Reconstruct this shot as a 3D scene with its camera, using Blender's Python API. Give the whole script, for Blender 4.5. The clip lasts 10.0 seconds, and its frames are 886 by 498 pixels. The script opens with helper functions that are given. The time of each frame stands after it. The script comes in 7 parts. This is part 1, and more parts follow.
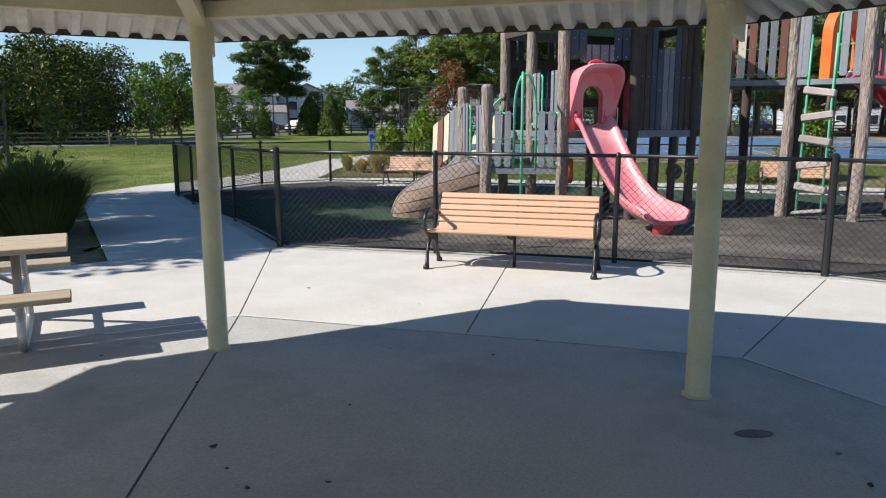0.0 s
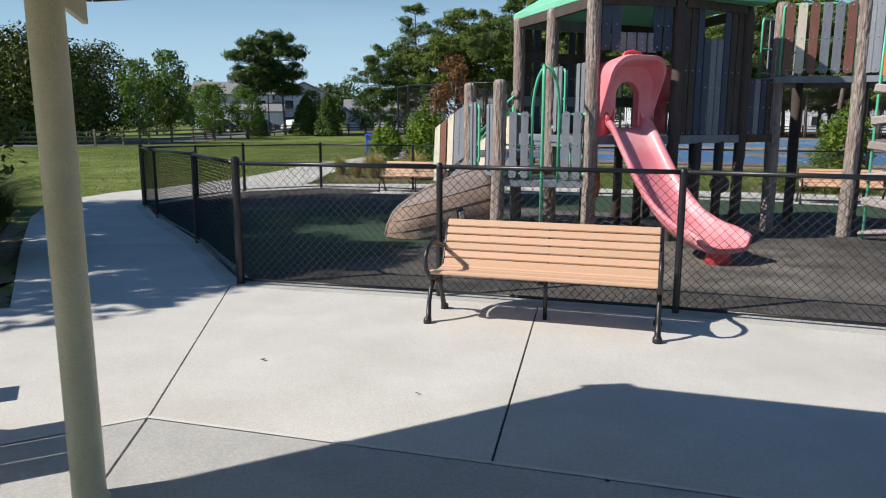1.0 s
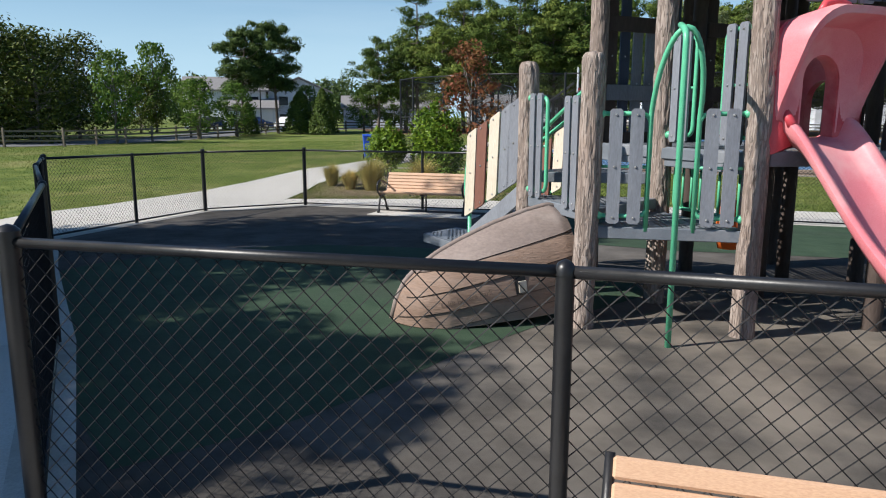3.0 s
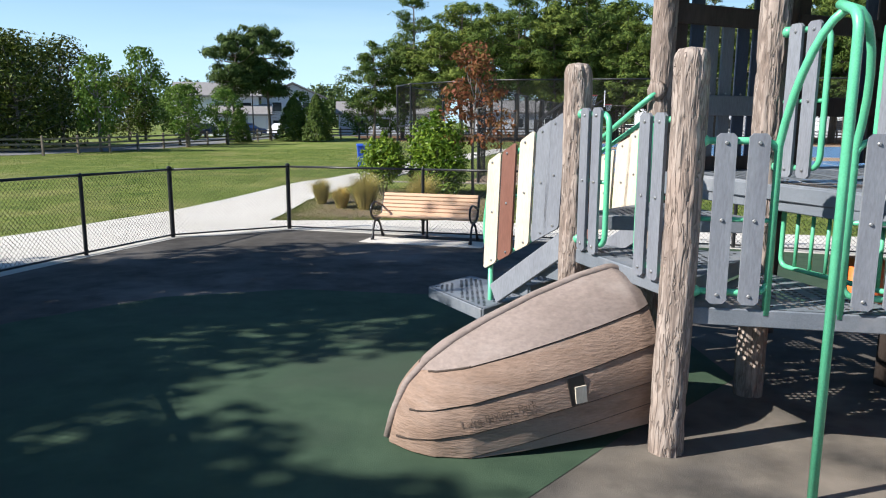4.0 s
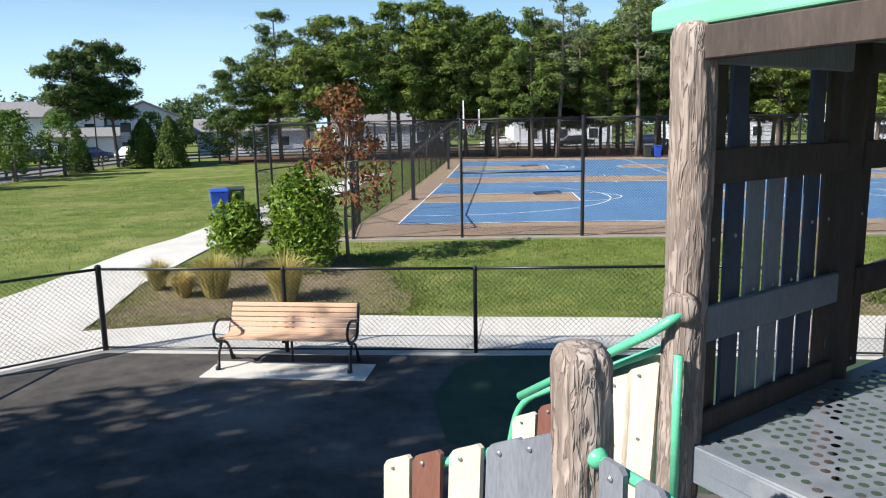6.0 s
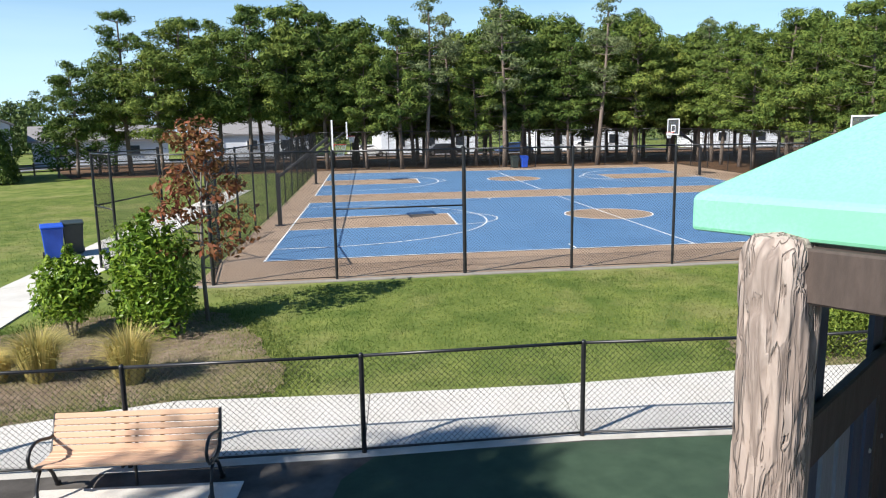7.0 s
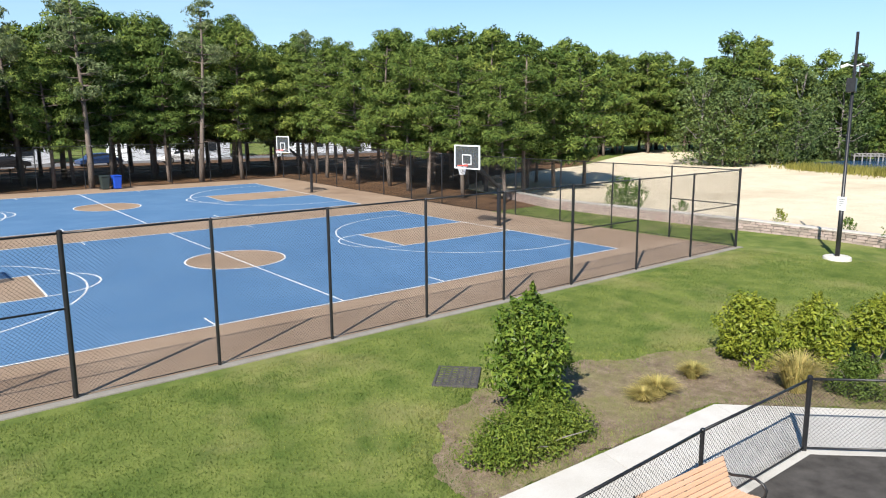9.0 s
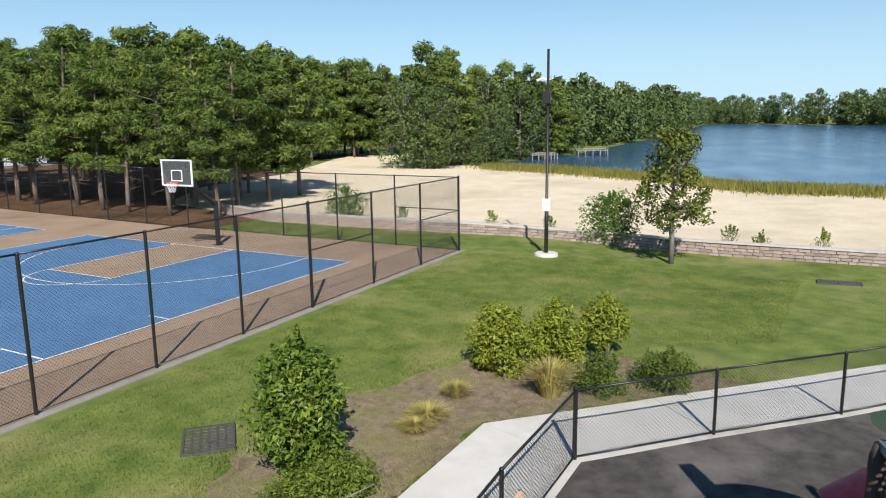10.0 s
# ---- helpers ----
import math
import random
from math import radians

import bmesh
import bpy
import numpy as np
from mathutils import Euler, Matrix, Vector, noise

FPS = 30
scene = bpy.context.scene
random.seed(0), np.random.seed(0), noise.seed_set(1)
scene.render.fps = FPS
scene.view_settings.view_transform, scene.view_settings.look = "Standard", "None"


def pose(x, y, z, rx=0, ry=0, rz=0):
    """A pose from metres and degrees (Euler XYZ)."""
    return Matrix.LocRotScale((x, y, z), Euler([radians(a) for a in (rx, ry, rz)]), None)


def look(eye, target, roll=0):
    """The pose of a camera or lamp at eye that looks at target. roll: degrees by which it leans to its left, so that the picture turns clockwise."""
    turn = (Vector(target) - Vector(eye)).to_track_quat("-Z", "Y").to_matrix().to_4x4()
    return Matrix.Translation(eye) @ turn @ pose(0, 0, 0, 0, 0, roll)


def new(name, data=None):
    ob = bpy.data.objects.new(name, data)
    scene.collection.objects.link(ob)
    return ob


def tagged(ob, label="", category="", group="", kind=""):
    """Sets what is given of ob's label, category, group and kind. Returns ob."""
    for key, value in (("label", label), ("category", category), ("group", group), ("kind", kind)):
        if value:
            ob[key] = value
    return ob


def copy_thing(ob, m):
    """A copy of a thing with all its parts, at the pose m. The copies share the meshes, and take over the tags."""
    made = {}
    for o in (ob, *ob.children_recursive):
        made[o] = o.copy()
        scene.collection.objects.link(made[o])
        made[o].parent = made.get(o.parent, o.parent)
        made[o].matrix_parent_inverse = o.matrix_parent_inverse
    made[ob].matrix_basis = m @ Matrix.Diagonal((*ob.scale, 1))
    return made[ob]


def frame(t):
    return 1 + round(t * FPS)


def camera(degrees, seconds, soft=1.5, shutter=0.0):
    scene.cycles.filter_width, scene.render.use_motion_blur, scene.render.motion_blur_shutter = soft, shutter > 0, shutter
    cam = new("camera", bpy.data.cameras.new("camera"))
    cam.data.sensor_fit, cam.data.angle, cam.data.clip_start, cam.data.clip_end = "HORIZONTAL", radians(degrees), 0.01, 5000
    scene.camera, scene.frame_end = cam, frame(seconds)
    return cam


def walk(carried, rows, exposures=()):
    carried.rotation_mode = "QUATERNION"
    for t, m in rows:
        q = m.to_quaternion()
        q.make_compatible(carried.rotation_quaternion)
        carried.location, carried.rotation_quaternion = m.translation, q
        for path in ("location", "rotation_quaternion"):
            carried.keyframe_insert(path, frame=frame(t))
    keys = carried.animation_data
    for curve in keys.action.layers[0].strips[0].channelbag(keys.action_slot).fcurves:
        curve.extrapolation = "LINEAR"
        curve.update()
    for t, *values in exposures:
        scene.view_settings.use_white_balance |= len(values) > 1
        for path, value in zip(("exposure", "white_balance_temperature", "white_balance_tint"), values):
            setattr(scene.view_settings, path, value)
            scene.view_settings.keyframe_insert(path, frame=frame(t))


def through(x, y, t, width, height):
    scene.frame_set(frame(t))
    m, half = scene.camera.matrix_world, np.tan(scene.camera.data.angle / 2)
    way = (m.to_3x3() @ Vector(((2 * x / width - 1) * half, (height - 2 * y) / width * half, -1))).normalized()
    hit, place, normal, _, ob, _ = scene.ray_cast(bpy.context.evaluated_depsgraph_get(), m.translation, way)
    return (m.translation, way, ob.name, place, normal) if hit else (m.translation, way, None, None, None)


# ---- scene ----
cam = camera(63.2, 10.0, 1.1)
PATH = [
    (0, (0.407, -0.374, 1.639), (0.36, 1.594, 1.287), -0.1),
    (0.5, (0.357, 0.639, 1.652), (0.31, 2.608, 1.303), -0.1),
    (1, (0.291, 1.661, 1.673), (0.247, 3.629, 1.32), 0.1),
    (1.5, (0.161, 2.747, 1.718), (0.118, 4.713, 1.357), 0.1),
    (2, (0.073, 3.858, 1.716), (0.029, 5.824, 1.349), -0.0),
    (2.5, (-0.077, 4.982, 1.718), (-0.117, 6.947, 1.35), 0.1),
    (2.7, (-0.143, 5.436, 1.718), (-0.183, 7.402, 1.353), 0.2),
    (3.8, (-0.371, 7.745, 1.801), (-0.413, 9.713, 1.448), -0.0),
    (4, (-0.403, 8.114, 1.842), (-0.433, 10.084, 1.495), 0.2),
    (4.5, (-0.439, 8.963, 1.931), (-0.394, 10.934, 1.595), 0.0),
    (5, (-0.426, 9.751, 2.221), (-0.314, 11.719, 1.887), -0.3),
    (5.2, (-0.429, 10.03, 2.338), (-0.285, 11.998, 2.011), -0.2),
    (6.3, (-0.254, 11.637, 3.122), (0.15, 13.567, 2.787), -1.2),
    (6.5, (-0.225, 11.943, 3.239), (0.253, 13.857, 2.909), -1.0),
    (7, (-0.152, 12.755, 3.633), (0.511, 14.612, 3.297), -1.0),
    (7.5, (-0.05, 13.551, 4.031), (0.802, 15.327, 3.689), -0.7),
    (8, (0.111, 14.327, 4.467), (1.151, 16.0, 4.117), -0.7),
    (8.5, (0.431, 15.148, 4.853), (1.681, 16.668, 4.495), -0.5),
    (9, (0.746, 15.985, 5.07), (2.277, 17.22, 4.71), -0.4),
    (9.5, (1.066, 16.689, 5.241), (2.815, 17.589, 4.882), -0.5),
    (10, (1.493, 17.324, 5.381), (3.387, 17.856, 5.021), -0.8),
]
walk(cam, [(t, look(eye, aim, roll)) for t, eye, aim, roll in PATH],
     [(0.0, 0.46), (1.0, 0.26), (2.2, 0.18), (3.2, 0.5), (4.0, 0.8), (5.0, 0.76), (7.0, 0.82), (8.0, 0.72), (9.0, 0.74), (10.0, 0.42)])

# light: clear morning, sun behind the pavilion
SUN_AZ, SUN_EL = radians(199.7), radians(38.8)
world = bpy.data.worlds.new("sky")
scene.world = world
world.use_nodes = True
wn = world.node_tree
sky = wn.nodes.new("ShaderNodeTexSky")
sky.sky_type, sky.sun_disc, sky.sun_elevation = "NISHITA", False, SUN_EL
sky.sun_rotation = math.atan2(math.cos(SUN_AZ), math.sin(SUN_AZ))
sky.air_density, sky.dust_density, sky.ozone_density = 1.0, 0.25, 2.2
tint = wn.nodes.new("ShaderNodeMix")
tint.data_type, tint.blend_type = "RGBA", "MULTIPLY"
tint.inputs[0].default_value, tint.inputs[7].default_value = 1.0, (0.68, 1.02, 1.26, 1)
wn.links.new(sky.outputs[0], tint.inputs[6])
# thin high cloud, thicker towards the horizon
wc, wmap = wn.nodes.new("ShaderNodeTexCoord"), wn.nodes.new("ShaderNodeMapping")
wmap.inputs["Scale"].default_value = (1.2, 1.2, 9.0)
wn.links.new(wc.outputs["Generated"], wmap.inputs[0])
wnoise = wn.nodes.new("ShaderNodeTexNoise")
wnoise.inputs["Scale"].default_value, wnoise.inputs["Detail"].default_value, wnoise.inputs["Roughness"].default_value = 1.3, 6, 0.55
wn.links.new(wmap.outputs[0], wnoise.inputs[0])
wr = wn.nodes.new("ShaderNodeMapRange")
wr.inputs[1].default_value, wr.inputs[2].default_value, wr.inputs[4].default_value = 0.55, 0.85, 0.14
wn.links.new(wnoise.outputs[0], wr.inputs[0])
cloud = wn.nodes.new("ShaderNodeMix")
cloud.data_type = "RGBA"
cloud.inputs[7].default_value = (16.0, 16.5, 17.0, 1)
wn.links.new(wr.outputs[0], cloud.inputs[0])
wn.links.new(tint.outputs[2], cloud.inputs[6])
# pale haze that thickens evenly towards the horizon
wsep, wlow, wpow, haze = (wn.nodes.new("ShaderNode" + k) for k in ("SeparateXYZ", "MapRange", "Math", "Mix"))
wlow.inputs[1].default_value, wlow.inputs[2].default_value, wlow.inputs[3].default_value, wlow.inputs[4].default_value = 0.0, 0.36, 1.0, 0.0
wpow.operation, wpow.inputs[1].default_value = "POWER", 1.8
haze.data_type = "RGBA"
haze.inputs[7].default_value = (7.4, 10.4, 12.8, 1)
wn.links.new(wc.outputs["Generated"], wsep.inputs[0])
wn.links.new(wsep.outputs[2], wlow.inputs[0])
wn.links.new(wlow.outputs[0], wpow.inputs[0])
wn.links.new(wpow.outputs[0], haze.inputs[0])
wn.links.new(cloud.outputs[2], haze.inputs[6])
wn.links.new(haze.outputs[2], wn.nodes["Background"].inputs[0])
wn.nodes["Background"].inputs[1].default_value = 0.061
sun = new("sun", bpy.data.lights.new("sun", "SUN"))
sun.data.energy, sun.data.angle, sun.data.color = 5.0, radians(0.53), (1.0, 0.955, 0.89)
sun_dir = Vector((math.cos(SUN_AZ) * math.cos(SUN_EL), math.sin(SUN_AZ) * math.cos(SUN_EL), math.sin(SUN_EL)))
sun.matrix_world = look((0, 0, 30), Vector((0, 0, 30)) - sun_dir)


# ---- building tools ----
rng = random.Random(7)


class Mesh:
    """A growing list of vertices and faces, one mesh in the end."""

    def __init__(self):
        self.v, self.f = [], []

    def add(self, verts, faces):
        n = len(self.v)
        self.v += [tuple(p) for p in verts]
        self.f += [tuple(i + n for i in f) for f in faces]
        return self

    def box(self, c, size, m=None, chamfer=0.0):
        """A box round c; m turns it about its centre."""
        hx, hy, hz = size[0] / 2, size[1] / 2, size[2] / 2
        if chamfer <= 0:
            vs = [(x, y, z) for x in (-hx, hx) for y in (-hy, hy) for z in (-hz, hz)]
            fs = [(0, 1, 3, 2), (4, 6, 7, 5), (0, 4, 5, 1), (2, 3, 7, 6), (0, 2, 6, 4), (1, 5, 7, 3)]
        else:
            k = min(chamfer, hx * 0.9, hy * 0.9, hz * 0.9)
            bm = bmesh.new()
            bmesh.ops.create_cube(bm, size=1.0, matrix=Matrix.Diagonal((2 * hx, 2 * hy, 2 * hz, 1)))
            bmesh.ops.bevel(bm, geom=bm.edges[:], offset=k, segments=1, affect="EDGES")
            bm.verts.index_update()
            vs, fs = [v.co.copy() for v in bm.verts], [[v.index for v in f.verts] for f in bm.faces]
            bm.free()
        m = (m or Matrix.Identity(4)).to_4x4()
        return self.add([Vector(c) + m @ Vector(p) for p in vs], fs)

    def beam(self, p, q, w, h, up=(0, 0, 1), chamfer=0.0):
        """A bar of section w x h from p to q."""
        p, q = Vector(p), Vector(q)
        x = (q - p).normalized()
        y = Vector(up).cross(x).normalized()
        z = x.cross(y)
        m = Matrix((x, y, z)).transposed().to_4x4()
        return self.box((p + q) / 2, ((q - p).length, w, h), m, chamfer)

    def tube(self, pts, r, n=8, cap=True):
        """A round tube through points; r is one radius or one for each point."""
        pts = [Vector(p) for p in pts]
        rs = r if isinstance(r, (list, tuple)) else [r] * len(pts)
        side = None
        rings = []
        for i, p in enumerate(pts):
            d = (pts[min(i + 1, len(pts) - 1)] - pts[max(i - 1, 0)]).normalized()
            if side is None:
                side = d.orthogonal().normalized()
            side = (side - d * side.dot(d)).normalized()
            other = d.cross(side)
            rings.append([p + rs[i] * (math.cos(a) * side + math.sin(a) * other) for a in (2 * math.pi * j / n for j in range(n))])
        fs = [(i * n + j, i * n + (j + 1) % n, (i + 1) * n + (j + 1) % n, (i + 1) * n + j) for i in range(len(pts) - 1) for j in range(n)]
        if cap:
            fs += [tuple(range(n - 1, -1, -1)), tuple(range((len(pts) - 1) * n, len(pts) * n))]
        return self.add([p for ring in rings for p in ring], fs)

    def prism(self, poly, z0, z1):
        """A flat polygon (x, y) made solid between two heights."""
        n = len(poly)
        area = sum(poly[i][0] * poly[(i + 1) % n][1] - poly[(i + 1) % n][0] * poly[i][1] for i in range(n))
        if area < 0:
            poly = poly[::-1]
        vs = [(x, y, z0) for x, y in poly] + [(x, y, z1) for x, y in poly]
        fs = [tuple(range(n - 1, -1, -1)), tuple(range(n, 2 * n))] + [(i, (i + 1) % n, n + (i + 1) % n, n + i) for i in range(n)]
        return self.add(vs, fs)

    def data(self, name, material, smooth=False):
        me = bpy.data.meshes.new(name)
        me.from_pydata(self.v, [], self.f)
        me.materials.append(material)
        if smooth:
            me.shade_smooth()
        return me


def thing(name, label, category, at=None, group="", kind=""):
    ob = new(name)
    ob.empty_display_size = 0.2
    if at is not None:
        ob.matrix_world = at if isinstance(at, Matrix) else Matrix.Translation(at)
    return tagged(ob, label, category, group, kind)


def part(name, mesh, material, parent, label="", smooth=False):
    """One mesh object under a thing or a part; a Mesh in the parent's own coordinates, or shared mesh data."""
    me = mesh.data(name, material, smooth) if isinstance(mesh, Mesh) else mesh
    ob = new(name, me)
    ob.parent = parent
    return tagged(ob, label)


def whole(name, mesh, material, label, category, kind="", group="", smooth=False):
    ob = new(name, mesh.data(name, material, smooth))
    return tagged(ob, label, category, group, kind)


def sharp(ob, degrees=35):
    """Smooth shading, with edges past an angle kept hard."""
    ob.data.shade_smooth()
    ob.data.set_sharp_from_angle(angle=radians(degrees))
    return ob


# ---- materials ----
def mat(name, a, b, scale=3.0, rough=0.7, bump=0.2, fine=60.0, metal=0.0, vary=0.0, island=0.0, stain=None, stain_scale=0.4,
        stretch=(1, 1, 1), spec=0.5, depth=0.004, stain_cut=(0.5, 0.68)):
    """Two colours mixed by a noise, a third as stains at a larger scale, fine relief, and a change from piece to piece."""
    m = bpy.data.materials.new(name)
    m.use_nodes = True
    t = m.node_tree
    n, link = t.nodes, t.links.new
    bsdf = n["Principled BSDF"]
    co = n.new("ShaderNodeTexCoord")
    mp = n.new("ShaderNodeMapping")
    mp.inputs["Scale"].default_value = stretch
    link(co.outputs["Object"], mp.inputs[0])

    def noise_at(s, detail, rough_=0.6):
        x = n.new("ShaderNodeTexNoise")
        x.inputs["Scale"].default_value, x.inputs["Detail"].default_value, x.inputs["Roughness"].default_value = s, detail, rough_
        link(mp.outputs[0], x.inputs[0])
        return x.outputs[0]

    def mix(kind, f, p, q):
        x = n.new("ShaderNodeMix")
        x.data_type, x.blend_type = "RGBA", kind
        for i, value in ((0, f), (6, p), (7, q)):
            if isinstance(value, (int, float)):
                x.inputs[i].default_value = value
            elif isinstance(value, tuple):
                x.inputs[i].default_value = (*value, 1)
            else:
                link(value, x.inputs[i])
        return x.outputs[2]

    def ramp(f, lo, hi):
        x = n.new("ShaderNodeMapRange")
        x.inputs[1].default_value, x.inputs[2].default_value = lo, hi
        link(f, x.inputs[0])
        return x.outputs[0]

    col = mix("MIX", ramp(noise_at(scale, 5), 0.3, 0.7), a, b)
    col = mix("OVERLAY", 0.25, col, ramp_colour(n, link, noise_at(fine, 3)))
    if stain:
        col = mix("MIX", ramp(noise_at(stain_scale, 6, 0.65), *stain_cut), col, stain)
    for amount, node, out in ((vary, "ShaderNodeObjectInfo", "Random"), (island, "ShaderNodeNewGeometry", "Random Per Island")):
        if amount:
            g = n.new(node)
            hsv = n.new("ShaderNodeHueSaturation")
            r = n.new("ShaderNodeMapRange")
            r.inputs[3].default_value, r.inputs[4].default_value = 1 - amount, 1 + amount
            link(g.outputs[out], r.inputs[0])
            link(r.outputs[0], hsv.inputs["Value"])
            r2 = n.new("ShaderNodeMapRange")
            r2.inputs[3].default_value, r2.inputs[4].default_value = 0.5 + amount * 0.05, 0.5 - amount * 0.05
            link(g.outputs[out], r2.inputs[0])
            link(r2.outputs[0], hsv.inputs["Hue"])
            link(col, hsv.inputs["Color"])
            col = hsv.outputs[0]
    link(col, bsdf.inputs["Base Color"])
    bsdf.inputs["Metallic"].default_value = metal
    bsdf.inputs["Specular IOR Level"].default_value = spec
    rr = n.new("ShaderNodeMapRange")
    rr.inputs[3].default_value, rr.inputs[4].default_value = max(rough - 0.12, 0.03), min(rough + 0.12, 1)
    link(noise_at(scale * 2.3, 3), rr.inputs[0])
    link(rr.outputs[0], bsdf.inputs["Roughness"])
    if bump:
        bp = n.new("ShaderNodeBump")
        bp.inputs["Strength"].default_value, bp.inputs["Distance"].default_value = bump, depth
        link(noise_at(fine, 4), bp.inputs["Height"])
        link(bp.outputs[0], bsdf.inputs["Normal"])
    return m


def ramp_colour(n, link, f):
    x = n.new("ShaderNodeValToRGB")
    x.color_ramp.elements[0].position, x.color_ramp.elements[1].position = 0.3, 0.7
    x.color_ramp.elements[0].color, x.color_ramp.elements[1].color = (0.2, 0.2, 0.2, 1), (0.8, 0.8, 0.8, 1)
    link(f, x.inputs[0])
    return x.outputs[0]


def fissured(m, dark):
    """Long broken fissures along z, cut into the surface, with groove shade painted in as a darker colour."""
    t = m.node_tree
    n, link = t.nodes, t.links.new
    bsdf = n["Principled BSDF"]
    co, mp = n.new("ShaderNodeTexCoord"), n.new("ShaderNodeMapping")
    mp.inputs["Scale"].default_value = (1, 1, 0.11)
    link(co.outputs["Object"], mp.inputs[0])
    heights = []
    for size, width in ((15, 0.075), (34, 0.05)):
        x = n.new("ShaderNodeTexNoise")
        x.inputs["Scale"].default_value, x.inputs["Detail"].default_value, x.inputs["Distortion"].default_value = size, 2.5, 0.35
        link(mp.outputs[0], x.inputs[0])
        off, size_of, r = n.new("ShaderNodeMath"), n.new("ShaderNodeMath"), n.new("ShaderNodeMapRange")
        off.operation, off.inputs[1].default_value, size_of.operation = "SUBTRACT", 0.5, "ABSOLUTE"
        link(x.outputs[0], off.inputs[0])
        link(off.outputs[0], size_of.inputs[0])
        r.inputs[1].default_value, r.inputs[2].default_value = 0.0, width
        link(size_of.outputs[0], r.inputs[0])
        heights.append(r.outputs[0])
    low_of = n.new("ShaderNodeMath")
    low_of.operation = "MULTIPLY"
    link(heights[0], low_of.inputs[0])
    link(heights[1], low_of.inputs[1])
    soft = n.new("ShaderNodeMapRange")
    soft.inputs[3].default_value = 0.3
    link(low_of.outputs[0], soft.inputs[0])
    mx = n.new("ShaderNodeMix")
    mx.data_type = "RGBA"
    old = bsdf.inputs["Base Color"].links[0].from_socket
    link(soft.outputs[0], mx.inputs[0])
    mx.inputs[6].default_value = (*dark, 1)
    link(old, mx.inputs[7])
    link(mx.outputs[2], bsdf.inputs["Base Color"])
    bp = n.new("ShaderNodeBump")
    bp.inputs["Strength"].default_value, bp.inputs["Distance"].default_value = 0.8, 0.008
    link(low_of.outputs[0], bp.inputs["Height"])
    link(bp.outputs[0], bsdf.inputs["Normal"])


def worn_round(m, centre, near, far, colour):
    """Wear round one place: paler and patchy towards the centre."""
    t = m.node_tree
    n, link = t.nodes, t.links.new
    bsdf = n["Principled BSDF"]
    co, dist = n.new("ShaderNodeTexCoord"), n.new("ShaderNodeVectorMath")
    dist.operation = "DISTANCE"
    dist.inputs[1].default_value = centre
    link(co.outputs["Object"], dist.inputs[0])
    r = n.new("ShaderNodeMapRange")
    r.inputs[1].default_value, r.inputs[2].default_value, r.inputs[3].default_value, r.inputs[4].default_value = near, far, 0.75, 0.0
    link(dist.outputs["Value"], r.inputs[0])
    x = n.new("ShaderNodeTexNoise")
    x.inputs["Scale"].default_value, x.inputs["Detail"].default_value = 1.4, 7
    link(co.outputs["Object"], x.inputs[0])
    k = n.new("ShaderNodeMapRange")
    k.inputs[1].default_value, k.inputs[2].default_value = 0.35, 0.65
    link(x.outputs[0], k.inputs[0])
    mul = n.new("ShaderNodeMath")
    mul.operation = "MULTIPLY"
    link(r.outputs[0], mul.inputs[0])
    link(k.outputs[0], mul.inputs[1])
    mx = n.new("ShaderNodeMix")
    mx.data_type = "RGBA"
    link(mul.outputs[0], mx.inputs[0])
    link(bsdf.inputs["Base Color"].links[0].from_socket, mx.inputs[6])
    mx.inputs[7].default_value = (*colour, 1)
    link(mx.outputs[2], bsdf.inputs["Base Color"])


def bend_pts(pts, r=0.12, n=6):
    """A line of points with its corners rounded."""
    pts = [Vector(p) for p in pts]
    out = [pts[0]]
    for a, b, c in zip(pts, pts[1:], pts[2:]):
        d0, d1 = (a - b), (c - b)
        k = min(r, d0.length / 2, d1.length / 2)
        p0, p1 = b + d0.normalized() * k, b + d1.normalized() * k
        for i in range(n + 1):
            t = i / n
            out.append((1 - t) ** 2 * p0 + 2 * t * (1 - t) * b + t * t * p1)
    return [tuple(p) for p in out + [pts[-1]]]


def leaf_mat(name, a, b, island=0.3, through=0.25, rough=0.5, vary=0.12, **more):
    """Leaves: two greens, each leaf a little different, some light coming through."""
    m = mat(name, a, b, scale=0.6, rough=rough, bump=0, fine=8, island=island, vary=vary, spec=0.15, **more)
    t = m.node_tree
    n, link = t.nodes, t.links.new
    tr = n.new("ShaderNodeBsdfTranslucent")
    ad = n.new("ShaderNodeMixShader")
    ad.inputs[0].default_value = through
    bsdf = n["Principled BSDF"]
    link(bsdf.inputs["Base Color"].links[0].from_socket, tr.inputs[0])
    link(bsdf.outputs[0], ad.inputs[1])
    link(tr.outputs[0], ad.inputs[2])
    link(ad.outputs[0], n["Material Output"].inputs[0])
    return m


CONCRETE = mat("concrete", (0.52, 0.49, 0.44), (0.6, 0.575, 0.53), 1.3, 0.85, 0.25, 90, stain=(0.47, 0.445, 0.4), stain_scale=0.5, vary=0.04, stain_cut=(0.52, 0.75))
KERB = mat("grey_kerb", (0.22, 0.2, 0.17), (0.3, 0.275, 0.24), 2, 0.9, 0.4, 60)
KERB_PALE = mat("pale_kerb", (0.44, 0.42, 0.38), (0.53, 0.505, 0.46), 2, 0.9, 0.4, 60, stain=(0.34, 0.32, 0.28), stain_scale=1.2)
SLAB = mat("pavilion_concrete", (0.42, 0.405, 0.38), (0.5, 0.485, 0.455), 0.9, 0.75, 0.2, 70, stain=(0.33, 0.32, 0.3), stain_scale=0.7)
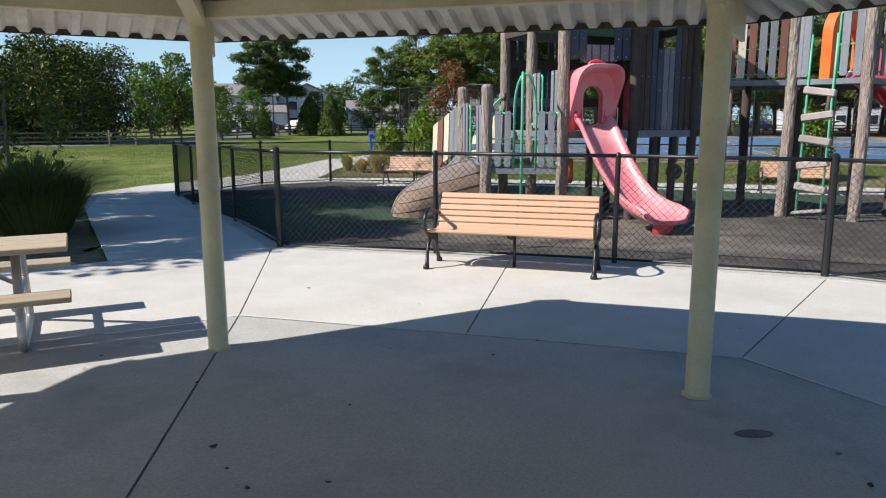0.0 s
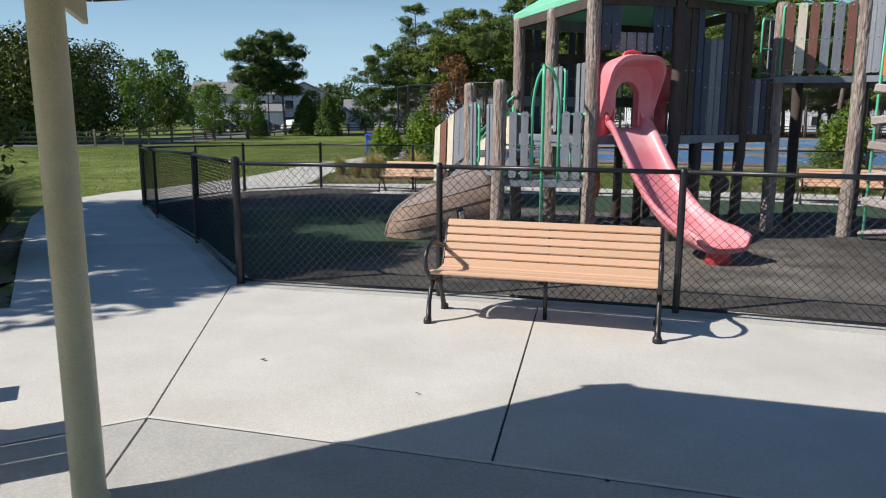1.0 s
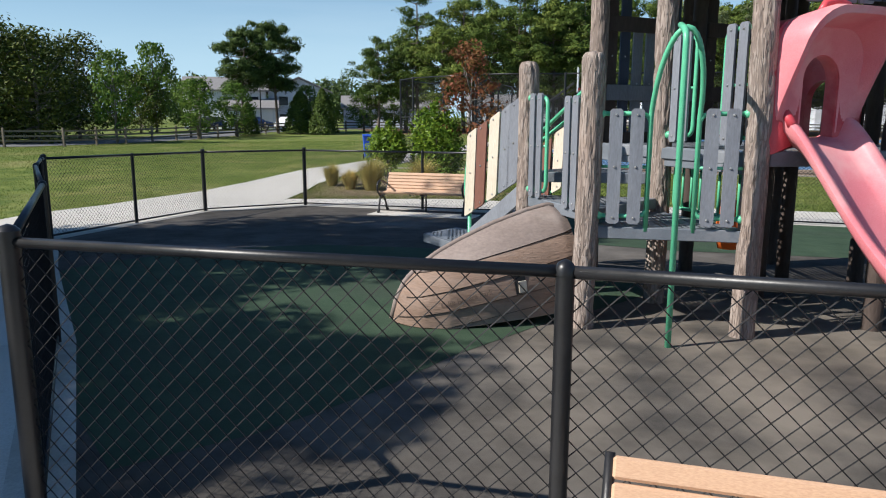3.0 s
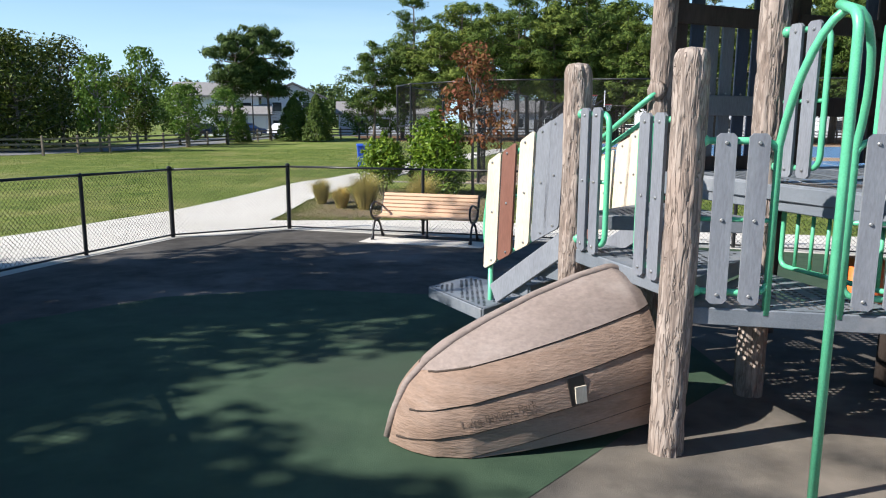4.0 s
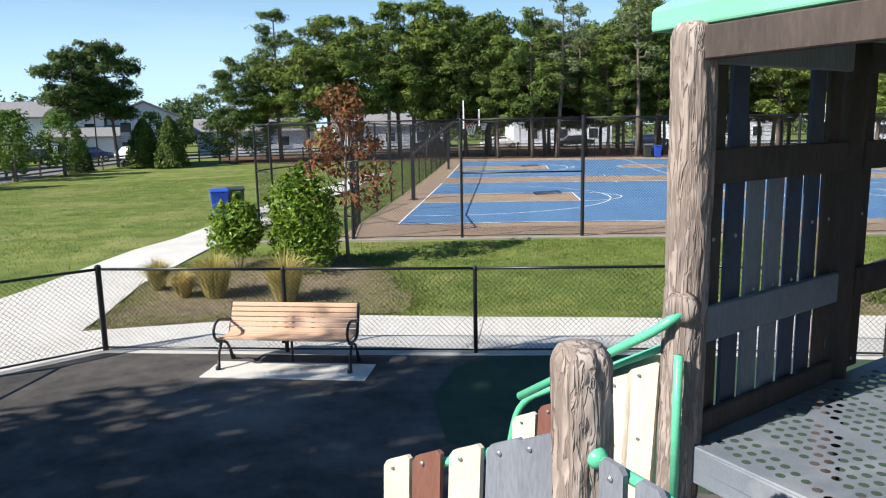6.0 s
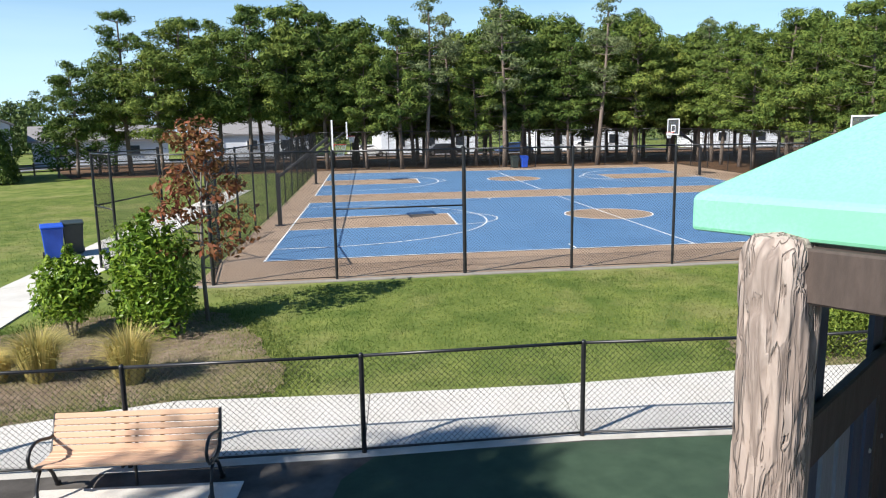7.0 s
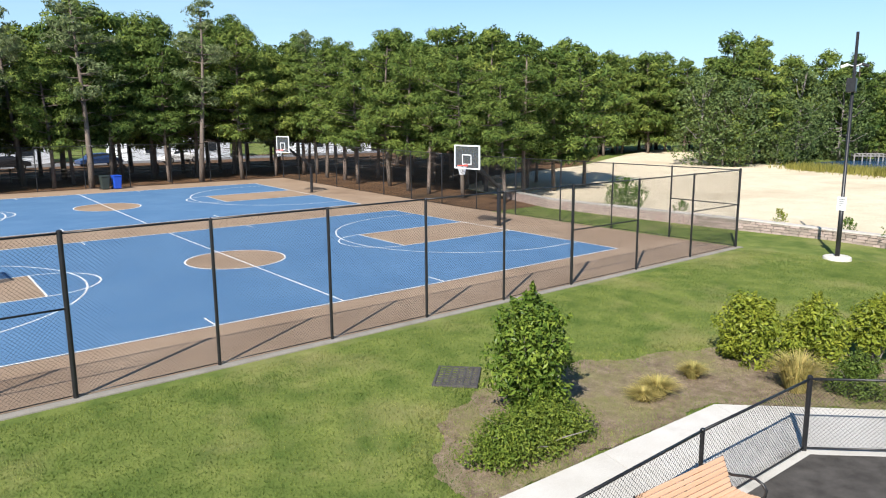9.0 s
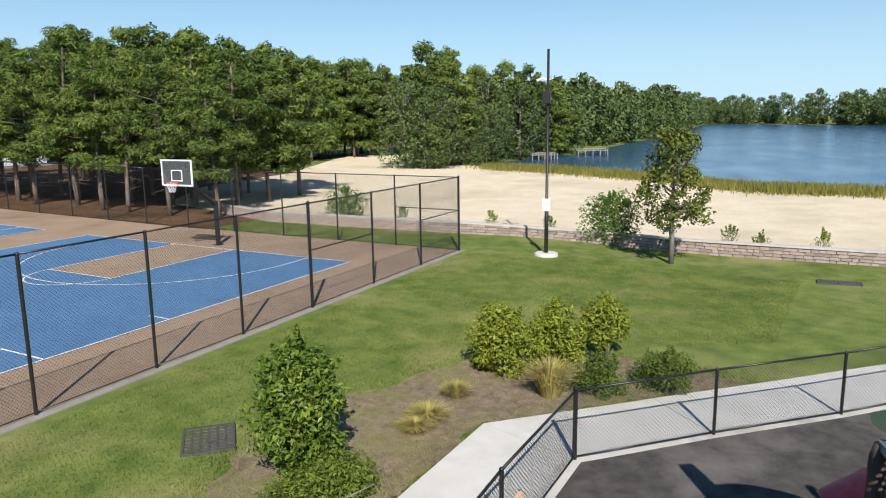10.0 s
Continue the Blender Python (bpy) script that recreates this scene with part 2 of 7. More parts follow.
JOINT = mat("joint_sand", (0.06, 0.055, 0.05), (0.1, 0.09, 0.08), 8, 0.95, 0.3, 80)
SEALANT = mat("pale_sealant", (0.6, 0.58, 0.54), (0.68, 0.66, 0.62), 5, 0.7, 0.1, 80)
GRASS = mat("lawn", (0.076, 0.12, 0.023), (0.192, 0.225, 0.057), 1.2, 0.9, 0.9, 25, stain=(0.29, 0.265, 0.11), stain_scale=0.26, spec=0.15, depth=0.03, stain_cut=(0.5, 0.78))
SOIL = mat("mulch_bed", (0.16, 0.115, 0.08), (0.34, 0.265, 0.19), 5, 0.95, 1.0, 40, stain=(0.23, 0.22, 0.085), stain_scale=0.9, spec=0.1, depth=0.04, stain_cut=(0.46, 0.7))
LITTER = mat("pine_litter", (0.1, 0.055, 0.03), (0.17, 0.1, 0.055), 0.5, 0.95, 0.6, 12, stain=(0.06, 0.045, 0.03), stain_scale=0.12, spec=0.1)
SAND = mat("beach_sand", (0.62, 0.52, 0.37), (0.72, 0.62, 0.46), 0.5, 0.95, 0.7, 9, stain=(0.52, 0.43, 0.3), stain_scale=0.09, spec=0.1, depth=0.03)
RUBBER = mat("grey_rubber", (0.05, 0.046, 0.042), (0.1, 0.092, 0.084), 3, 0.9, 0.7, 170, stain=(0.155, 0.142, 0.13), stain_scale=0.35, spec=0.1)
worn_round(RUBBER, (2.3, 10.9, 0), 1.3, 3.6, (0.26, 0.225, 0.185))
RUBBER_GREEN = mat("green_rubber", (0.036, 0.062, 0.04), (0.056, 0.09, 0.057), 3, 0.9, 0.7, 170, stain=(0.05, 0.07, 0.05), stain_scale=0.5, spec=0.1)
TAN = mat("tan_court", (0.29, 0.205, 0.14), (0.35, 0.255, 0.178), 0.6, 0.85, 0.25, 60, stain=(0.24, 0.165, 0.11), stain_scale=0.18, spec=0.25)
BLUE = mat("blue_court", (0.078, 0.172, 0.31), (0.102, 0.205, 0.35), 0.5, 0.8, 0.2, 70, stain=(0.075, 0.165, 0.3), stain_scale=0.2, spec=0.25)
LINE = mat("white_line_paint", (0.72, 0.73, 0.72), (0.8, 0.8, 0.79), 4, 0.7, 0.1, 60)
ASPHALT = mat("asphalt", (0.13, 0.13, 0.135), (0.18, 0.18, 0.18), 1, 0.9, 0.3, 80)
WIRE = mat("black_vinyl_wire", (0.009, 0.009, 0.01), (0.018, 0.018, 0.02), 6, 0.6, 0.0, 90, spec=0.2)
BLACK = mat("black_vinyl_coat", (0.009, 0.009, 0.01), (0.018, 0.018, 0.02), 6, 0.38, 0.1, 90)
IRON = mat("black_powder_coat", (0.012, 0.012, 0.014), (0.022, 0.021, 0.022), 9, 0.4, 0.2, 120)


# ---- ground ----
BREAKS = (9, 14, 20, 23, 28.5, 48, 58, 80)
RISE = (0, -0.13, -0.27, -0.26, -0.01, -0.06, 0.02, 0.28)
EAST_BREAKS, EAST_FALL = (0, 45), (0, -0.27)
LAKE = [(84, 34.0), (80, 25.5), (72.5, 17.0), (65.5, 9.6), (61, 2.2), (40, -22), (18, -70), (60, -330), (240, -330), (262, -190), (300, -78), (345, -62), (420, -30), (430, -14), (210, 11), (112, 27.5), (92, 35)]


def gz(x, y):
    """Height of the ground: a shallow swale between playground and courts, falling gently east to the lake."""
    return float(np.interp(0.19 * x + 0.98 * y, BREAKS, RISE) + np.interp(0.98 * x - 0.19 * y, EAST_BREAKS, EAST_FALL))


def inside(x, y, poly):
    hit = False
    for (x0, y0), (x1, y1) in zip(poly, poly[1:] + poly[:1]):
        if (y0 > y) != (y1 > y) and x < (x1 - x0) * (y - y0) / (y1 - y0) + x0:
            hit = not hit
    return hit


def edge_distance(x, y, poly):
    best = 1e9
    for (x0, y0), (x1, y1) in zip(poly, poly[1:] + poly[:1]):
        dx, dy = x1 - x0, y1 - y0
        k = max(0, min(1, ((x - x0) * dx + (y - y0) * dy) / (dx * dx + dy * dy)))
        best = min(best, math.hypot(x - x0 - k * dx, y - y0 - k * dy))
    return best


def sheet(name, polys, material, label, category, lift, skirt=0.0, kind="structure", parent=None):
    """A surface that follows the ground, lift above it; skirt: how far its edges go down."""
    bm = bmesh.new()
    for poly in polys:
        area = sum(poly[i - 1][0] * poly[i][1] - poly[i][0] * poly[i - 1][1] for i in range(len(poly)))
        pts = poly if area > 0 else poly[::-1]
        bm.faces.new([bm.verts.new((x, y, 0)) for x, y in pts])
    bmesh.ops.triangulate(bm, faces=bm.faces[:])
    for b in BREAKS:
        bmesh.ops.bisect_plane(bm, geom=bm.verts[:] + bm.edges[:] + bm.faces[:], plane_co=(0, b / 0.98, 0), plane_no=(0.19, 0.98, 0))
    for b in EAST_BREAKS:
        bmesh.ops.bisect_plane(bm, geom=bm.verts[:] + bm.edges[:] + bm.faces[:], plane_co=(b / 0.98, 0, 0), plane_no=(0.98, -0.19, 0))
    if skirt:
        rim = [e for e in bm.edges if e.is_boundary]
        down = bmesh.ops.extrude_edge_only(bm, edges=rim)["geom"]
        low = {g for g in down if isinstance(g, bmesh.types.BMVert)}
    else:
        low = set()
    for v in bm.verts:
        v.co.z = gz(v.co.x, v.co.y) + lift - (skirt if v in low else 0)
    me = bpy.data.meshes.new(name)
    bm.normal_update()
    bm.to_mesh(me)
    bm.free()
    me.materials.append(material)
    ob = new(name, me)
    if parent:
        ob.parent = parent
        return ob
    return tagged(ob, label, category, kind=kind)


def steps(*spans):
    out = []
    for a, b, d in spans:
        out += list(np.arange(a, b, d))
    return out + [spans[-1][1]]


gx = steps((-1500, -300, 200), (-300, -60, 20), (-60, -12, 2), (-12, 36, 0.6), (36, 112, 2), (112, 450, 13), (450, 1500, 175))
gy = steps((-1500, -350, 230), (-350, -60, 14.5), (-60, 6, 2), (6, 34, 0.6), (34, 110, 2), (110, 300, 19), (300, 1500, 200))
gm = Mesh()
for y in gy:
    for x in gx:
        z = gz(x, y)
        if 10 < x < 460 and -345 < y < 60:
            d = edge_distance(x, y, LAKE)
            z = z - min(1.6, 0.25 + d * 0.16) if inside(x, y, LAKE) else z - 0.25 * max(0, 1 - d / 4)
        gm.v.append((x, y, z))
W = len(gx)
gm.f = [(j * W + i, j * W + i + 1, (j + 1) * W + i + 1, (j + 1) * W + i) for j in range(len(gy) - 1) for i in range(W - 1)]
whole("ground", gm, GRASS, "mown green lawn with paler dry patches", "lawn", "structure", smooth=True)

WATER = mat("lake_water", (0.018, 0.065, 0.14), (0.028, 0.085, 0.18), 0.05, 0.18, 0.8, 1.2, spec=0.35, stretch=(0.5, 1.6, 1), depth=0.02)
wm = Mesh()
wm.add([(x, y, -0.34) for x, y in LAKE], [tuple(range(len(LAKE)))])
whole("water", wm, WATER, "blue lake with small ripples", "lake", "structure")

# pavilion octagon
PAV, PAV_TURN = Vector((-0.737, 0.347)), radians(75.4)


def octagon(apothem, i):
    """Corner i of an octagon round the pavilion's centre; corners 0 and 1 face the playground."""
    a = PAV_TURN + radians(22.5) - i * radians(45)
    r = apothem / math.cos(radians(22.5))
    return (PAV.x + r * math.cos(a), PAV.y + r * math.sin(a))


# fence lines of the playground
FRONT = [(-1.92, 8.75), (0.11, 8.29), (2.17, 7.75), (4.24, 7.12)]
WEST = [(-6.42, 16.8), (-6.2, 16.35), (-5.13, 14.4), (-3.32, 11.4), (-1.92, 8.75)]
NORTH_WEST = [(-6.42, 16.8), (-5.99, 18.8), (-5.48, 20.9), (-3.64, 22.1)]
NORTH = [(-3.64, 22.1), (-0.98, 21.42), (1.66, 20.78), (4.33, 20.22), (7.02, 19.45), (9.9, 18.95), (12.9, 18.29)]
EAST = [(12.9, 18.29), (14.4, 15.97), (15.8, 13.6), (17.3, 11.3), (18.6, 8.9)]
SOUTH = [(4.24, 7.12), (6.0, 5.95), (8.0, 4.9), (10.4, 4.3), (13.0, 4.4), (15.6, 5.4), (17.4, 7.0), (18.6, 8.9)]
rubber_edge = FRONT[::-1] + WEST[::-1][1:] + NORTH_WEST[1:] + NORTH[1:] + EAST[1:] + SOUTH[::-1][1:-1]
base = sheet("playground_surface", [rubber_edge], RUBBER, "dark grey poured rubber safety surface, worn paler by the slide", "rubber surface", 0.032, 0.1)


def blob(c, rx, ry, turn, wob, seed, n=40):
    r = random.Random(seed)
    ph = [r.uniform(0, 6.28) for _ in range(3)]
    out = []
    for i in range(n):
        a = 2 * math.pi * i / n
        k = 1 + wob * (math.sin(2 * a + ph[0]) + 0.6 * math.sin(3 * a + ph[1]))
        x, y = rx * k * math.cos(a), ry * k * math.sin(a)
        out.append((c[0] + x * math.cos(turn) - y * math.sin(turn), c[1] + x * math.sin(turn) + y * math.cos(turn)))
    return out


GREEN_A = [(-1.9, 9.3), (-1.3, 9.75), (-0.75, 10.4), (-0.25, 11.2), (0.2, 11.75), (0.65, 12.3), (1.2, 12.8), (1.75, 13.4), (1.7, 14.6), (0.7, 15.7), (-0.7, 16.3), (-2.3, 16.5), (-3.7, 16.0), (-4.7, 14.8), (-4.9, 14.2), (-3.9, 12.55), (-3.15, 11.35), (-2.4, 9.95)]
sheet("rubber_patch", [GREEN_A], RUBBER_GREEN, "dark green patch in the rubber surface", "rubber surface", 0.0355)
GREEN_B = [(0.75, 17.9), (0.8, 19.2), (1.25, 20.2), (1.75, 20.62), (4.33, 20.05), (7.0, 19.3), (9.4, 18.85), (10.4, 18.0), (10.3, 16.9), (8.6, 16.0), (5.6, 15.8), (2.9, 16.3), (1.4, 17.0)]
for outline in (GREEN_B, blob((15.9, 11.3), 1.3, 2.0, 0.55, 0.03, 1)):
    sheet("rubber_patch", [outline], RUBBER_GREEN, "dark green patch in the rubber surface", "rubber surface", 0.0355)

# concrete: slabs with open joints over a dark bed
paving = tagged(new("pavement"), "pale concrete path slabs with open joints", "pavement", kind="structure")
beds = []


def slab(poly, gap=0.007):
    out = []
    n = len(poly)
    area = sum(poly[i - 1][0] * poly[i][1] - poly[i][0] * poly[i - 1][1] for i in range(n))
    q = [Vector(p) for p in (poly if area > 0 else poly[::-1])]
    for i in range(n):
        d0, d1 = (q[i] - q[i - 1]).normalized(), (q[(i + 1) % n] - q[i]).normalized()
        n0, n1 = Vector((-d0.y, d0.x)), Vector((-d1.y, d1.x))
        b = (n0 + n1)
        out.append(tuple(q[i] + b * gap / max(0.3, 1 + n0.dot(n1))))
    sheet("slab", [out], CONCRETE, "", "", 0.03, 0.1, parent=paving)
    beds.append([tuple(p) for p in q])


def offset_line(line, d):
    """A line moved d to its left."""
    out = []
    for i, p in enumerate(line):
        dirs = []
        if i > 0:
            dirs.append((Vector(p) - Vector(line[i - 1])).normalized())
        if i < len(line) - 1:
            dirs.append((Vector(line[i + 1]) - Vector(p)).normalized())
        n = sum((Vector((-q.y, q.x)) for q in dirs), Vector((0, 0))).normalized()
        k = d / max(0.4, n.dot(Vector((-dirs[0].y, dirs[0].x))))
        out.append(tuple(Vector(p) + n * k))
    return out


def strip(inner, outer):
    for i in range(len(inner) - 1):
        slab([inner[i], inner[i + 1], outer[i + 1], outer[i]])


north_in = offset_line(NORTH, 0.1)
north_out = [(-4.35, 23.3), (-0.5, 23.45), (2.2, 22.65), (4.95, 21.95), (7.75, 21.5), (10.8, 20.8), (13.95, 20.08)]
strip(north_in, north_out)
east_in = [north_in[-1]] + offset_line(EAST, 0.1)[1:]
east_out = [(13.95, 20.08), (16.0, 17.0), (17.5, 14.5), (19.0, 12.1), (20.4, 9.6)]
strip(east_in, east_out)
nw_in = offset_line(NORTH_WEST, 0.1)
nw_in[-1] = north_in[0]
strip(nw_in, [(-8.7, 17.3), (-8.7, 20.2), (-7.7, 23.3), (-4.35, 23.3)])
slab([(-7.7, 23.3), (-4.35, 23.3), (-4.15, 26.4), (-6.3, 26.7)])
far_path = [(-6.3, 26.7), (-5.5, 29.2), (-4.5, 32.0), (-3.85, 35.0), (-3.2, 38.5), (-1.9, 44.0), (0.2, 51.0), (2.3, 58.0)]
far_path_r = [(-4.15, 26.4), (-3.5, 29.0), (-2.6, 32.4), (-1.95, 35.0), (-1.3, 38.2), (0.0, 43.6), (1.7, 50.6), (3.6, 57.6)]
strip(far_path_r, far_path)
west_in = offset_line(WEST, -0.1)[::-1]
west_in[-1] = nw_in[0]
strip(west_in, [(-3.69, 7.76), (-5.5, 10.9), (-7.4, 14.3), (-8.4, 16.5), (-8.7, 17.3)])
# plaza between pavilion and fence
OCT = [octagon(4.72, i) for i in range(8)]
mid0 = tuple((Vector(OCT[0]) + Vector(OCT[1])) / 2)
slab([OCT[0], mid0, (1.0, 7.92), (0.09, 8.18), west_in[0]])
slab([mid0, OCT[1], (4.2, 7.0), (2.14, 7.63), (1.0, 7.92)])
slab([OCT[1], OCT[2], (9.5, 3.9), (7.0, 5.2), (4.2, 7.0)])
slab([OCT[0], west_in[0], (-3.69, 7.76), (-4.58, 7.16), (-6.5, 6.2), OCT[7]])
slab([OCT[7], (-6.5, 6.2), (-9.5, 4.6), (-9.5, 0.5), OCT[6]])
slab([OCT[6], (-9.5, 0.5), (-9.5, -6), (-6.0, -9.0), OCT[5]])
slab([OCT[5], (-6.0, -9.0), (3.0, -9.5), OCT[4]])
slab([OCT[4], (3.0, -9.5), (10, -6.5), OCT[3]])
slab([OCT[3], (10, -6.5), (11, 0), (9.5, 3.9), OCT[2]])
sheet("slab_bed", beds, JOINT, "dark sand bed in the paving joints", "paving bed", 0.012)
# pavilion floor, in eight wedges with sawn joints
for i in range(8):
    a, b = octagon(4.71, i), octagon(4.71, (i + 1) % 8)
    if i % 2 == 0:
        c = octagon(4.71, (i + 2) % 8)
        sheet("floor_wedge", [[tuple(PAV + (Vector(p) - PAV) * 0.9985 + ((Vector(b) - PAV).normalized() * 0.011)) for p in (tuple(PAV), a, b, c)]],
              SLAB, "", "", 0.034, 0.1, parent=paving)
sheet("floor_bed", [[octagon(4.7, i) for i in range(8)]], JOINT, "dark joint filler under the pavilion floor", "paving bed", 0.014)
for i in range(8):
    a, b = Vector(octagon(4.73, i)), Vector(octagon(4.73, (i + 1) % 8))
    n = (a + b) / 2 - PAV
    n = n.normalized() * 0.014
    sheet("sealant_joint", [[tuple(a - n), tuple(b - n), tuple(b + n), tuple(a + n)]], SEALANT, "pale sealant strip round the pavilion floor", "sealant joint", 0.038)
# pale kerb under the playground fence
for line in (WEST[::-1] + NORTH_WEST[1:] + NORTH[1:] + EAST[1:], FRONT + SOUTH[1:]):
    a, b = offset_line(line, 0.17), offset_line(line, -0.13)
    sheet("fence_kerb", [[a[i], a[i + 1], b[i + 1], b[i]] for i in range(len(line) - 1)], KERB_PALE, "pale concrete kerb under the playground fence", "kerb", 0.036, 0.06)
# bench pads
for c, turn in (((-0.94, 20.47), -0.28), ((9.2, 18.72), -0.26)):
    m = Matrix.Rotation(turn, 2)
    sheet("bench_pad", [[tuple(Vector(c) + m @ Vector(p)) for p in ((-1.1, -0.24), (1.1, -0.24), (1.1, 0.42), (-1.1, 0.42))]], CONCRETE,
          "small concrete pad under a bench", "concrete pad", 0.042, 0.06)

# planting beds, pine litter, beach, road
BEDS = []


def ragged(poly, amount=0.22, seed=0):
    """The same outline with an uneven, wandering edge."""
    out = []
    for (x0, y0), (x1, y1) in zip(poly, poly[1:] + poly[:1]):
        L = math.hypot(x1 - x0, y1 - y0)
        m = max(1, int(L / 0.09))
        for i in range(m):
            x, y = x0 + (x1 - x0) * i / m, y0 + (y1 - y0) * i / m
            d = amount * (noise.noise((x * 0.9, y * 0.9, seed)) + 0.6 * noise.noise((x * 3.2, y * 3.2, seed)) + 0.3 * noise.noise((x * 9, y * 9, seed)))
            out.append((x - (y1 - y0) / L * d, y + (x1 - x0) / L * d))
    BEDS.append(out)
    return out


sheet("planting_bed", [ragged([(-4.3, 23.35), (-0.4, 23.5), (0.9, 23.2), (1.1, 24.6), (0.6, 27.6), (-0.6, 28.3), (-2.4, 28.4), (-3.6, 27.6), (-4.1, 26.2)])], SOIL,
      "dry mulched bed with thin grass", "planting bed", 0.022)
sheet("planting_bed", [ragged([(8.2, 21.4), (10.8, 20.85), (13.95, 20.12), (16.0, 17.05), (17.3, 14.9), (18.0, 16.4), (18.9, 18.6), (17.6, 20.9), (15.6, 22.2), (13.9, 23.3), (12.0, 23.8), (9.8, 23.4), (8.5, 22.4)])],
      SOIL, "dry mulched bed with thin grass", "planting bed", 0.022)
sheet("planting_bed", [ragged([(-3.75, 7.7), (-4.7, 7.12), (-6.6, 6.15), (-9.6, 4.7), (-11, 8), (-9.0, 13.5), (-7.45, 14.2), (-5.55, 10.9)])], SOIL, "shaded mulched bed beside the path", "planting bed", 0.016)
WALL = [(40.5, 42.5), (37.6, 37.5), (36.3, 31.5), (35.25, 25.9), (34.4, 19.2), (33.6, 15.8), (31.3, 8.6), (27.5, -0.5), (22, -10), (14, -22)]
sand_poly = [(x + 0.3, y) for x, y in WALL] + [(20, -60), (42, -22), (60, 2.2), (66, 12), (76, 25), (82, 35), (90, 40), (104, 49), (112, 60), (92, 58), (70, 53), (55, 53.5), (44, 49)]
sheet("sand", [sand_poly], SAND, "pale bare beach sand", "beach", 0.02)
sheet("pine_litter", [[(9.2, 71), (40, 63.5), (34.2, 39.2), (37.9, 38.6), (40.6, 42.6), (44, 49.1), (55, 53.6), (70, 53.2), (95, 62), (95, 98), (6, 108), (-12, 90), (-8, 73)]], LITTER,
      "brown fallen needles under pines", "forest floor", 0.008)
for k, line in enumerate([[(-60, 41), (-27, 50), (-23.2, 60), (-21.5, 78), (-14, 92), (10, 102), (60, 96), (120, 88)]]):
    a, b = offset_line(line, 3.2), offset_line(line, -3.2)
    sheet("road", [[a[i], a[i + 1], b[i + 1], b[i]] for i in range(len(line) - 1)], ASPHALT, "grey asphalt street beyond the park", "street", 0.02)

# ---- basketball courts ----
C0, CT, CT_END = Vector((1.757, 32.967)), radians(-10.55), radians(76.1)
CU, CV = Vector((math.cos(CT), math.sin(CT))), Vector((math.cos(CT_END), math.sin(CT_END)))
CL, CW, GAP, KEY = 25.75, 16.18, 3.59, 6.28


def court_at(u, v):
    p = C0 + CU * u + CV * v
    return (p.x, p.y)


def court_quad(u0, v0, u1, v1):
    return [court_at(u0, v0), court_at(u1, v0), court_at(u1, v1), court_at(u0, v1)]


sheet("court_surround", [[court_at(u, v) for u, v in ((-1.2, -2.82), (29.8, -2.82), (29.8, 39.2), (-1.2, 39.2))]], TAN, "tan acrylic court surround with worn patches", "sports court", 0.02, 0.06)
sheet("court_kerb", [court_quad(-4.2, -3.09, 30.0, -2.84)], KERB, "grey concrete kerb strip under the court fence", "kerb", 0.024, 0.06)


def bow(cu, cv, r, a0, a1, w, n=28):
    """A painted arc of width w."""
    arc = [(math.cos(a0 + (a1 - a0) * i / n), math.sin(a0 + (a1 - a0) * i / n)) for i in range(n + 1)]
    return [[court_at(cu + (r - w / 2) * arc[i][0], cv + (r - w / 2) * arc[i][1]), court_at(cu + (r + w / 2) * arc[i][0], cv + (r + w / 2) * arc[i][1]),
             court_at(cu + (r + w / 2) * arc[i + 1][0], cv + (r + w / 2) * arc[i + 1][1]), court_at(cu + (r - w / 2) * arc[i + 1][0], cv + (r - w / 2) * arc[i + 1][1])] for i in range(n)]


for v0 in (0, CW + GAP):
    vm, w = v0 + CW / 2, 0.06
    sheet("court_field", [court_quad(0, v0, CL, v0 + CW)], BLUE, "blue painted basketball court", "sports court", 0.026)
    tan = [court_quad(0, vm - 1.83, KEY, vm + 1.83), court_quad(CL - KEY, vm - 1.83, CL, vm + 1.83), [court_at(CL / 2 + 1.83 * math.cos(a / 20 * math.pi), vm + 1.83 * math.sin(a / 20 * math.pi)) for a in range(40)]]
    sheet("court_key", tan, TAN, "tan keys and centre circle of the court", "sports court", 0.031)
    lines = [court_quad(0, v0, CL, v0 + w), court_quad(0, v0 + CW - w, CL, v0 + CW), court_quad(0, v0, w, v0 + CW), court_quad(CL - w, v0, CL, v0 + CW), court_quad(CL / 2 - w / 2, v0, CL / 2 + w / 2, v0 + CW)]
    lines += bow(CL / 2, vm, 1.83, 0, 2 * math.pi, w, 40)
    for e, s in ((0, 1), (CL, -1)):
        lines += [court_quad(e + s * KEY - w / 2, vm - 1.83, e + s * KEY + w / 2, vm + 1.83)]
        for k in (-1.83, 1.83):
            lines.append(court_quad(min(e, e + s * KEY), vm + k - w / 2, max(e, e + s * KEY), vm + k + w / 2))
        a = -math.pi / 2 if s > 0 else math.pi / 2
        lines += bow(e + s * KEY, vm, 1.83, a, a + math.pi, w)
        lines += bow(e + s * 1.6, vm, 6.02, a, a + math.pi, w, 44)
        for k in (-6.02, 6.02):
            lines.append(court_quad(min(e, e + s * 1.6), vm + k - w / 2, max(e, e + s * 1.6), vm + k + w / 2))
        for k in (v0, v0 + CW - 0.9):
            lines.append(court_quad(e + s * 9.1 - w / 2, k, e + s * 9.1 + w / 2, k + 0.9))
    sheet("court_lines", lines, LINE, "white painted basketball court lines", "court markings", 0.036)

# ---- chain-link fences ----
fence_post_data = {}


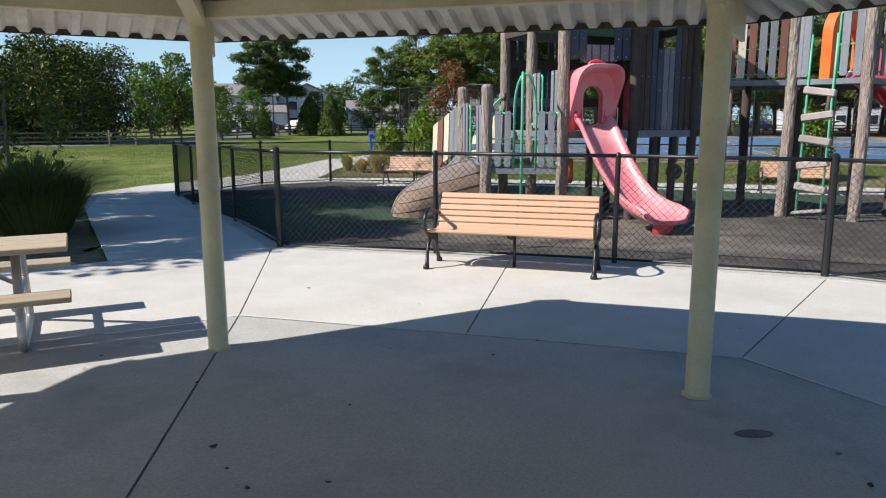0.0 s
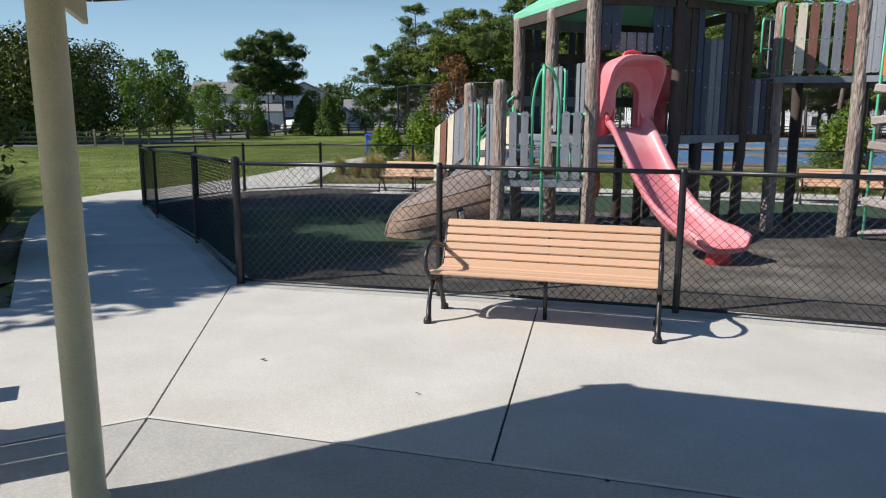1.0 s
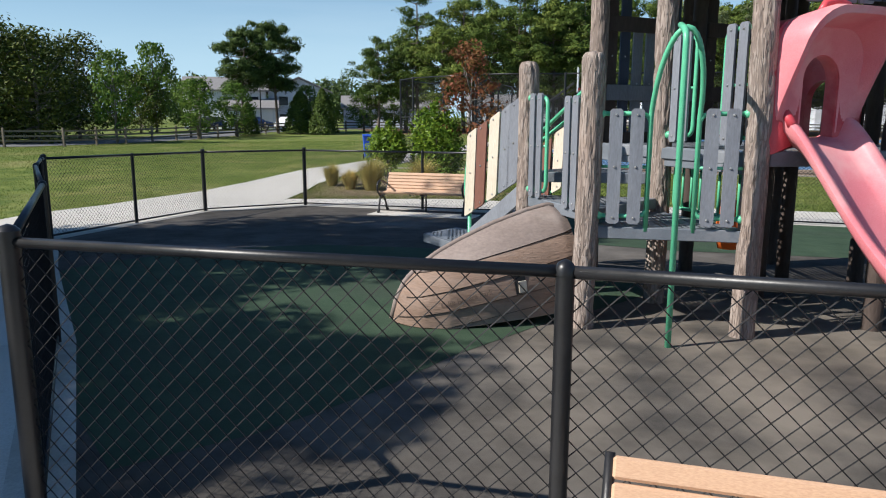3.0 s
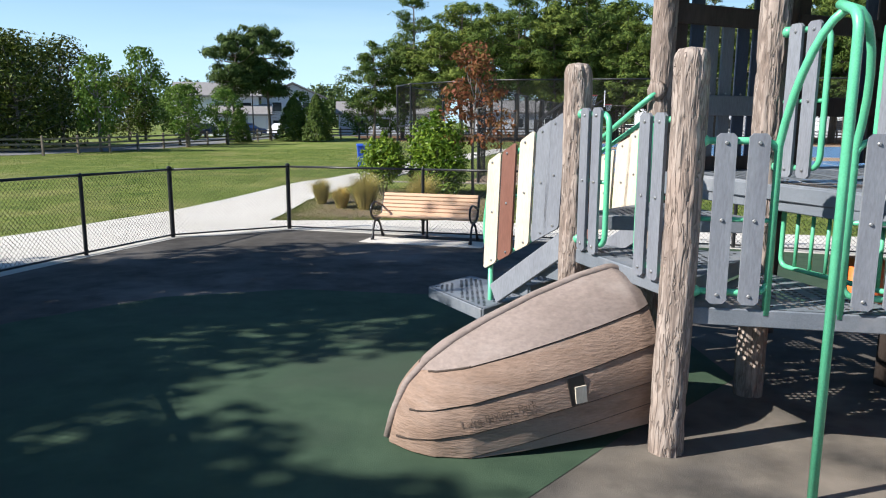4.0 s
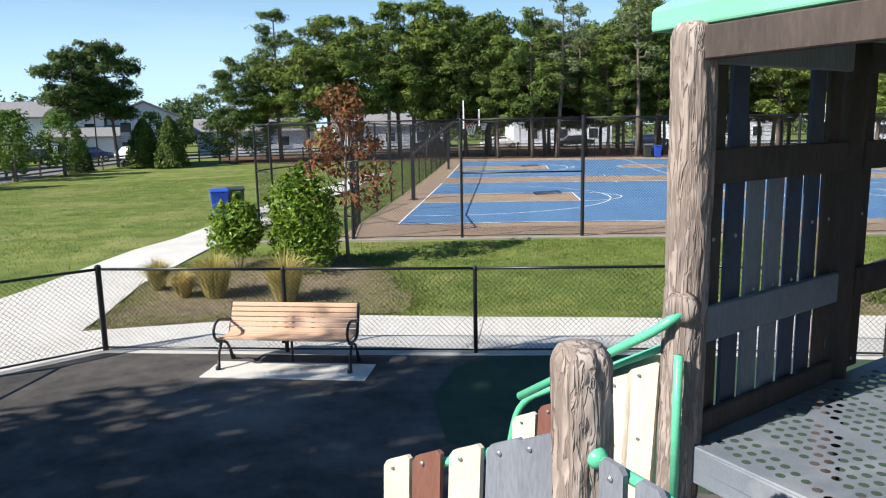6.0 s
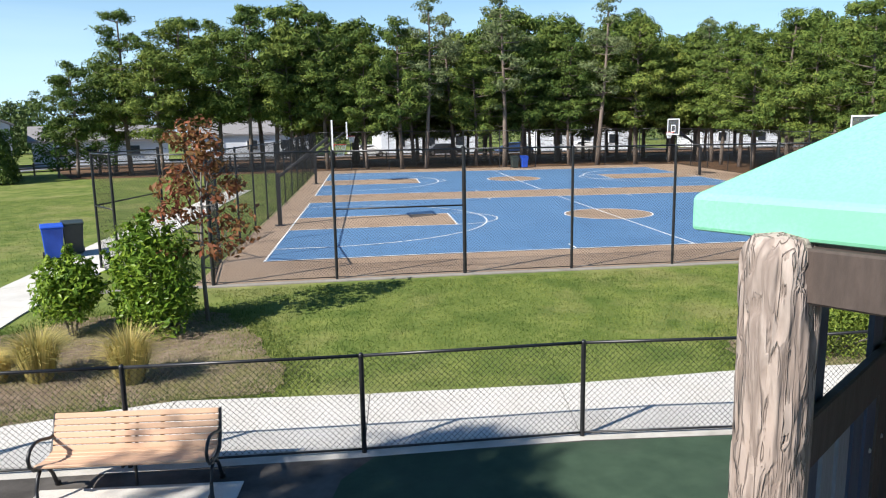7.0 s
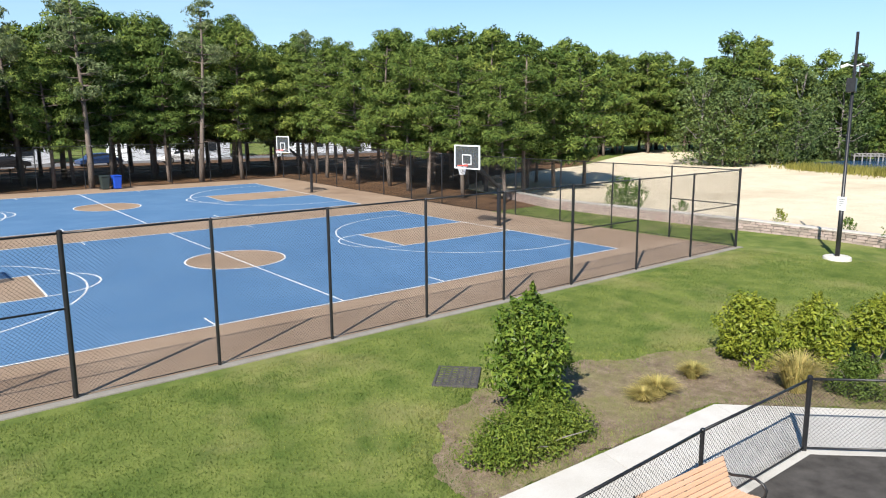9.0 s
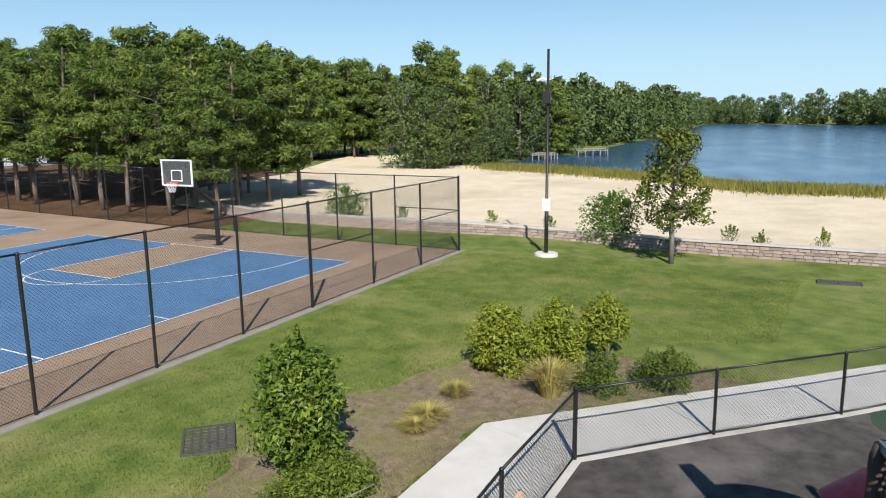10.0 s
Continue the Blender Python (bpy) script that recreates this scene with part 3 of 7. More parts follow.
def fabric(a, b, z0a, z0b, h, cell, r):
    """Woven wire between two posts: two families of slanting wires."""
    m = Mesh()
    a, b = Vector(a), Vector(b)
    L = (b - a).length
    d = (b - a) / L
    nrm = Vector((-d.y, d.x))
    k = int((L + h) / cell) + 1
    for fam in (0, 1):
        for i in range(k):
            s0 = i * cell
            u0, w0 = (s0, 0) if s0 <= L else (L, s0 - L)
            u1, w1 = (s0 - h, h) if s0 - h >= 0 else (0, s0)
            if fam:
                u0, u1 = L - u0, L - u1
            if abs(u1 - u0) < 0.01:
                continue
            pts = []
            for u, w_ in ((u0, w0), (u1, w1)):
                p = a + d * u
                z = z0a + (z0b - z0a) * u / L + w_
                pts.append(Vector((p.x, p.y, z)) + Vector((nrm.x, nrm.y, 0)) * (0.0015 if fam else -0.0015))
            t = (pts[1] - pts[0]).normalized()
            s1 = t.cross(Vector((nrm.x, nrm.y, 0))).normalized()
            n3 = Vector((nrm.x, nrm.y, 0))
            ring = [s1 * r, (-0.5 * s1 + 0.87 * n3) * r, (-0.5 * s1 - 0.87 * n3) * r]
            m.add([p + q for p in pts for q in ring], [(0, 1, 4, 3), (1, 2, 5, 4), (2, 0, 3, 5)])
    return m


def post(h, r):
    key = (round(h, 3), round(r, 3))
    if key not in fence_post_data:
        m = Mesh().tube([(0, 0, -0.05), (0, 0, h - 0.03)], r, 12, False)
        m.tube([(0, 0, h - 0.03), (0, 0, h - 0.005), (0, 0, h + 0.012), (0, 0, h + 0.02)], [r * 1.12, r * 1.1, r * 0.7, 0.004], 12)
        me = m.data("post", BLACK)
        me.shade_smooth()
        me.set_sharp_from_angle(angle=radians(40))
        fence_post_data[key] = me
    return fence_post_data[key]


def fence(name, line, h, label, r=0.03, ends=0.04, cell=0.052, wire=0.0026, lift=0.03, heavy=(), braces=(), skip_first=False, skip_last=False):
    ob = thing(name, label, "fence")
    n = len(line)
    for i, (x, y) in enumerate(line):
        if (i == 0 and skip_first) or (i == n - 1 and skip_last):
            continue
        big = i in (0, n - 1) or i in heavy
        p = part("post", post(h + (0.03 if big else 0.0), ends if big else r), BLACK, ob)
        p.location = (x, y, gz(x, y) + lift)
    for i in range(n - 1):
        a, b = line[i], line[i + 1]
        za, zb = gz(*a) + lift, gz(*b) + lift
        up = Vector((0, 0, 1))
        A, B = Vector((*a, za)), Vector((*b, zb))
        part("top_rail", Mesh().tube([A + up * (h - 0.02), B + up * (h - 0.02)], 0.021, 8), BLACK, ob, smooth=True)
        part("bottom_rail", Mesh().tube([A + up * 0.05, B + up * 0.05], 0.016 if h < 2 else 0.012, 6), BLACK, ob, smooth=True)
        if i in braces:
            part("brace_rail", Mesh().tube([A + up * h * 0.55, B + up * h * 0.55], 0.02, 8), BLACK, ob, smooth=True)
        part("wire_mesh", fabric(a, b, za + 0.05, zb + 0.05, h - 0.06, cell * 1.414, wire), WIRE, ob)
    return ob


LOW = "low black vinyl-coated chain-link fence round the playground"
fence("playground_fence", WEST + FRONT[1:], 1.24, LOW, heavy=(0, 4), cell=0.057, wire=0.0025)
fence("playground_fence", NORTH_WEST + NORTH[1:], 1.24, LOW, heavy=(2, 3), skip_first=True)
fence("playground_fence", EAST, 1.24, LOW, heavy=(0,), skip_first=True)
fence("playground_fence", SOUTH, 1.24, LOW, skip_first=True, skip_last=True)
HIGH = "tall black chain-link fence round the basketball courts"
us = (2.15, 5.32, 8.1, 10.85, 13.72, 16.55, 19.53, 22.97, 26.4, 29.8)
ALONG_SIDE = (0.3, 3.5, 6.8, 10.1, 13.4, 16.7, 20, 23.3, 26.6, 29.9, 33.2, 36.2, 39.2)
fence("court_fence", [court_at(-0.75, -2.86)] + [court_at(u, -2.86) for u in us], 3.1, HIGH, 0.036, 0.048, 0.056, 0.0023, 0.024, heavy=(2, 7), braces=(1, 7, 9))
fence("court_fence", [court_at(29.8, v) for v in (-2.86, *ALONG_SIDE)], 3.1, HIGH, 0.034, 0.048, 0.075, 0.0026, 0.02, skip_first=True, braces=(0,))
fence("court_fence", [court_at(u, 39.2) for u in (29.8, 26.4, 23.3, 20.2, 17.1, 14, 10.9, 7.8, 4.7, 1.6, -1.2)], 3.1, HIGH, 0.034, 0.048, 0.1, 0.003, 0.02, skip_first=True)
fence("court_fence", [court_at(-0.75, -2.86)] + [court_at(-1.2, v) for v in ALONG_SIDE], 3.1, HIGH, 0.034, 0.048, 0.075, 0.0026, 0.02, skip_first=True, skip_last=True)
fence("court_fence", [court_at(-3.7, 4.2), court_at(-4.3, 0.2), court_at(-3.4, -1.15), court_at(-0.75, -2.86)], 3.1, HIGH, 0.036, 0.048, 0.075, 0.0026, 0.02, skip_last=True, braces=(0, 1))


# ---- materials of the playground ----
SLAT = mat("tan_recycled_plastic", (0.56, 0.345, 0.22), (0.62, 0.395, 0.26), 2, 0.55, 0.15, 320, vary=0.06, stretch=(0.25, 1, 1), stain=(0.52, 0.31, 0.18), stain_scale=1.5)
BARK = mat("moulded_bark_post", (0.31, 0.25, 0.215), (0.41, 0.345, 0.305), 7, 0.85, 0.0, 60, stain=(0.33, 0.255, 0.215), stain_scale=3, stretch=(1, 1, 0.3))
# the dark tone paints the shade inside the bark grooves
fissured(BARK, (0.15, 0.11, 0.09))
# on the log posts this dark brown holds the shade under roof and decks
SHADE_BROWN = mat("shade_dark_brown", (0.05, 0.036, 0.03), (0.085, 0.062, 0.052), 8, 0.8, 0.7, 60, stretch=(1, 1, 0.25), depth=0.005)
MINT = mat("mint_green_powder_coat", (0.1, 0.47, 0.27), (0.13, 0.53, 0.31), 7, 0.35, 0.06, 150)
MINT_ROOF = mat("mint_green_roof", (0.19, 0.53, 0.35), (0.225, 0.58, 0.39), 2, 0.5, 0.1, 110, stain=(0.18, 0.49, 0.32), stain_scale=1.2)
GREY_PLANK = mat("grey_plastic_plank", (0.17, 0.18, 0.21), (0.22, 0.235, 0.265), 6, 0.6, 0.35, 90, vary=0.08, stretch=(1, 1, 0.2))
NAVY_PLANK = mat("navy_plastic_plank", (0.035, 0.05, 0.085), (0.05, 0.068, 0.11), 6, 0.6, 0.35, 90, vary=0.1, stretch=(1, 1, 0.2))
BROWN_PLANK = mat("brown_plastic_plank", (0.17, 0.07, 0.05), (0.22, 0.095, 0.07), 6, 0.6, 0.35, 90, vary=0.08, stretch=(1, 1, 0.2))
CREAM_PLANK = mat("cream_plastic_plank", (0.58, 0.505, 0.4), (0.66, 0.585, 0.475), 6, 0.6, 0.3, 90, vary=0.05, stretch=(1, 1, 0.2))
DECK_GREY = mat("grey_coated_steel_deck", (0.13, 0.15, 0.175), (0.18, 0.2, 0.23), 4, 0.55, 0.2, 140, stain=(0.24, 0.25, 0.27), stain_scale=2.5)
RED = mat("red_moulded_plastic", (0.55, 0.05, 0.07), (0.64, 0.085, 0.105), 2.5, 0.42, 0.06, 120, stain=(0.7, 0.19, 0.2), stain_scale=1.6)
# fading plus the pink of direct sun, both put into the colour
RED_FADED_LIT = mat("faded_sunlit_red_plastic", (0.73, 0.2, 0.235), (0.78, 0.275, 0.3), 2.0, 0.4, 0.06, 120, stain=(0.8, 0.38, 0.39), stain_scale=1.3)
ORANGE = mat("orange_moulded_plastic", (0.72, 0.13, 0.02), (0.8, 0.18, 0.035), 2.5, 0.4, 0.06, 120)
HULL_TOP = mat("weathered_boat_hull", (0.2, 0.155, 0.135), (0.27, 0.215, 0.19), 3, 0.75, 0.5, 45, stain=(0.33, 0.285, 0.26), stain_scale=1.8, stretch=(0.6, 0.6, 1.4), depth=0.005, stain_cut=(0.55, 0.75))
HULL = mat("moulded_boat_hull", (0.215, 0.14, 0.1), (0.3, 0.21, 0.16), 5, 0.8, 1.0, 38, stain=(0.26, 0.205, 0.175), stain_scale=1.3, stretch=(0.5, 0.5, 2.2), depth=0.008)
STEEL = mat("galvanised_steel", (0.42, 0.42, 0.42), (0.52, 0.52, 0.52), 8, 0.4, 0.1, 120, metal=0.8)
WOOD_OLD = mat("weathered_wood", (0.38, 0.31, 0.22), (0.5, 0.42, 0.31), 5, 0.8, 0.7, 60, stain=(0.3, 0.24, 0.17), stain_scale=2.5, stretch=(0.12, 1.5, 1.5), vary=0.08)
CREAM_PAINT = mat("cream_painted_steel", (0.6, 0.54, 0.36), (0.68, 0.61, 0.42), 3, 0.45, 0.1, 120, stain=(0.5, 0.43, 0.28), stain_scale=1.2)
ROOF_UNDER = mat("white_corrugated_steel", (0.55, 0.54, 0.5), (0.63, 0.62, 0.58), 2, 0.5, 0.08, 90, stain=(0.42, 0.38, 0.32), stain_scale=1.8)


# ---- benches ----
def bench_end():
    """One cast end: legs, seat bearer, back upright and a round arm."""
    m = Mesh()
    m.tube([(0, -0.02, 0), (0, -0.02, 0.03), (0, 0.01, 0.05), (0, 0.02, 0.16), (0, 0.07, 0.27), (0, 0.13, 0.33)], [0.036, 0.036, 0.024, 0.02, 0.02, 0.022], 8)
    m.tube([(0, 0.47, 0), (0, 0.47, 0.03), (0, 0.44, 0.05), (0, 0.38, 0.18), (0, 0.3, 0.28), (0, 0.2, 0.33)], [0.036, 0.036, 0.024, 0.02, 0.02, 0.022], 8)
    m.tube([(0, 0.0, 0.395), (0, 0.13, 0.36), (0, 0.3, 0.345), (0, 0.42, 0.38), (0, 0.5, 0.55), (0, 0.58, 0.79)], [0.016, 0.02, 0.022, 0.024, 0.02, 0.014], 8)
    arm = [(0, 0.13, 0.34), (0, 0.02, 0.38), (0, -0.06, 0.46), (0, -0.075, 0.55), (0, -0.02, 0.62), (0, 0.08, 0.655), (0, 0.2, 0.64), (0, 0.32, 0.6), (0, 0.42, 0.57), (0, 0.5, 0.57)]
    m.tube(arm, 0.019, 8)
    return m


def slat_data(length, w, t):
    return Mesh().box((0, 0, 0), (length, w, t), chamfer=0.008).data("slat", SLAT)


def bench(at, label):
    ob = thing("park_bench", label, "bench", at, "benches round the playground")
    for x in (-0.905, 0.905):
        e = part("end_frame", bench_end(), IRON, ob, "black cast iron end with a round arm", smooth=True)
        e.location.x = x
    part("middle_frame", Mesh().tube([(0, 0.36, 0), (0, 0.36, 0.32), (0, 0.42, 0.4), (0, 0.57, 0.78)], 0.018, 8).tube([(0, 0.02, 0.385), (0, 0.2, 0.345), (0, 0.38, 0.345)], 0.016, 8), IRON, ob, smooth=True)
    for x in (-0.27, 0.27):
        part("back_strap", Mesh().beam((x, 0.455, 0.42), (x, 0.592, 0.77), 0.045, 0.01, up=(0, 1, 0)), IRON, ob)
    seat, back = slat_data(1.79, 0.064, 0.034), slat_data(1.79, 0.062, 0.03)
    for i in range(6):
        s = part("seat_slat", seat, SLAT, ob)
        y = 0.015 + i * 0.069
        s.matrix_local = pose(0, y, 0.425 - 0.03 * math.sin(i / 5 * math.pi * 0.8), -6 + 2 * i)
    for i in range(6):
        s = part("back_slat", back, SLAT, ob)
        k = i / 5
        s.matrix_local = pose(0, 0.425 + 0.13 * k, 0.435 + 0.325 * k, 69)
    return ob


def ground_pose(x, y, turn, lift=0.03):
    return pose(x, y, gz(x, y) + lift, 0, 0, turn)


bench(ground_pose(0.915, 7.15, -15.5), "tan slatted bench with black iron ends in front of the fence")
bench(ground_pose(-0.985, 20.56, -16.6, 0.045), "tan slatted bench with black iron ends on a concrete pad")
bench(ground_pose(9.17, 18.45, -15.6, 0.045), "tan slatted bench with black iron ends against the far fence")

# ---- pavilion ----
pav = thing("pavilion", "open octagonal shelter with cream posts and a corrugated metal roof", "pavilion", (PAV.x, PAV.y, 0.03))


def oct_local(apothem, i):
    p = Vector(octagon(apothem, i)) - PAV
    return p


COL_AP, EAVE, EAVE_Z, RISE_ROOF = 3.91, 4.4, 2.18, 0.36
for i in range(8):
    p, out = oct_local(COL_AP, i), oct_local(1, i).normalized()
    top = EAVE_Z + (EAVE - COL_AP) * RISE_ROOF - 0.02
    c = Mesh().tube([(p.x, p.y, 0), (p.x, p.y, 0.006), (p.x, p.y, 0.012), (p.x, p.y, 2.33)], [0.085, 0.085, 0.07, 0.07], 28)
    c.tube([(p.x, p.y, 2.325), (p.x, p.y, 2.345)], 0.073, 28).tube([(p.x, p.y, 2.345), (p.x, p.y, top)], 0.07, 28)
    sharp(part("column", c, CREAM_PAINT, pav, "cream painted round steel column"))
    g = Mesh()
    a, b = p + out * 0.05, p + out * 0.42
    side = Vector((-out.y, out.x)) * 0.012
    sec = [(a, 2.12), (b, 2.06), (b, EAVE_Z + 0.12), (a, top)]
    vs = [(*(q + s), z) for s in (side, -side) for q, z in sec]
    g.add(vs, [(0, 1, 2, 3), (7, 6, 5, 4), (0, 4, 5, 1), (1, 5, 6, 2), (2, 6, 7, 3), (3, 7, 4, 0)])
    part("bracket_plate", g, CREAM_PAINT, pav)
    q = oct_local(COL_AP, (i + 1) % 8)
    part("ring_beam", Mesh().beam((p.x, p.y, 2.32), (q.x, q.y, 2.32), 0.1, 0.1), CREAM_PAINT, pav)
    hip_end = Vector((0, 0, EAVE_Z + EAVE * RISE_ROOF - 0.06))
    part("rafter", Mesh().beam((p.x, p.y, top - 0.09), hip_end - Vector((0, 0, 0.06)), 0.1, 0.1), CREAM_PAINT, pav)
    q0, q1 = oct_local(EAVE + 0.01, i), Vector((0, 0))
    part("hip_cap", Mesh().beam((q0.x, q0.y, EAVE_Z + 0.045), (q1.x, q1.y, EAVE_Z + EAVE * RISE_ROOF + 0.045), 0.3, 0.03), ROOF_UNDER, pav, "folded metal cap along the roof hip")
    # corrugated sector
    a, b = oct_local(EAVE, i), oct_local(EAVE, (i + 1) % 8)
    half, u = (b - a).length / 2, (b - a).normalized()
    mid = (a + b) / 2
    n = mid.normalized()
    xs, x = [], -half
    prof = [(0.0, 0.0), (0.05, 0.0), (0.075, 0.034), (0.125, 0.034), (0.15, 0.0)]
    k = 0
    while True:
        for dx, dz in prof[:-1]:
            if -half + 0.15 * k + dx <= half:
                xs.append((-half + 0.15 * k + dx, dz))
        k += 1
        if -half + 0.15 * k > half:
            break
    xs.append((half, 0.0))
    c = Mesh()
    vs = []
    for lay in (0.0, 0.012):
        for x, dz in xs:
            r = EAVE * min(1, abs(x) / half)
            for dist in (EAVE, max(r, 0.02)):
                pos = n * dist + u * x
                vs.append((pos.x, pos.y, EAVE_Z + (EAVE - dist) * RISE_ROOF + dz + lay))
    N = len(xs)
    fs = []
    for lay in (0, 1):
        o = lay * N * 2
        fs += [(o + 2 * i2, o + 2 * i2 + 1, o + 2 * i2 + 3, o + 2 * i2 + 2) for i2 in range(N - 1)]
    fs += [(2 * i2, 2 * i2 + 2, 2 * N + 2 * i2 + 2, 2 * N + 2 * i2) for i2 in range(N - 1)]
    c.add(vs, fs)
    out_n = n * 0.012
    part("drip_edge", Mesh().beam((a.x + out_n.x, a.y + out_n.y, EAVE_Z + 0.022), (b.x + out_n.x, b.y + out_n.y, EAVE_Z + 0.022), 0.016, 0.056), SHADE_BROWN, pav, "dark rusty drip edge")
    part("roof_panel", c, ROOF_UNDER, pav, "off-white corrugated steel roof sheet, dirty at the edge")

# ---- picnic table ----
table = thing("picnic_table", "weathered wooden picnic table on bent steel legs, standing on concrete", "picnic table", pose(-3.33, 4.36, 0.03, 0, 0, 28.4))
for k in range(3):
    part("top_plank", Mesh().box((0, -0.225 + 0.225 * k, 0.73), (1.9, 0.215, 0.042), chamfer=0.006), WOOD_OLD, table)
for y in (-0.5, 0.88):
    part("seat_plank", Mesh().box((0, y, 0.43), (1.9, 0.26, 0.042), chamfer=0.006), WOOD_OLD, table)
for x in (-0.62, 0.62):
    leg = Mesh().tube(bend_pts([(x, -0.2, 0.7), (x, -0.34, 0.03), (x, 0.7, 0.03), (x, 0.3, 0.7)]), 0.03, 10)
    leg.tube([(x, -0.6, 0.4), (x, 1.0, 0.4)], 0.024, 8)
    leg.tube([(x, 0.1, 0.41), (x * 0.25, 0.1, 0.7)], 0.018, 8)
    part("leg_frame", leg, STEEL, table, "bent galvanised tube leg frame", smooth=True)

# ---- play structure ----
play = thing("play_structure", "wooden-looking climbing structure with red slide, grey decks and mint green rails", "play structure")
V2 = lambda p: Vector((p[0], p[1]))
L1, L2, L3, P4, P5 = V2((0.85, 12.08)), V2((0.45, 13.26)), V2((2.11, 11.84)), V2((1.28, 14.18)), V2((1.71, 13.07))
Q1, Q2, Q3, R1, R2 = V2((3.34, 12.15)), V2((4.6, 12.95)), V2((5.26, 13.33)), V2((6.33, 12.98)), V2((7.25, 12.21))
B1, S1, S2 = V2((2.56, 14.82)), V2((3.84, 15.38)), V2((4.3, 14.2))


def log_post(p, top, r, material, label, seed, detail=True):
    """A moulded log: ridged bark, a worn round top."""
    z0 = gz(p.x, p.y)
    n, dz = (44, 0.026) if detail else (16, 0.12)
    rings = int((top - z0) / dz)
    m = Mesh()
    rnd = random.Random(seed)
    ox, bend = rnd.uniform(0, 50), rnd.uniform(0, 6.28)
    for j in range(rings + 1):
        z = z0 + (top - z0) * j / rings
        end = max(0.0, 1 - (top - z) / 0.07)
        wob = 0.012 * math.sin(z * 1.7 + bend)
        for i in range(n):
            a = 2 * math.pi * i / n
            c, s = math.cos(a), math.sin(a)
            w = 0.35 * noise.noise((c * 1.5, s * 1.5 + ox, z * 3.0))
            q = noise.noise((c * 4.4 + ox + w, s * 4.4 + w, z * 2.3)) + 0.45 * noise.noise((c * 9 + ox, s * 9, z * 6.5))
            groove = -0.017 * max(0.0, 1 - abs(q) / 0.17) ** 0.8
            rr = r * (1 - 0.28 * end ** 2.2) * (1 + 0.05 * noise.noise((c + ox, s, z * 0.8))) + groove + 0.004 * q
            m.v.append((p.x + wob + rr * c, p.y + wob * 0.6 + rr * s, z))
    m.f = [(j * n + i, j * n + (i + 1) % n, (j + 1) * n + (i + 1) % n, (j + 1) * n + i) for j in range(rings) for i in range(n)]
    t = len(m.v)
    m.v.append((p.x, p.y, top + 0.012))
    m.f += [(rings * n + i, rings * n + (i + 1) % n, t) for i in range(n)]
    return part("log_post", m, material, play, label, smooth=True)


for k, (p, top) in enumerate([(L1, 2.23), (L2, 2.24), (L3, 3.36), (P4, 3.34), (P5, 3.34), (R1, 3.5), (R2, 3.54), (Q3, 3.46)]):
    log_post(p, top, 0.098 if k < 5 else 0.1, BARK, "tan moulded log post with bark grooves", k)
# posts inside the tower, shade put into their colour
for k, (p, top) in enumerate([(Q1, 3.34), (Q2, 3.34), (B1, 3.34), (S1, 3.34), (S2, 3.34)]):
    log_post(p, top, 0.085, SHADE_BROWN, "log post with its shade put in as dark brown", 20 + k, False)


def perforated(poly, z, t=0.02, cell=0.05, hole=0.016, rim=0.07, name="deck", parent=None):
    """A steel deck with rows of round holes and a plain folded rim."""
    m = Mesh()
    pts = [Vector(p) for p in poly]
    xs, ys = [p.x for p in pts], [p.y for p in pts]
    poly_t = [tuple(p) for p in pts]
    x0, y0 = min(xs), min(ys)
    bm = bmesh.new()
    bm.faces.new([bm.verts.new((p.x, p.y, 0)) for p in pts])
    nx, ny = int((max(xs) - x0) / cell) + 1, int((max(ys) - y0) / cell) + 1
    for i in range(1, nx):
        bmesh.ops.bisect_plane(bm, geom=bm.verts[:] + bm.edges[:] + bm.faces[:], plane_co=(x0 + i * cell, 0, 0), plane_no=(1, 0, 0))
    for j in range(1, ny):
        bmesh.ops.bisect_plane(bm, geom=bm.verts[:] + bm.edges[:] + bm.faces[:], plane_co=(0, y0 + j * cell, 0), plane_no=(0, 1, 0))
    for f in bm.faces:
        vs = [(v.co.x, v.co.y) for v in f.verts]
        cx, cy = sum(v[0] for v in vs) / len(vs), sum(v[1] for v in vs) / len(vs)
        full = abs(f.calc_area() - cell * cell) < 1e-6
        gap = (int((cx - x0) / cell) % 6 == 5)
        if full and not gap and edge_distance(cx, cy, poly_t) > rim:
            corners = sorted(vs, key=lambda q: math.atan2(q[1] - cy, q[0] - cx))
            ring = [(cx + hole * math.cos(math.pi / 4 * k - 3 * math.pi / 4), cy + hole * math.sin(math.pi / 4 * k - 3 * math.pi / 4)) for k in range(8)]
            vv = [(x, y, z) for x, y in corners] + [(x, y, z) for x, y in ring]
            ff = []
            for k in range(4):
                a, b = 4 + 2 * k, 4 + (2 * k + 1) % 8
                c = 4 + (2 * k + 2) % 8
                ff.append((k, (k + 1) % 4, c, b, a))
            m.add(vv, ff)
        else:
            m.add([(x, y, z) for x, y in vs], [tuple(range(len(vs)))])
    bm.free()
    area = sum(poly_t[i - 1][0] * poly_t[i][1] - poly_t[i][0] * poly_t[i - 1][1] for i in range(len(poly_t)))
    if area < 0:
        m.f = [f[::-1] for f in m.f]
    ob = part(name, m, DECK_GREY, parent or play, "grey coated steel deck with rows of holes")
    for a, b in zip(pts, pts[1:] + pts[:1]):
        part("deck_edge", Mesh().beam((a.x, a.y, z - 0.05), (b.x, b.y, z - 0.05), 0.03, 0.1, chamfer=0.006), DECK_GREY, parent or play)
    return ob


perforated([L1, L3, P5], 0.83)
perforated([L1, P5, L2], 0.96)
perforated([L2, P5, P4], 1.19)
perforated([L3, Q1, Q2, S2, S1, P4], 1.44, cell=0.07, hole=0.022)
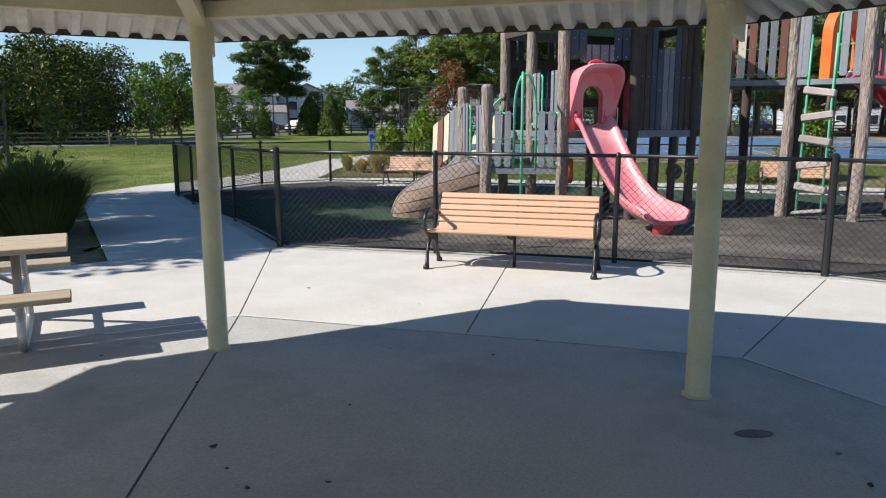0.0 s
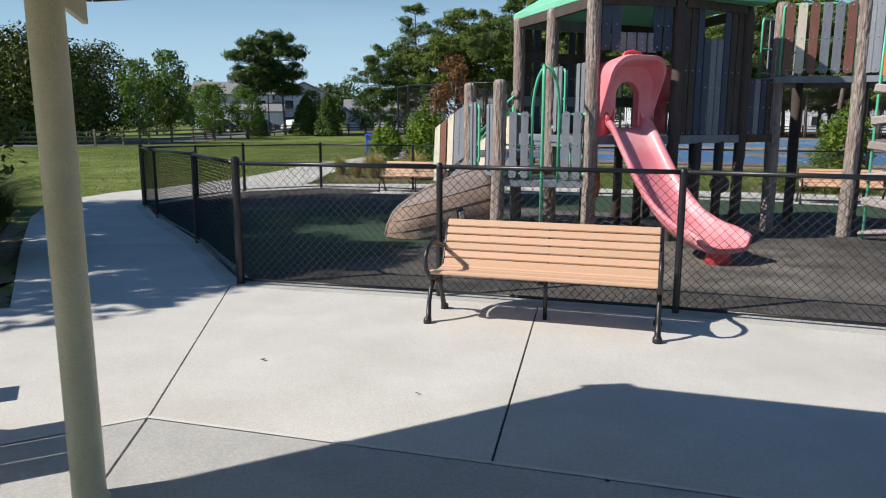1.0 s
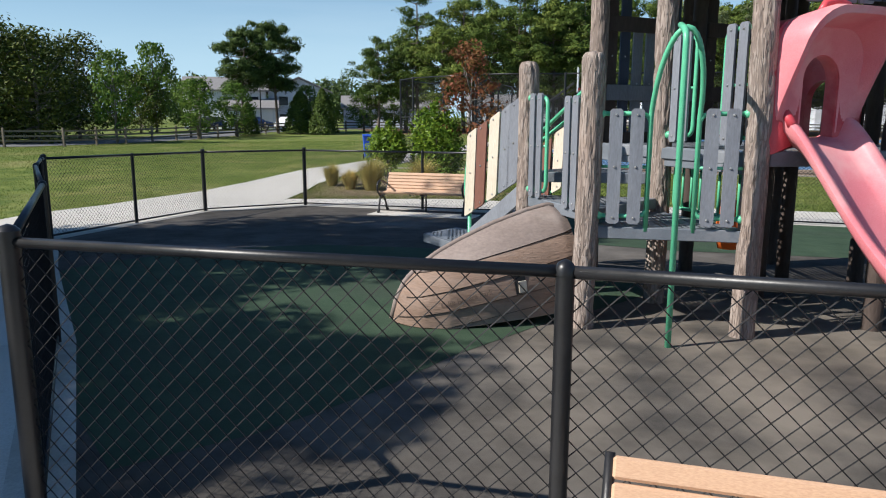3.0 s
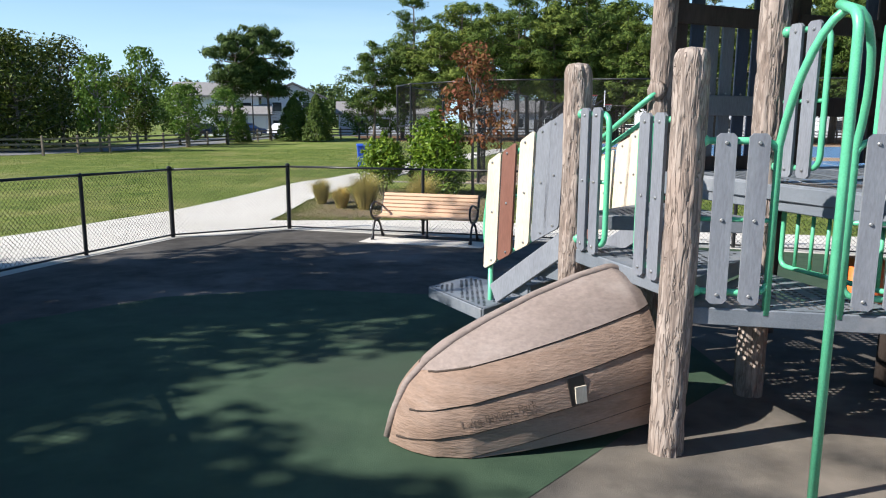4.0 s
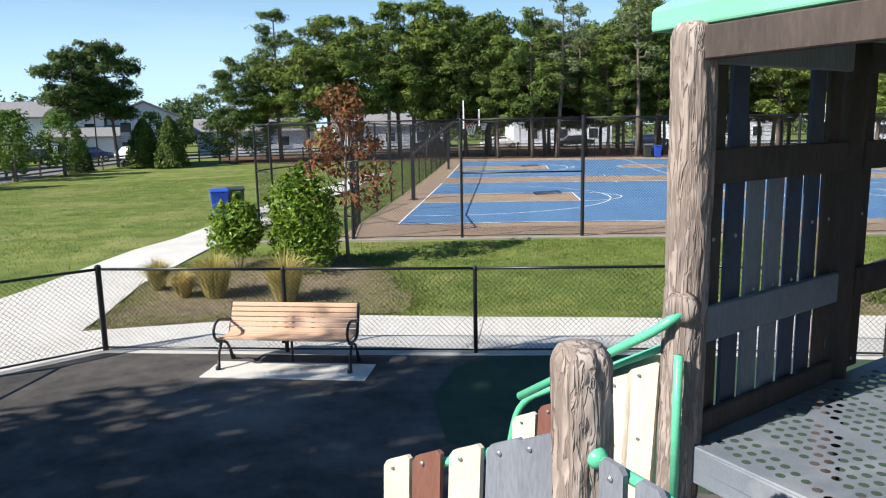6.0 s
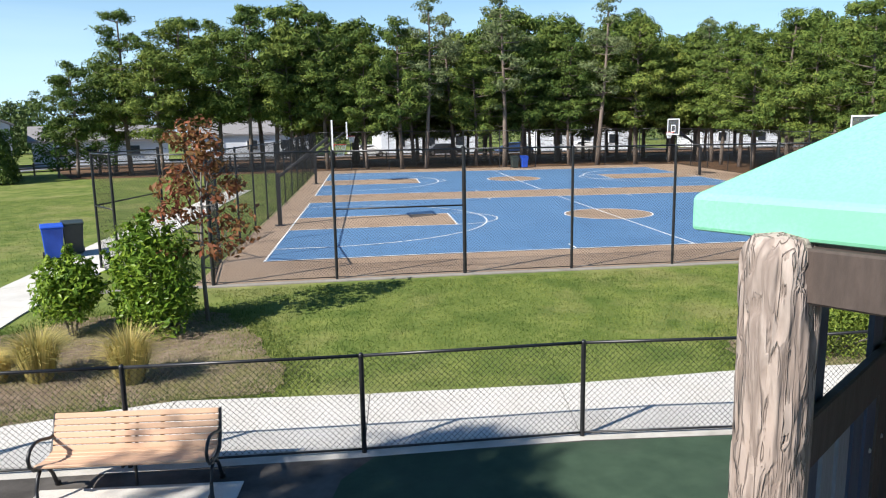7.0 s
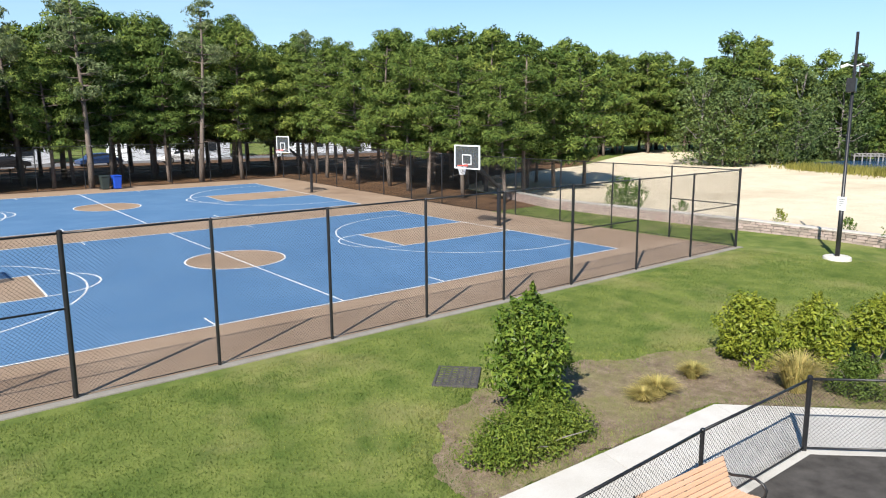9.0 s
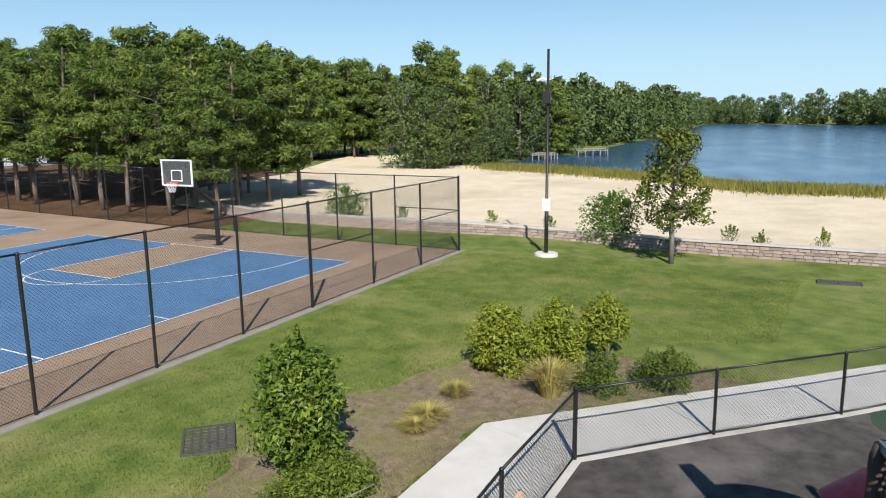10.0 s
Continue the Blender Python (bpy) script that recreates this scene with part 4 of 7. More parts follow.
for a, b in ((L3, P5), (P5, P4)):
    part("deck_fascia", Mesh().beam((a.x, a.y, 1.36), (b.x, b.y, 1.36), 0.04, 0.18, chamfer=0.006), DECK_GREY, play)


def along(a, b, k):
    return a + (b - a) * k


def rod(pts, r=0.019, name="rail", material=MINT):
    return part(name, Mesh().tube(pts, r, 10), material, play, smooth=True)


def bend(pts, r=0.09, n=5):
    """A line of points with its corners rounded."""
    pts = [Vector(p) for p in pts]
    out = [pts[0]]
    for a, b, c in zip(pts, pts[1:], pts[2:]):
        d0, d1 = (a - b), (c - b)
        k = min(r, d0.length / 2, d1.length / 2)
        p0, p1 = b + d0.normalized() * k, b + d1.normalized() * k
        for i in range(n + 1):
            t = i / n
            out.append((1 - t) ** 2 * p0 + 2 * t * (1 - t) * b + t * t * p1)
    return out + [pts[-1]]


def plank(p, z0, z1, width, d, material, t=0.02, tilt=0.0, clip=0.02, slope=0.0):
    """An upright board at p, its face along d, with clipped corners."""
    d = d.normalized()
    n = Vector((-d.y, d.x))
    h = width / 2
    outline = [(-h, z0 + clip), (-h + clip, z0), (h - clip, z0), (h, z0 + clip), (h, z1 - clip), (h - clip, z1), (-h + clip, z1), (-h, z1 - clip)]
    vs = []
    for s in (-t / 2, t / 2):
        for x, z in outline:
            x2 = x + tilt * (z - (z0 + z1) / 2)
            q = p + d * x2 + n * s
            vs.append((q.x, q.y, z + slope * x))
    N = 8
    m = Mesh().add(vs, [tuple(range(N)), tuple(range(2 * N - 1, N - 1, -1))] + [(i, N + i, N + (i + 1) % N, (i + 1) % N) for i in range(N)])
    ob = part("plank", m, material, play)
    for z in (z0 + 0.05, (z0 + z1) / 2, z1 - 0.05):
        q = p - n * (t / 2 + 0.004)
        part("bolt", Mesh().tube([(q.x, q.y, z), tuple(Vector((q.x, q.y, z)) - Vector((n.x, n.y, 0)) * 0.006)], [0.011, 0.006], 8), STEEL, ob)
    return ob


def barrier(a, b, k0, k1, z0, z1, boards, open_side, material=GREY_PLANK, width=0.105):
    """Boards on a bent green frame that hangs on the post at the closed side."""
    d = b - a
    pa, pb = along(a, b, k0), along(a, b, k1)
    ends = (pa, pb) if open_side > 0 else (pb, pa)
    q0, q1 = ends
    rod(bend([(q0.x, q0.y, z1 - 0.04), (q1.x, q1.y, z1 - 0.04), (q1.x, q1.y, z0 + 0.06), (q0.x, q0.y, z0 + 0.06)]), name="guard_frame")
    mid = (z0 + z1) / 2
    rod([(q0.x, q0.y, mid), (q1.x, q1.y, mid)], 0.013)
    into = (q0 - q1).normalized()
    for z in (z1 - 0.04, z0 + 0.06):
        rod([(*(q0 - into * 0.02), z), (*(q0 + into * 0.005), z), (*(q0 + into * 0.03), z), (*(q0 + into * 0.045), z)], [0.02, 0.036, 0.036, 0.02], "rail_clamp")
    n = Vector((-d.y, d.x)).normalized()
    if n.dot(Vector((-0.4, 8.5)) - a) < 0:
        n = -n
    for i in range(boards):
        p = along(pa, pb, (i + 0.62) / (boards + 0.24)) + n * 0.032
        plank(p, z0, z1, width, -d if n.dot(Vector((-d.y, d.x))) > 0 else d, material)


# front: two guards and a hoop with a climbing pole
barrier(L1, L3, 0.08, 0.37, 0.86, 1.79, 2, 1)
barrier(L1, L3, 0.66, 0.93, 0.86, 1.79, 2, -1)
h0, h1 = along(L1, L3, 0.37), along(L1, L3, 0.66)
hoop = []
for i in range(17):
    a = math.pi * i / 16
    c = (h0 + h1) / 2 + (h0 - h1) / 2 * math.cos(a)
    hoop.append((c.x - 0.03 * math.sin(a), c.y - 0.28 * math.sin(a), 1.72 + 0.66 * math.sin(a)))
rod([(h0.x, h0.y, 0.8)] + hoop + [(h1.x, h1.y, 0.8)], 0.021, "hoop")
rod(bend([(1.41, 11.5, gz(1.41, 11.5)), (1.41, 11.5, 2.34), (1.43, 11.72, 2.4)], 0.1), 0.024, "climbing_pole")
# side with the boat ramp
barrier(L2, L1, 0.08, 0.36, 0.97, 1.94, 2, 1)
barrier(L2, L1, 0.66, 0.92, 0.94, 1.9, 2, -1)
# tower side
barrier(P5, L3, 0.1, 0.36, 1.5, 2.46, 2, 1)
barrier(P5, L3, 0.66, 0.92, 1.5, 2.46, 2, -1)
# green low rail panel under the tower deck
ga, gb = along(L3, P5, 0.12) + Vector((0.1, 0.04)), along(L3, P5, 0.92) + Vector((0.1, 0.04))
rod(bend([(ga.x, ga.y, 1.3), (ga.x, ga.y, 0.88), (gb.x, gb.y, 0.88), (gb.x, gb.y, 1.3), (ga.x, ga.y, 1.3)], 0.07), 0.017, "guard_frame")
for i in range(1, 8):
    q = along(ga, gb, i / 8)
    rod([(q.x, q.y, 0.88), (q.x, q.y, 1.3)], 0.012, "baluster")
# stairs up the north-west side
out_dir = Vector((-0.575, 0.818))
step_polys = [([(-0.62, 14.54), (-0.17, 13.76), (0.34, 14.4), (-0.24, 15.02)], 0.36)]
for k, z in ((0.52, 0.56), (0.14, 0.76)):
    a, b = L2 + out_dir * (k + 0.32), P4 + out_dir * (k + 0.32)
    c, d = P4 + out_dir * k, L2 + out_dir * k
    step_polys.append(([tuple(along(a, b, 0.06)), tuple(along(d, c, 0.06)), tuple(along(d, c, 0.94)), tuple(along(a, b, 0.94))], z))
for poly, z in step_polys:
    perforated(poly, z, cell=0.045, hole=0.015, rim=0.045, name="stair_tread")
for post_at in (L2, P4):
    a = along(L2, P4, 0.02 if post_at is L2 else 0.98)
    far = a + out_dir * 0.92
    sx = Mesh().beam((far.x, far.y, 0.42), (a.x, a.y, 1.03), 0.03, 0.17, chamfer=0.006)
    part("stair_stringer", sx, GREY_PLANK, play, "grey board along the stairs")
    foot = a + out_dir * 0.97
    rod([(foot.x, foot.y, gz(foot.x, foot.y)), (foot.x, foot.y, 0.68)], 0.022, "stair_post")
    zt = (lambda k: 1.48 + 0.46 * k) if post_at is L2 else (lambda k: 1.4 + 0.53 * k)
    rod(bend([(foot.x, foot.y, 0.6), (foot.x + out_dir.x * 0.1, foot.y + out_dir.y * 0.1, 0.95), (foot.x, foot.y, zt(0) - 0.02), (a.x, a.y, zt(1))], 0.15), 0.019, "handrail")
    rod([(foot.x, foot.y, 0.68), (a.x, a.y, 1.18)], 0.016)
    rod([(foot.x, foot.y, 1.1), (a.x, a.y, 1.62)], 0.013)
    colours = (CREAM_PLANK, BROWN_PLANK, CREAM_PLANK, GREY_PLANK, GREY_PLANK) if post_at is L2 else (CREAM_PLANK, BROWN_PLANK, CREAM_PLANK, CREAM_PLANK, CREAM_PLANK)
    for i, c in enumerate(colours):
        k = (0.05, 0.24, 0.46, 0.66, 0.8)[i]
        side = (L2 - P4).normalized() * 0.03
        plank(along(foot, a, k) + side, 0.64 + 0.5 * k, (1.55 if post_at is L2 else 1.3) + (0.42 if post_at is L2 else 0.6) * k, 0.165, -out_dir, c, clip=0.02, tilt=0.05, slope=0.5)
cdir = Vector((-0.56, -0.83)).normalized()
rod(bend([(*(P4 + cdir * 0.13 + out_dir * 0.92), 1.46), (*(P4 + cdir * 0.16 + out_dir * 0.12), 1.99), (*(P4 + cdir * 0.1), 2.08)], 0.1), 0.023, "handrail")
part("rail_collar", Mesh().tube([(*(P4 + cdir * 0.06), 2.1), (*(P4 + cdir * 0.112), 2.09), (*(P4 + cdir * 0.12), 2.09)], [0.08, 0.07, 0.03], 20), BARK, play, "round collar on the log post", smooth=True)
rod([(*(P4 + cdir * 0.15), 1.2), (*(P4 + cdir * 0.15), 1.9)], 0.02, "handrail")


# tower walls of boards
def board_wall(a, b, colours, z0, z1, window=None, beams=(), beam_material=SHADE_BROWN, gap=0.026):
    d = b - a
    L = d.length - 0.19
    s = a + d.normalized() * 0.095
    w = L / len(colours)
    for i, c in enumerate(colours):
        if c is None:
            continue
        p = s + d.normalized() * (w * (i + 0.5))
        segs = [(z0, z1)]
        if window and window[0] <= i < window[1]:
            segs = [(z0, window[2]), (window[3], z1)]
        for za, zb in segs:
            if zb - za > 0.05:
                plank(p, za, zb, w - gap, d, c, clip=0.006)
    n = Vector((-d.y, d.x)).normalized() * 0.034
    for z, h, mt in beams:
        for sgn in (-1,):
            q0, q1 = s + n * sgn, s + d.normalized() * L + n * sgn
            part("cross_beam", Mesh().beam((q0.x, q0.y, z), (q1.x, q1.y, z), 0.036, h, chamfer=0.006), mt, play)


N_, G_, D_ = NAVY_PLANK, GREY_PLANK, SHADE_BROWN
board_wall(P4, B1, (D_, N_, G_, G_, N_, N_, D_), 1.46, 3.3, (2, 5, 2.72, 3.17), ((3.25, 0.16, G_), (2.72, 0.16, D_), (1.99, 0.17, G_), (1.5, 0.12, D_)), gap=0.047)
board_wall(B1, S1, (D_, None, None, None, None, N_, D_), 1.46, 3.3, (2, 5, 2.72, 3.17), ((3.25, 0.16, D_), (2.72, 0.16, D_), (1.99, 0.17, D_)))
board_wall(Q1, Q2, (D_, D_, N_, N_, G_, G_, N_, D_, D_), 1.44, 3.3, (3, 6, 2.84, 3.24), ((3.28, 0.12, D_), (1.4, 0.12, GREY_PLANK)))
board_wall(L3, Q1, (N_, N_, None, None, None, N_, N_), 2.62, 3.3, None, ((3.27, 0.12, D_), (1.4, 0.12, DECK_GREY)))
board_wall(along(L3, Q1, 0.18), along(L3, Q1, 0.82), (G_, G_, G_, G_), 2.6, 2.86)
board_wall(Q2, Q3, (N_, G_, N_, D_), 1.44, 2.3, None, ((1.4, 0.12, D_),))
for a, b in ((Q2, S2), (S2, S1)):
    part("cross_beam", Mesh().beam((a.x, a.y, 3.25), (b.x, b.y, 3.25), 0.05, 0.14), SHADE_BROWN, play)
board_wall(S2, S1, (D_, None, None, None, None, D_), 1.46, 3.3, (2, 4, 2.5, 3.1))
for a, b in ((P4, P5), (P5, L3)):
    part("cross_beam", Mesh().beam((a.x, a.y, 3.25), (b.x, b.y, 3.25), 0.06, 0.14, chamfer=0.006), SHADE_BROWN, play)
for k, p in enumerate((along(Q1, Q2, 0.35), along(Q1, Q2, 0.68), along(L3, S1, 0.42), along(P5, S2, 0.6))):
    part("deck_leg", Mesh().tube([(p.x, p.y, gz(p.x, p.y)), (p.x, p.y, 1.36)], 0.07, 12), SHADE_BROWN, play, smooth=True)

# mint green hipped roof
tdir = (L3 - P4).normalized()
ndir = Vector((-tdir.y, tdir.x))
if ndir.x < 0:
    ndir = -ndir
rc = [P4 - tdir * 0.26, L3 + tdir * 0.26, L3 + tdir * 0.26 + ndir * 2.75, P4 - tdir * 0.26 + ndir * 2.75]
apex = sum(rc, Vector((0, 0))) / 4
rm = Mesh()
e = [(*p, 3.33) for p in rc] + [(*p, 3.43) for p in rc] + [(*apex, 4.36), (*apex, 4.2)] + [(*(p + (apex - p) * 0.03), 3.33) for p in rc]
rm.add(e, [(0, 1, 5, 4), (1, 2, 6, 5), (2, 3, 7, 6), (3, 0, 4, 7), (4, 5, 8), (5, 6, 8), (6, 7, 8), (7, 4, 8), (10, 11, 1, 0), (11, 12, 2, 1), (12, 13, 3, 2), (13, 10, 0, 3),
           (11, 10, 9), (12, 11, 9), (13, 12, 9), (10, 13, 9)])
roof = part("roof", rm, MINT_ROOF, play, "mint green hipped plastic roof")
bev = roof.modifiers.new("edge", "BEVEL")
bev.width, bev.segments, bev.limit_method, bev.angle_limit = 0.012, 2, "ANGLE", radians(40)

# red slide
slide = part("slide", Mesh(), RED, play, "red moulded plastic slide with a hood")
S0, SD = Vector((2.62, 12.0)), Vector((0.4, -0.917)).normalized()
SX = Vector((-SD.y, SD.x))
if SX.x < 0:
    SX = -SX
line = [(-0.12, 1.56), (0.05, 1.54), (0.2, 1.42), (0.45, 1.13), (0.75, 0.79), (1.05, 0.52), (1.3, 0.36), (1.55, 0.265), (1.8, 0.22), (2.05, 0.205), (2.2, 0.2)]
fine = []
for i in range(len(line) - 1):
    for k in range(4):
        t = k / 4
        p0, p1, p2, p3 = line[max(i - 1, 0)], line[i], line[i + 1], line[min(i + 2, len(line) - 1)]
        fine.append(tuple(0.5 * (2 * p1[c] + (p2[c] - p0[c]) * t + (2 * p0[c] - 5 * p1[c] + 4 * p2[c] - p3[c]) * t * t + (3 * p1[c] - p0[c] - 3 * p2[c] + p3[c]) * t ** 3) for c in (0, 1)))
fine.append(line[-1])
cm = Mesh()
for i, (s, z) in enumerate(fine):
    k = i / (len(fine) - 1)
    grow = 1 + 0.16 * max(0, k - 0.6) / 0.4
    wall = 0.17 * (1 - max(0, (k - 0.8) / 0.2) * 0.5)
    tail = 0.12 * max(0, (k - 0.82) / 0.18) ** 2
    sec = [(-0.36, wall * 0.45), (-0.375, wall * 0.9), (-0.35, wall + 0.012), (-0.305, wall + 0.005), (-0.275, wall * 0.7), (-0.235, 0.03), (-0.16, 0.004), (0, 0), (0.16, 0.004), (0.235, 0.03), (0.275, wall * 0.7),
           (0.305, wall + 0.005), (0.35, wall + 0.012), (0.375, wall * 0.9), (0.36, wall * 0.45), (0.25, -0.05), (0, -0.06), (-0.25, -0.05)]
    for x, dz in sec:
        q = S0 + SD * (s - tail * abs(x / 0.37) ** 2 * 1.6) + SX * x * grow
        cm.v.append((q.x, q.y, z + dz))
n = 18
cm.f = [(i * n + j, i * n + (j + 1) % n, (i + 1) * n + (j + 1) % n, (i + 1) * n + j) for i in range(len(fine) - 1) for j in range(n)]
cm.f += [tuple(range(n))[::-1], tuple((len(fine) - 1) * n + j for j in range(n))]
me_old = slide.data
slide.data = cm.data("slide", RED_FADED_LIT)
slide.data.shade_smooth()
slide.data.set_sharp_from_angle(angle=radians(50))
bpy.data.meshes.remove(me_old)
q = S0 + SD * 1.95
part("slide_foot", Mesh().tube([(q.x, q.y, gz(q.x, q.y)), (q.x, q.y, 0.1), (q.x, q.y, 0.19)], [0.16, 0.14, 0.2], 16), RED, slide, smooth=True)
part("slide_lip", Mesh().tube([tuple(S0 + SD * 0.1 + SX * -0.34) + (1.66,), tuple(S0 + SD * 0.02 + SX * -0.34) + (1.75,), tuple(S0 + SD * -0.1 + SX * -0.34) + (1.74,)], 0.04, 10), RED, slide, smooth=True)
# hood: an arched panel with a visor
hm = Mesh()
M = 40


def arch(hw, top, base, th):
    """A point of an arch with straight sides, th from 0 at one foot to 1 at the other."""
    side = (top - hw - base)
    total = 2 * side + math.pi * hw
    d = th * total
    if d < side:
        return (-hw, base + d)
    if d > total - side:
        return (hw, base + (total - d))
    a = (d - side) / hw
    return (-hw * math.cos(a), top - hw + hw * math.sin(a))


def panel_edge(hw, top, base, th, r=0.2):
    """A point of a panel's outline with straight sides and rounded upper corners, from foot to foot."""
    side, flat, bow_ = top - r - base, 2 * (hw - r), math.pi * r / 2
    d = th * (2 * side + flat + 2 * bow_)
    if d < side:
        return (-hw, base + d)
    d -= side
    if d < bow_:
        a = d / r
        return (-hw + r - r * math.cos(a), top - r + r * math.sin(a))
    d -= bow_
    if d < flat:
        return (-hw + r + d, top)
    d -= flat
    if d < bow_:
        a = d / r
        return (hw - r + r * math.sin(a), top - r + r * math.cos(a))
    return (hw, top - r - (d - bow_))


for i in range(M + 1):
    th = i / M
    x0, z0 = panel_edge(0.49, 2.47, 1.44, th)
    x2, z2 = panel_edge(0.46, 2.44, 1.44, th)
    x3, z3 = arch(0.19, 2.2, 1.5, th)
    for x, z, f in ((x3, z3, -0.1), (x0, z0, -0.1), (x0, z0, 0.0), (x2, z2, 0.03), (x3 * 1.15, z3 + 0.02, 0.03), (x3, z3, 0.01)):
        q = S0 + SD * f + SX * x
        hm.v.append((q.x, q.y, z))
n = 6
hm.f = [(i * n + j, (i + 1) * n + j, (i + 1) * n + (j + 1) % n, i * n + (j + 1) % n) for i in range(M) for j in range(n)]
hm.f += [tuple(range(n)), tuple(M * n + j for j in range(n))[::-1]]
hood = part("slide_hood", hm, RED, slide, "red moulded panel round the slide entrance")
sharp(hood, 45)
# visor: a flaring arch that stands out most at its crown
vm_ = Mesh()
for i in range(M + 1):
    th = i / M
    up = max(0.0, math.sin(math.pi * th)) ** 1.3
    xo, zo = panel_edge(0.47, 2.49, 1.7, th, 0.24)
    xf, zf = panel_edge(0.46, 2.54, 1.72, th, 0.26)
    xi, zi = panel_edge(0.41, 2.47, 1.72, th, 0.24)
    xm, zm = panel_edge(0.37, 2.4, 1.68, th, 0.26)
    xb, zb = arch(0.195, 2.205, 1.6, th)
    for x, z, f in ((xo, zo, 0.0), (xf, zf, 0.02 + 0.3 * up), (xf * 0.97, zf - 0.015, 0.03 + 0.37 * up), (xi, zi, 0.03 + 0.36 * up), (xm, zm, 0.03 + 0.08 * up), (xb, zb, 0.025)):
        q = S0 + SD * f + SX * x
        vm_.v.append((q.x, q.y, z))
n = 6
vm_.f = [(i * n + j, (i + 1) * n + j, (i + 1) * n + (j + 1) % n, i * n + (j + 1) % n) for i in range(M) for j in range(n)]
vm_.f += [tuple(range(n)), tuple(M * n + j for j in range(n))[::-1]]
sharp(part("slide_visor", vm_, RED_FADED_LIT, slide, "faded red flaring visor over the entrance, coloured as sunlit"), 50)
part("grip_bar", Mesh().tube([tuple(S0 + SD * 0.1 + SX * x) + (z,) for x, z in ((-0.17, 2.5), (-0.12, 2.575), (0, 2.6), (0.12, 2.575), (0.17, 2.5))], 0.028, 10), RED, slide, "moulded grip over the visor", smooth=True)
# solid black block painted in for the dark inside the grip hole
q = S0 + SD * 0.09
part("grip_hole", Mesh().box((q.x, q.y, 2.545), (0.2, 0.03, 0.05), Matrix.Rotation(math.atan2(SX.y, SX.x), 4, "Z"), 0.01), BLACK, slide)
# black discs stand for the dark of two small holes, none is cut
for x in (-0.36, 0.36):
    q = S0 + SD * 0.025 + SX * x
    part("hood_eyelet", Mesh().tube([(*q, 2.38), (*(q + SD * 0.02), 2.38)], 0.03, 12), BLACK, slide)

# right-hand bridge, ladder and tube slides
RB = [V2((5.2, 13.9)), V2((5.15, 13.2)), R1, R2, V2((8.4, 13.2)), V2((8.7, 15.1)), V2((6.3, 14.9))]
perforated(RB, 2.34, cell=0.08, hole=0.024)


def guard(a, b, z0, z1, colours, width=0.12):
    rod(bend([(a.x, a.y, z0), (a.x, a.y, z1), (b.x, b.y, z1), (b.x, b.y, z0)], 0.08), 0.019, "guard_frame")
    rod([(a.x, a.y, (z0 + z1) / 2), (b.x, b.y, (z0 + z1) / 2)], 0.013)
    rod([(a.x, a.y, z0 + 0.08), (b.x, b.y, z0 + 0.08)], 0.013)
    d = b - a
    n = Vector((d.y, -d.x)).normalized() * 0.03
    for i, c in enumerate(colours):
        if c is not None:
            plank(along(a, b, (i + 0.5) / len(colours)) + n, z0 + 0.02, z1 + 0.02, width, d, c)


guard(along(RB[1], R1, 0.06), along(RB[1], R1, 0.92), 2.36, 3.4, (BROWN_PLANK, CREAM_PLANK, BROWN_PLANK, GREY_PLANK, GREY_PLANK, BROWN_PLANK))
guard(along(R1, R2, 0.04), along(R1, R2, 0.22), 2.36, 3.4, (GREY_PLANK, GREY_PLANK))
guard(along(R1, R2, 0.6), along(R1, R2, 0.95), 2.36, 3.45, (GREY_PLANK, GREY_PLANK))
guard(along(R2, RB[4], 0.08), along(R2, RB[4], 0.92), 2.36, 3.4, (BROWN_PLANK, GREY_PLANK, CREAM_PLANK, BROWN_PLANK, GREY_PLANK))
guard(RB[6], RB[0], 2.36, 3.3, (GREY_PLANK, BROWN_PLANK, GREY_PLANK, CREAM_PLANK, GREY_PLANK, BROWN_PLANK))
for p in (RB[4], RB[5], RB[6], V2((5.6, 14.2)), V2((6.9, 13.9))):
    log_post(p, 3.45 if p is not RB[5] else 2.3, 0.09, SHADE_BROWN, "log post with its shade put in as dark brown", 31, False)
l0, l1 = along(R1, R2, 0.24), along(R1, R2, 0.58)
ld = (R2 - R1).normalized()
lo = Vector((-0.62, -0.78)).normalized() * 0.16
for p in (l0, l1):
    f = p + lo
    rod(bend([(f.x, f.y, gz(f.x, f.y)), (p.x + lo.x * 0.15, p.y + lo.y * 0.15, 2.3), (p.x, p.y, 3.1)], 0.1), 0.02, "ladder_rail")
LADDER_STEP = mat("worn_grey_brown_plastic", (0.28, 0.22, 0.2), (0.4, 0.36, 0.34), 2, 0.7, 0.4, 60, vary=0.25, stretch=(0.3, 1, 1))
for i in range(6):
    z = 0.02 + i * 0.42
    k = 1 - z / 2.4
    c = (l0 + l1) / 2 + lo * k
    tilt = 8 * (1 if i % 2 else -1)
    mt = Matrix.Rotation(math.atan2(ld.y, ld.x), 4, "Z") @ Matrix.Rotation(radians(tilt), 4, "Y")
    part("ladder_step", Mesh().box((c.x, c.y, z), (0.52, 0.16 if i else 0.24, 0.13 if i else 0.06), mt, 0.02), LADDER_STEP, play, "slanting plastic ladder step")
# red arched panel on the far side of the tower
pm_, pdir = Mesh(), (S1 - S2).normalized()
pnrm = Vector((-pdir.y, pdir.x))
